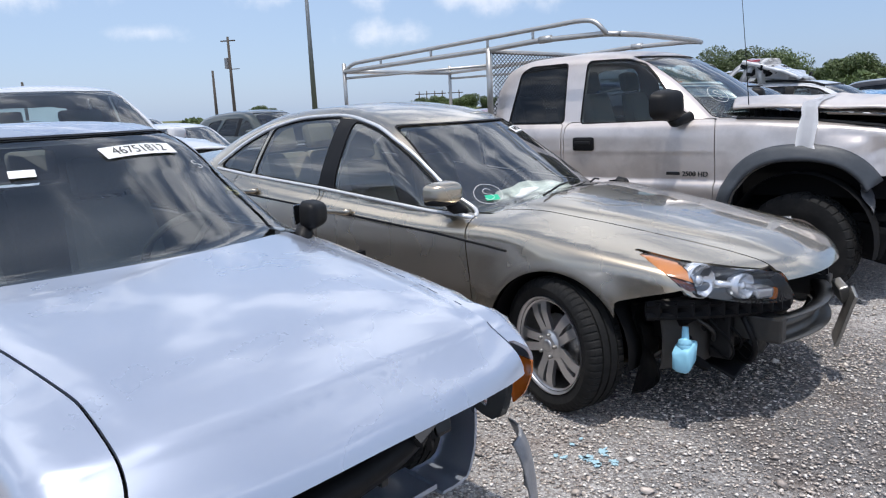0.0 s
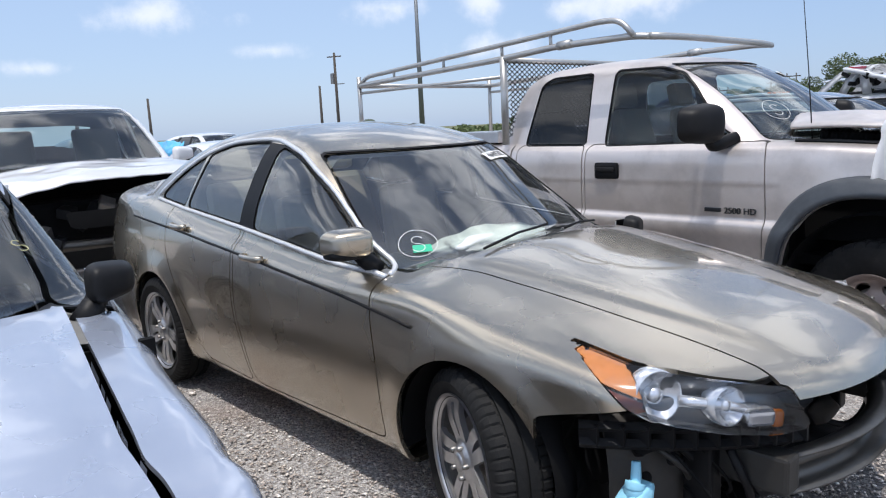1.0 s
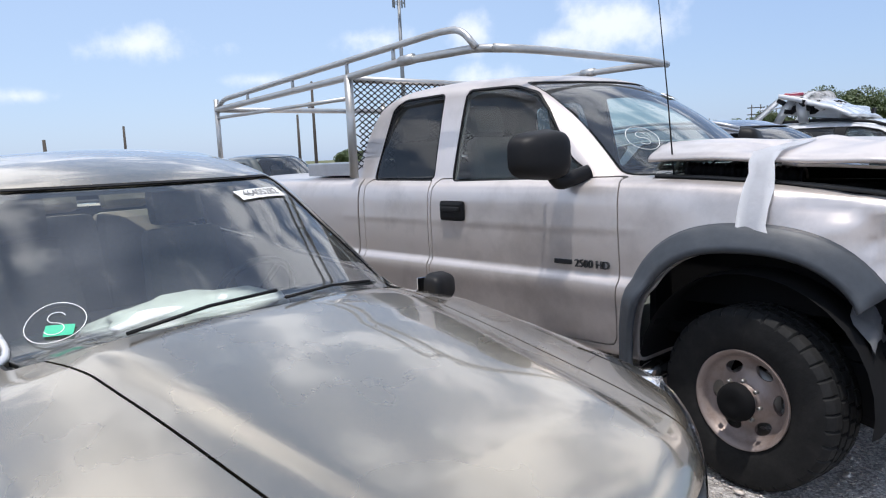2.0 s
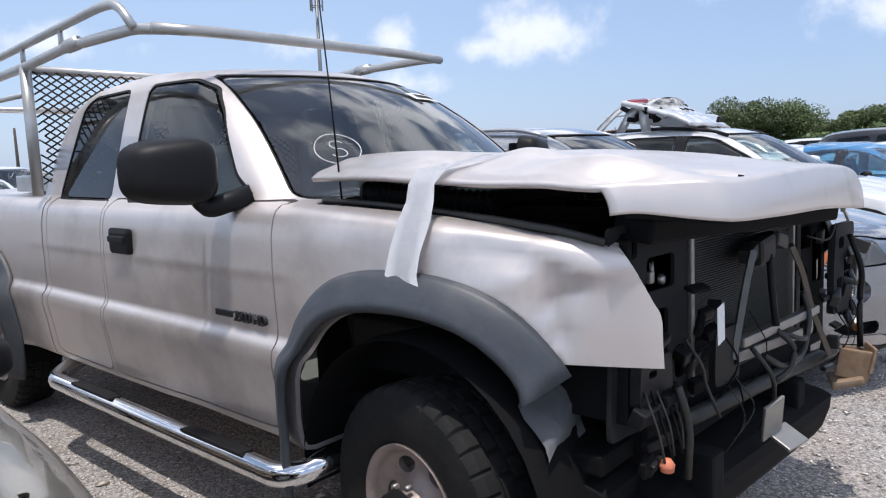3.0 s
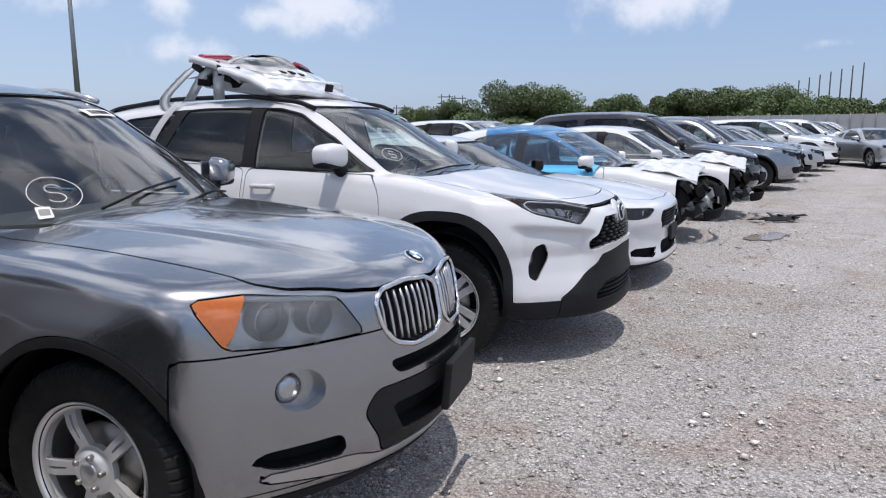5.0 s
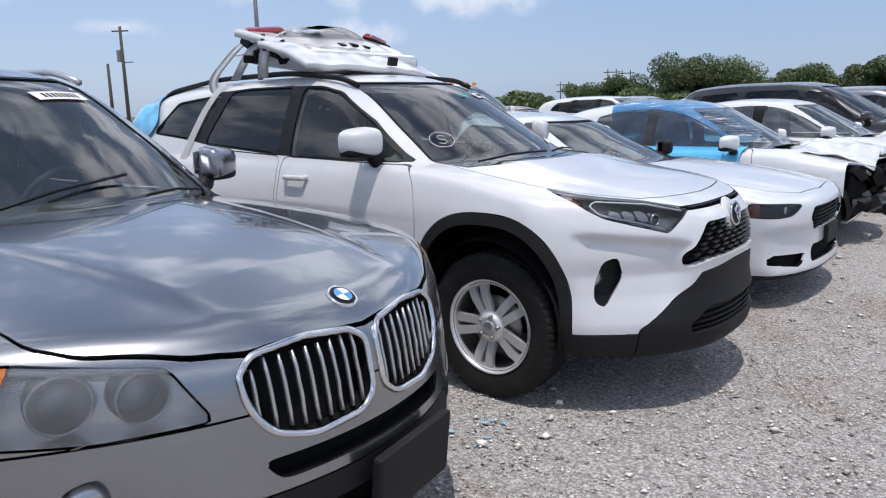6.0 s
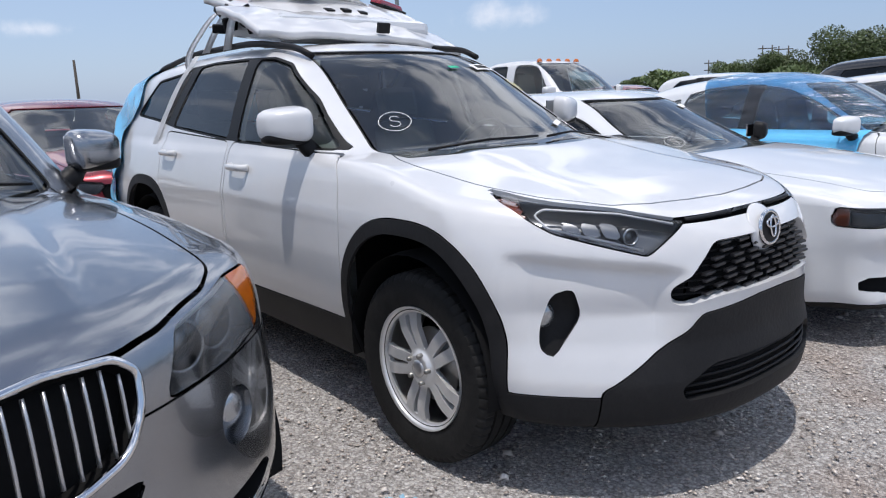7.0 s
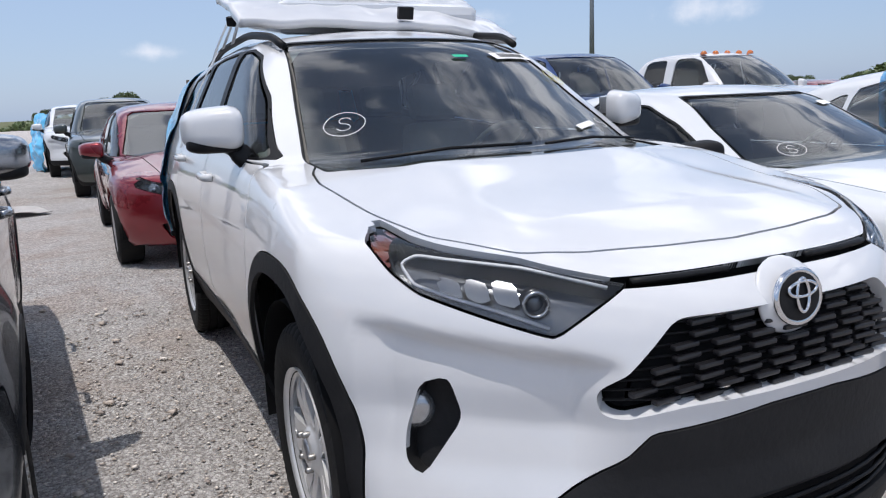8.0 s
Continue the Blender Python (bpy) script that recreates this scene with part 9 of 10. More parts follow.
# ---- other cars ----
VAN = dict(SUV_GREY)
VAN.update(roof=[(-3.9, 0.95), (-3.8, 1.3), (-3.7, 1.6), (-3.4, 1.72), (-2.6, 1.77), (-1.8, 1.77), (-1.3, 1.72), (-0.95, 1.58), (-0.5, 1.33), (-0.1, 1.12), (0.3, 0.9)], deck=[(-3.8, 1.0), (-3.4, 1.13), (-2.0, 1.12), (-0.7, 1.125), (-0.2, 1.12), (0.1, 1.08), (0.4, 1.02), (0.65, 0.94), (0.82, 0.86), (0.88, 0.80)],
           windows=[([(-0.6, 1.10), (-0.75, 1.17), (-1.15, 1.55), (-1.5, 1.60), (-1.55, 1.10)], True), ([(-1.65, 1.10), (-1.62, 1.61), (-2.5, 1.61), (-2.6, 1.11)], True), ([(-2.7, 1.12), (-2.65, 1.60), (-3.3, 1.55), (-3.4, 1.15)], True)],
           screen=[(-0.70, 1.115), (-0.55, 1.665), (0.55, 1.665), (0.70, 1.115), (0.0, 1.10)], dash=(-0.5, 1.09, 0.66), firewall=-0.2, gside=[(0.9, 0.90), (1.08, 0.86), (1.4, 0.77), (1.62, 0.69), (1.78, 0.6)])
HATCH = dict(SEDAN_PLAIN)
HATCH.update(xf=0.85, roof=[(-3.8, 0.9), (-3.6, 1.08), (-3.2, 1.25), (-2.6, 1.42), (-1.9, 1.48), (-1.5, 1.465), (-1.2, 1.415), (-0.8, 1.22), (-0.35, 0.97), (0.0, 0.80)])
SPECS = {"sedan": (HATCH, 0.70), "suv": (SUV_GREY, 0.82), "van": (VAN, 0.82), "coupe": (COUPE_WHITE, 0.70), "pickup": (PICKUP, 1.02), "crossover": (SUV_WHITE, 0.88)}
made_cars = {}


def parked_car(kind, mat, m, label, nose=True):
    """A car of the rows further off; alike ones share their meshes."""
    key = (kind, mat.name, nose)
    if key in made_cars:
        return tagged(copy_thing(made_cars[key], m), label)
    spec, lamp_z = SPECS[kind]
    p = dict(spec)
    p["wheel"] = (p["wheel"][0], p["wheel"][1], p["wheel"][2], (5, "wide"), M_ALLOY)
    p["steer"] = 0
    name = {"van": "minivan", "pickup": "pickup_truck", "coupe": "coupe", "sedan": "sedan"}.get(kind, "suv")
    car, sh = standard_car(name, label, "truck" if kind == "pickup" else "car", p, m, mat, 0.055, coarse=True)
    for sgn in (-1, 1) if nose else ():
        lamp_unit(car, sh, corner_area([(-0.40, lamp_z + 0.03), (0.0, lamp_z + 0.07), (0.30, lamp_z + 0.12), (0.25, lamp_z + 0.03), (-0.32, lamp_z - 0.07)], sgn, 0.12),
                  [((p["xf"] - 0.28, sgn * 0.60, lamp_z), 0.045, (1, sgn * 0.3, 0))], "clear headlight", depth=0.05)
    surface("grille", sh.carve(front_area([(-0.42, lamp_z + 0.02), (0.42, lamp_z + 0.02), (0.38, lamp_z - 0.12), (-0.38, lamp_z - 0.12)], 0.4, 1), 0.002), M_MATT, car, 0.02, shift=-0.02)
    surface("lower_intake", sh.carve(front_area([(-0.60, lamp_z - 0.28), (0.60, lamp_z - 0.28), (0.52, lamp_z - 0.42), (-0.52, lamp_z - 0.42)], 0.3, 1), 0.002), M_MATT, car, 0.02, shift=-0.02)
    if not nose:
        sh.carve(top_area(p["hood"], p["hood_z"], 1), 0.0)
        sh.carve(lambda x, y, z, nx, ny, nz: np.maximum(0.55 - x, lamp_z - 0.1 - z), 0.0)
        rise = float(curve_of(p["deck"])(0.15))
        length, half = (0.86, 1.42) if kind != "pickup" else (1.2, 1.6)
        crumpled("crumpled_bonnet", car, (length, half), pose(0.08 if kind != "pickup" else 0.14, 0, rise + 0.03, 2, 5 if kind == "pickup" else -3, 2), mat, 5.0 + lamp_z, 0.03 if kind == "pickup" else 0.13, (26, 34), 0.012, curl=0.07, label="buckled and folded bonnet")
        sh.carve(lambda x, y, z, nx, ny, nz: np.maximum(z - lamp_z - 0.04 - 0.10 * np.abs(y) + 0.03 * np.sin(9 * y), 0.34 - x), 0.0)
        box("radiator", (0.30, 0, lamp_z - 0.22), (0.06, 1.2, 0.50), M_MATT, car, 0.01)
        # near-black filler behind the torn nose, coloured for the shade in there
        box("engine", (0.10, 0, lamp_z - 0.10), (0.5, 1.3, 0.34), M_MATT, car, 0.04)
        tube("crash_beam", [(0.58 - 0.25 * (y / 0.75) ** 2, y, lamp_z - 0.28) for y in np.linspace(-0.68, 0.5, 9)], 0.05, M_BEAM, car, 6)
        rk_ = random.Random(int(lamp_z * 100))
        for k in range(16):
            y = -0.72 + 0.095 * k
            o = box("broken_bracket", (0, 0, 0), (0.06 + 0.10 * rk_.random(), 0.05 + 0.10 * rk_.random(), 0.03 + 0.12 * rk_.random()), (M_BLACK, M_MATT, M_METAL, M_LAMPDARK, M_BLACK)[k % 5], car, 0.008)
            o.matrix_basis = pose(0.40 + 0.18 * rk_.random(), y, lamp_z - 0.34 + 0.36 * rk_.random(), 60 * rk_.random(), 60 * rk_.random(), 90 * rk_.random())
    finish_car(car, sh, p, mat, coarse=True)
    mirror_pair(car, p["dash"][0] - 0.02, 0.84, p["dash"][1] + 0.07, mat, size=(0.14, 0.22, 0.15))
    made_cars[key] = car
    return car


def row_pose(x, y, turn=10, z=0.0):
    return pose(x, y, z, 0, 0, turn)


# behind the gold sedan: a white pickup with blue film on it
parked_car("pickup", M_WHITE, row_pose(-7.25, 1.95, 6), "white pickup truck with a wrecked nose, standing behind a sedan", nose=False)
parked_car("sedan", M_WHITE_B, row_pose(-13.0, 5.3, 8), "white sedan in the second row")
parked_car("suv", M_DKGREEN, row_pose(-17.5, 3.4, 8), "dark SUV in the back rows")
# the second row behind the white SUV
parked_car("sedan", M_RED, row_pose(-8.75, 10.2, 12), "dark red sedan with a scraped bonnet")
parked_car("suv", M_DKGREEN, row_pose(-15.4, 8.55, 12), "dark green-grey SUV in line behind a red sedan")
parked_car("crossover", M_WHITE_B, row_pose(-20.7, 6.95, 14), "white crossover with blue film, far down the lane")
parked_car("pickup", M_BLUE, row_pose(-9.9, 15.6, 10), "dark blue pickup truck in the second row")
parked_car("pickup", M_WHITE, row_pose(-10.6, 18.6, 10), "white pickup truck with orange roof lamps", nose=True)
parked_car("sedan", M_RED, row_pose(-12.6, 22.6, 10), "dark red sedan in the second row")
parked_car("crossover", M_WHITE_B, row_pose(-11.8, 25.6, 10), "white crossover in the second row")
# the front row beyond the coupe
film_car = parked_car("sedan", M_WHITE_B, row_pose(-4.1, 16.5), "white hatchback with blue film over its windows", nose=False)
parked_car("sedan", M_WHITE, row_pose(-4.2, 19.3), "white sedan with a wrecked front", nose=False)
parked_car("van", M_BLACKPAINT, row_pose(-5.0, 22.3), "long black SUV with roof rails")
FAR = [("suv", M_GREY), ("sedan", M_DKGREEN), ("sedan", M_SILVER), ("crossover", M_WHITE_B), ("sedan", M_BLACKPAINT), ("suv", M_SILVER), ("sedan", M_WHITE_B), ("van", M_WHITE_B), ("sedan", M_SILVER), ("suv", M_BLACKPAINT), ("crossover", M_WHITE_B), ("sedan", M_GREY), ("suv", M_WHITE_B), ("sedan", M_BLACKPAINT)]
for k, (kind, mat) in enumerate(FAR):
    colour = mat.name.replace("_paint", "").replace("second_", "").replace("_", " ")
    parked_car(kind, mat, row_pose(-4.75 - 0.13 * k, 25.2 + 2.75 * k, 9 + 2 * math.sin(k * 2.1)), f"{colour} {kind} parked in the long row", nose=k % 3 != 1)
for k, (kind, mat) in enumerate([("suv", M_SILVER), ("sedan", M_WHITE_B), ("crossover", M_WHITE_B), ("suv", M_BLACKPAINT), ("sedan", M_SILVER), ("sedan", M_WHITE_B)]):
    colour = mat.name.replace("_paint", "").replace("second_", "").replace("_", " ")
    parked_car(kind, mat, row_pose(-12.5 - 0.15 * k, 28.6 + 2.9 * k, 9), f"{colour} {kind} in the second row")
parked_car("coupe", M_SILVER, pose(-2.72, 36.2, 0, 0, 0, -57), "silver coupe with a damaged front standing across the lane", nose=True)

# blue film over the hatchback
fm = film_car.matrix_basis.copy()
film2 = thing("plastic_film", "glossy blue plastic film stretched over a hatchback's side", "plastic film", m=fm)
fsh = Shell(car_field(HATCH), *HATCH["spine"], 0.05)
piece = fsh.region(lambda x, y, z, nx, ny, nz: np.maximum(np.maximum(np.abs(x + 1.35) - 0.80 + 0.3 * (1.2 - z), 0.62 - z), y + 0.25))
M_CLEARFILM = glass("blue_clear_film", (0.22, 0.56, 0.86), rough=0.05, dust=0.05, ior=1.8, wrinkle=1.0)
V, N, T = piece
rip = np.array([noise.noise(Vector((a * 3 + c * 4, c * 9, 2.0))) for a, b, c in V])
V = V + N * (0.02 + 0.018 * rip[:, None])
surface("film_sheet", (V, fsh.normal(V) + 0.25 * np.stack([rip, 0 * rip, -rip], 1), T), M_CLEARFILM, film2, 0.0)
low = cut((V + N * 0.004, N, T), V[:, 2] - 0.97)
surface("film_band", low, M_FILM, film2, 0.0)

# more blue film: down a white crossover's side and along a white pickup's windscreen
film3 = thing("plastic_film", "loose blue plastic film draped down a white crossover's side", "plastic film", m=row_pose(-20.7, 6.95, 14))
crumpled("film_sheet", film3, (2.4, 1.5), pose(-2.9, -1.05, 0.78, 80, 0, 4), M_FILM, 61.0, 0.22, (34, 44), 0.004, curl=0.12)
film4 = thing("plastic_film", "torn blue plastic film along a white pickup's windscreen edge", "plastic film", m=row_pose(-7.25, 1.95, 6))
crumpled("film_strip", film4, (0.9, 0.3), pose(-1.25, -0.86, 1.72, 60, 25, 4), M_FILM, 69.0, 0.10, (30, 14), 0.004)

# orange lamps on the white pickup's cab
for k in range(5):
    lamp = thing("roof_lamp", "orange cab roof marker lamp", "lamp", "cab lamps", m=row_pose(-10.6, 18.6, 10) @ pose(-1.42, -0.52 + 0.26 * k, 1.925))
    turned("lamp_dome", [(0.055, -0.01), (0.05, 0.02), (0.03, 0.045), (0, 0.05)], Matrix.Identity(4), M_AMBER, lamp, 12)

# ---- poles, towers ----
M_POLE = material("galvanised_pole", (0.22, 0.23, 0.24), 0.5, 0.6, grain=0.1, grain_scale=3, spots=0.2, spot_scale=0.6)
M_WOODPOLE = material("weathered_pole_wood", (0.07, 0.06, 0.05), 0.9, grain=0.3, grain_scale=5, bump=0.3)


def along(azimuth, distance):
    return Vector((-math.sin(radians(azimuth)) * distance, math.cos(radians(azimuth)) * distance, 0))


def mast(at, height):
    t = thing("cell_tower", "slim grey steel mast with antennas at its top", "mast", m=Matrix.Translation(at))
    tube("pole", [(0, 0, 0), (0, 0, height * 0.5), (0, 0, height)], [0.75, 0.55, 0.4], M_POLE, t, 10)
    for k in range(9):
        w = 2 * math.pi * k / 9
        box("antenna", (1.6 * math.cos(w), 1.6 * math.sin(w), height - 1.2), (0.3, 0.3, 3.0), M_POLE, t, 0.05)
    tube("ring", [(1.5 * math.cos(w), 1.5 * math.sin(w), height - 1.6) for w in (2 * math.pi * k / 12 for k in range(12))], 0.12, M_POLE, t, 6, closed=True)


def utility_pole(at, height, arms=True, group="utility poles"):
    t = thing("utility_pole", "dark weathered wooden utility pole", "pole", group, m=Matrix.Translation(at))
    tube("pole", [(0, 0, 0), (0.05, 0, height)], [0.2, 0.13], M_WOODPOLE, t, 8)
    if arms:
        box("cross_arm", (0, 0, height - 0.4), (1.6, 0.12, 0.12), M_WOODPOLE, t, 0.01, (0, 0, 40))
        box("transformer", (-0.35, -0.1, height - 2.6), (0.5, 0.5, 1.1), M_POLE, t, 0.1)
        box("bracket_arm", (0.3, 0.3, height - 3.2), (1.1, 0.08, 0.08), M_WOODPOLE, t, 0.01, (0, 0, 40))


mast(along(60.35, 200), 43.4)
utility_pole(along(66.3, 79), 9.6)
utility_pole(along(67.6, 84), 6.6, False)
utility_pole(along(84.5, 70), 4.2, False)
utility_pole(along(80.0, 95), 6.5, False)
for k, (az, h) in enumerate(((34.6, 11.0), (33.6, 10.6), (38.0, 8.0), (52.0, 6.5), (50.8, 6.5), (49.5, 6.5))):
    t = thing("pylon", "distant twin-pole power line frame", "pylon", "power line", m=Matrix.Translation(along(az, 215)) @ pose(0, 0, 0, 0, 0, az))
    for x in (-1.1, 1.1):
        tube("pole", [(x, 0, 0), (x, 0, h)], 0.16, M_WOODPOLE, t, 6)
    for z in (h - 0.8, h - 2.6):
        box("cross_arm", (0, 0, z), (4.4, 0.2, 0.25), M_WOODPOLE, t, 0.0)
for k in range(7):
    utility_pole(along(9.9 - 0.62 * k, 190), 11.5 + 0.55 * k, False, "far poles")

# ---- fence ----
M_FENCE = material("grey_fence_sheet", (0.30, 0.31, 0.32), 0.6, 0.2, grain=0.1, grain_scale=2, spots=0.3, spot_scale=0.3, spot_colour=(0.2, 0.19, 0.18))
fence = thing("fence", "long grey sheet-metal perimeter fence", "fence")
a, b = Vector((-40, 117, 0)), Vector((45, 100, 0))
n = 60
for k in range(n):
    p, q = a.lerp(b, k / n), a.lerp(b, (k + 1) / n)
    mid = (p + q) / 2
    ang = math.degrees(math.atan2(b.y - a.y, b.x - a.x))
    bm = bmesh.new()
    w = (q - p).length * 0.99
    box_bm(bm, (0, 0, 1.45), (w, 0.05, 2.9))
    o = part("panel", bm, M_FENCE, fence)
    o.matrix_basis = Matrix.Translation(mid) @ pose(0, 0, 0, 0, 0, ang)
    tube("post", [(p.x, p.y - 0.12, 0), (p.x, p.y - 0.12, 3.0)], 0.06, M_POLE, fence, 6)

# ---- trees ----
M_LEAF = material("leaves", (0.078, 0.112, 0.034), 0.55, grain=0.45, grain_scale=0.7, spots=0.35, spot_scale=0.25, spot_colour=(0.10, 0.12, 0.035), vary=0.22)
M_BARK = material("bark", (0.10, 0.085, 0.07), 0.9, grain=0.4, grain_scale=3, bump=0.4)


def tree_kind(seed, height, width, leaves=24000):
    """A broad tree: tapered trunk, limbs, and a crown of many small leaf clumps with gaps."""
    rng = np.random.default_rng(seed)
    t = thing("tree", "broad dark green tree beyond the fence", "tree", "tree line")
    bm = bmesh.new()
    tube_bm(bm, [(0, 0, 0), (0.1, 0, height * 0.2), (0.0, 0.1, height * 0.45), (0.1, 0, height * 0.75)], [0.32, 0.26, 0.18, 0.06], 7)
    tips = []
    for k in range(9):
        w = 2 * math.pi * k / 9 + rng.random()
        r = width * (0.28 + 0.2 * rng.random())
        z0 = height * (0.22 + 0.3 * rng.random())
        tip = (r * math.cos(w), r * math.sin(w), z0 + height * (0.15 + 0.3 * rng.random()))
        tips.append(tip)
        tube_bm(bm, [(0, 0, z0), (tip[0] * 0.5, tip[1] * 0.5, z0 + (tip[2] - z0) * 0.7), tip], [0.12, 0.08, 0.03], 5)
    part("trunk", bm, M_BARK, t, smooth=True)
    lobes = [(np.array(tp), width * (0.16 + 0.13 * rng.random())) for tp in tips]
    lobes += [(np.array([width * 0.22 * rng.normal(), width * 0.22 * rng.normal(), height * (0.45 + 0.42 * rng.random())]), width * (0.13 + 0.13 * rng.random())) for _ in range(16)]
    lobes += [(np.array([width * 0.33 * math.cos(w), width * 0.33 * math.sin(w), height * (0.16 + 0.12 * rng.random())]), width * 0.16) for w in rng.random(6) * 6.28]
    per = leaves // len(lobes)
    P, D = [], []
    for c, r in lobes:
        d = rng.normal(size=(per, 3))
        d /= np.linalg.norm(d, axis=1)[:, None]
        rad = r * (0.55 + 0.47 * rng.random(per) ** 0.6)[:, None]
        P.append(c + d * rad * np.array([1.05, 1.05, 0.8]))
        D.append(d)
    P, D = np.concatenate(P), np.concatenate(D)
    P[:, 2] = np.maximum(P[:, 2], 0.5)
    n_ = len(P)
    up = rng.normal(size=(n_, 3)) * 0.8 + D + np.array([0, 0, 0.3])
    s1 = np.cross(up, rng.normal(size=(n_, 3)))
    s1 /= np.linalg.norm(s1, axis=1)[:, None]
    s2 = np.cross(up, s1)
    s2 /= np.linalg.norm(s2, axis=1)[:, None]
    size = (0.13 + 0.18 * rng.random(n_))[:, None]
    V = np.stack([P - s1 * size, P - s2 * size * 0.6, P + s1 * size, P + s2 * size * 0.7], 1).reshape(-1, 3)
    F = np.arange(n_ * 4).reshape(n_, 4)
    mesh_of("crown", V, F, M_LEAF, t)
    return t


trees = [tree_kind(1, 9.5, 11), tree_kind(2, 11.5, 14), tree_kind(3, 8.0, 12), tree_kind(4, 10.5, 9), tree_kind(5, 6.0, 9)]
rng = random.Random(8)
# (azimuth, distance, kind, scale)
SPOTS_ = [(39.5, 170, 4, 0.77), (36.5, 168, 0, 0.72), (33.6, 150, 0, 0.81), (31.2, 160, 2, 0.77), (29.0, 148, 1, 0.95), (26.4, 155, 1, 0.89), (24.0, 165, 2, 0.85), (21.8, 150, 0, 0.89), (19.6, 160, 2, 0.94), (17.8, 150, 3, 0.92),
          (15.6, 155, 1, 0.83), (13.2, 150, 0, 0.98), (11.0, 160, 1, 0.85), (8.6, 150, 2, 0.89), (6.0, 155, 4, 1.06), (3.6, 150, 2, 0.81), (1.2, 150, 1, 0.94), (-1.6, 155, 0, 0.94), (-4.2, 150, 1, 0.89), (-7.0, 155, 2, 0.94), (-10, 150, 1, 0.85), (-13, 155, 0, 0.94), (-16.5, 150, 1, 0.85),
          (64.5, 150, 4, 0.61), (63.6, 158, 4, 0.51), (52.5, 210, 4, 0.77), (50.6, 205, 4, 0.81), (48.8, 210, 4, 0.85), (46.8, 215, 2, 0.59), (93.8, 150, 4, 0.94), (97, 210, 2, 0.59), (90.5, 220, 4, 0.68), (100, 220, 4, 0.68), (43.5, 230, 4, 0.77), (41.5, 230, 2, 0.64)]
placed = set()
for az, d, k, sc in SPOTS_:
    sc *= 0.86
    m = Matrix.Translation(along(az, d)) @ pose(0, 0, 0, 0, 0, rng.random() * 360)
    src = trees[k]
    if k not in placed:
        placed.add(k)
        src.matrix_basis = m
        src.scale = (sc, sc, sc)
    else:
        c = copy_thing(src, m)
        c.scale = (sc, sc, sc)
hedge_rng = np.random.default_rng(5)
az = radians(1) * hedge_rng.uniform(-20, 42, 9000)
dist = hedge_rng.uniform(135, 150, 9000)
P = np.stack([-np.sin(az) * dist, np.cos(az) * dist, hedge_rng.uniform(0.2, 1, 9000) ** 0.7 * (2.9 + 0.9 * np.sin(az * 37) + 0.6 * np.sin(az * 91))], 1)
s1, s2 = hedge_rng.normal(size=(9000, 3)), hedge_rng.normal(size=(9000, 3))
s1 /= np.linalg.norm(s1, axis=1)[:, None]; s2 /= np.linalg.norm(s2, axis=1)[:, None]
V = np.stack([P - s1 * 0.5, P - s2 * 0.35, P + s1 * 0.5, P + s2 * 0.4], 1).reshape(-1, 3)
scrub_az = radians(1) * hedge_rng.uniform(42, 112, 7000)
scrub_d = hedge_rng.uniform(112, 118, 7000)
Q = np.stack([-np.sin(scrub_az) * scrub_d, np.cos(scrub_az) * scrub_d, hedge_rng.uniform(0.05, 1, 7000) * (1.0 + 0.45 * np.sin(scrub_az * 53) + 0.35 * np.sin(scrub_az * 121))], 1)
q1, q2 = hedge_rng.normal(size=(7000, 3)), hedge_rng.normal(size=(7000, 3))
q1 /= np.linalg.norm(q1, axis=1)[:, None]; q2 /= np.linalg.norm(q2, axis=1)[:, None]
tagged(mesh_of("scrub", np.stack([Q - q1 * 0.4, Q - q2 * 0.25, Q + q1 * 0.4, Q + q2 * 0.3], 1).reshape(-1, 3), np.arange(28000).reshape(-1, 4), M_LEAF), "low dark scrub along the lot's far edge", "bushes", kind="stuff")
tagged(mesh_of("undergrowth", V, np.arange(36000).reshape(-1, 4), M_LEAF), "dense green undergrowth along the fence", "bushes", kind="stuff")

# ---- marks and litter on the gravel ----
M_SPRAY = material("blue_marking_paint", (0.26, 0.46, 0.60), 0.9, grain=0.4, grain_scale=60, spots=0.7, spot_scale=30, spot_colour=(0.50, 0.50, 0.48))
M_WATER = material("muddy_water", (0.26, 0.21, 0.16), 0.22, coat=0.2, grain=0.2, grain_scale=3)
M_PALEBLUE = material("pale_blue_plastic", (0.42, 0.62, 0.70), 0.4, grain=0.2, grain_scale=30)
M_CARD = material("weathered_sheet", (0.42, 0.40, 0.38), 0.8, grain=0.2, grain_scale=14, bump=0.3)


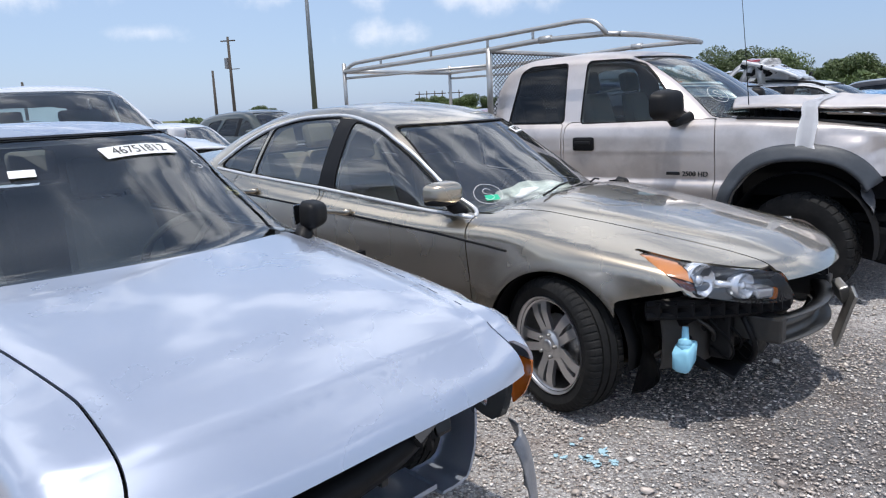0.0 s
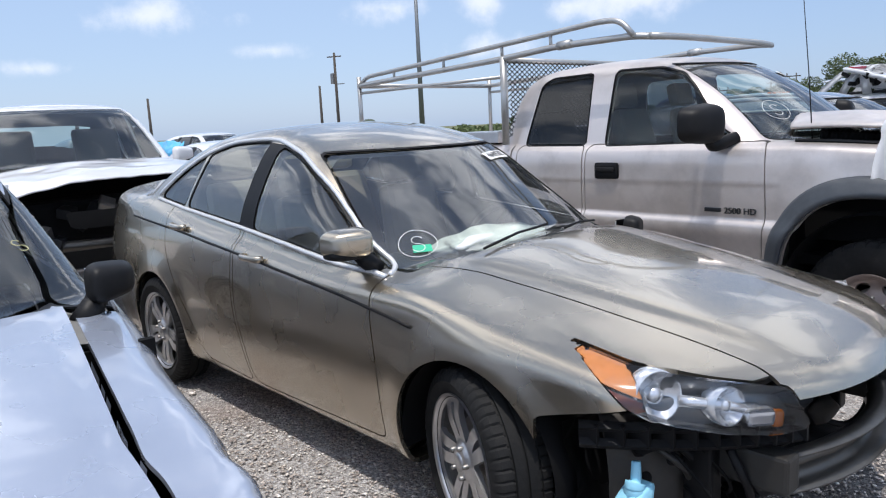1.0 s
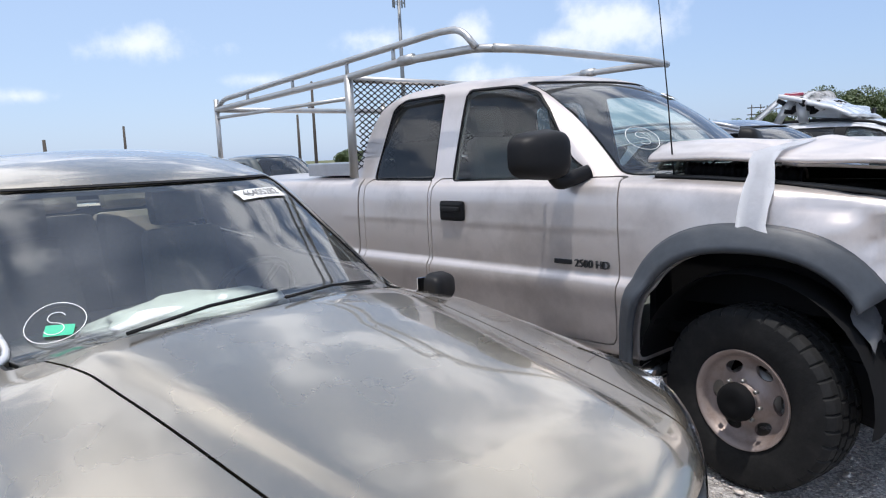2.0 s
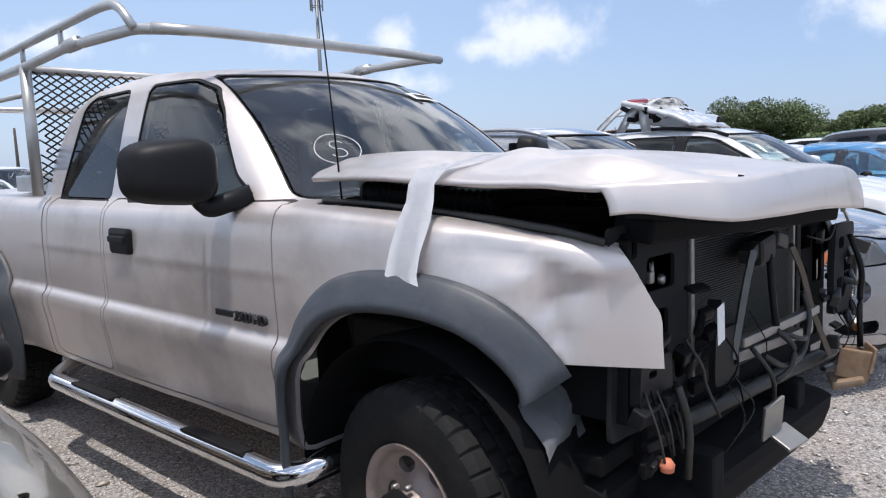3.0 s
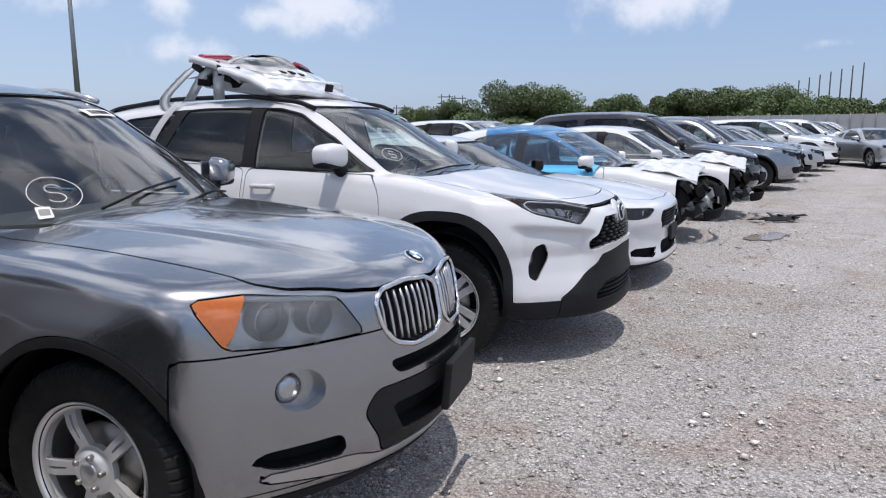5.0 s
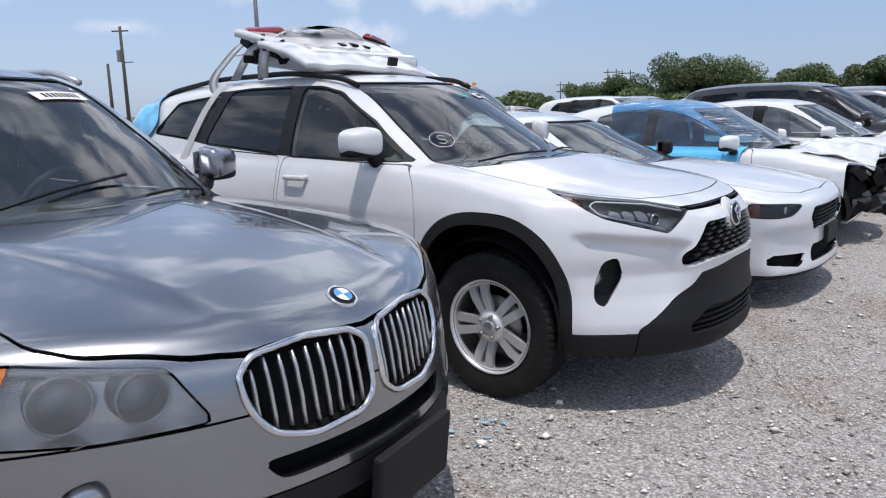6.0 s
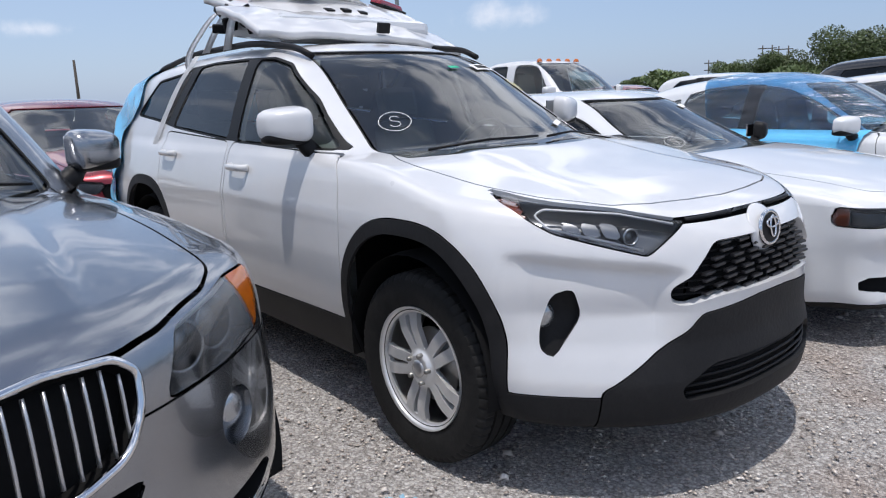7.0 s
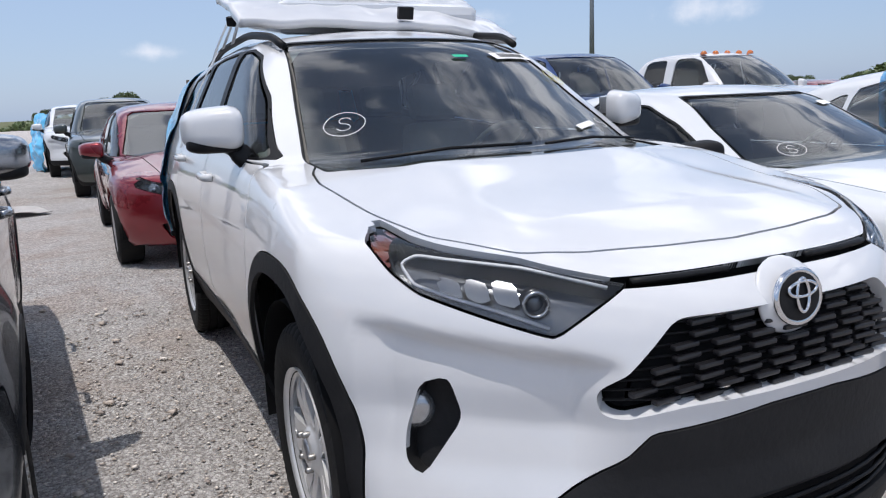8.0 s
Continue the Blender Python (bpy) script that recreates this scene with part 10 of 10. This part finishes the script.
def ground_patch(name, label, category, at, radius, stretch, turn, mat, seed, ragged=0.35, z=0.005):
    """A thin uneven patch lying on the gravel."""
    bm = bmesh.new()
    ring = []
    for k in range(40):
        w = 2 * math.pi * k / 40
        r = radius * (1 + ragged * noise.noise(Vector((math.cos(w) * 2, math.sin(w) * 2, seed))) + 0.5 * ragged * noise.noise(Vector((math.cos(w) * 7, math.sin(w) * 7, seed))))
        ring.append(bm.verts.new((r * math.cos(w) * stretch, r * math.sin(w), 0)))
    f = bm.faces.new(ring)
    top = bmesh.ops.extrude_face_region(bm, geom=[f])["geom"]
    for v in top:
        if isinstance(v, bmesh.types.BMVert):
            v.co.z += 0.003
    bmesh.ops.recalc_face_normals(bm, faces=bm.faces)
    ob = part(name, bm, mat)
    ob.matrix_basis = pose(at[0], at[1], z, 0, 0, turn)
    return tagged(ob, label, category)


for k, (x, y, r, st, tn) in enumerate([(-3.13 + 0.10 * math.sin(k * 2.3), 10.24 + 0.16 * math.cos(k * 1.7), 0.006 + 0.003 * (k % 3), 2.0, 47 * k) for k in range(9)]):
    ground_patch("paint_mark", "blue sprayed marking on the gravel", "marking", (x, y), r, st, tn, M_SPRAY, 3.0 + k, 0.8, 0.002)
ground_patch("puddle", "shallow muddy puddle on the gravel", "puddle", (-2.85, 17.2), 0.20, 2.4, 80, M_WATER, 9.0)
sheet = thing("scrap_sheet", "bent grey scrap sheet lying in the lane", "scrap", m=pose(-13.1, 7.35, 0.06, 0, 0, 30))
crumpled("sheet_metal", sheet, (0.9, 0.5), Matrix.Identity(4), M_CARD, 31.0, 0.05, (20, 14), 0.006)
rl = random.Random(17)
for k in range(9):
    bit = thing("car_debris", "broken black plastic car part on the gravel", "debris", "debris by a wreck", m=pose(-3.35 + 0.5 * rl.random(), 18.6 + 0.9 * rl.random(), 0.02, 0, 0, 360 * rl.random()))
    crumpled("plastic_shard", bit, (0.16 + 0.3 * rl.random(), 0.05 + 0.12 * rl.random()), pose(0, 0, 0.03, 20 * rl.random(), 10 * rl.random(), 0), M_BLACK if k % 3 else M_METAL, 40.0 + k, 0.05, (12, 8), 0.008)
for k in range(14):
    chip = ground_patch("glass_bit", "pale blue broken plastic chip on the gravel", "debris", (-2.05 + 0.30 * rl.random(), 2.18 + 0.25 * rl.random()), 0.006 + 0.014 * rl.random(), 1.6, 360 * rl.random(), M_PALEBLUE, 50.0 + k, 0.9, 0.004)
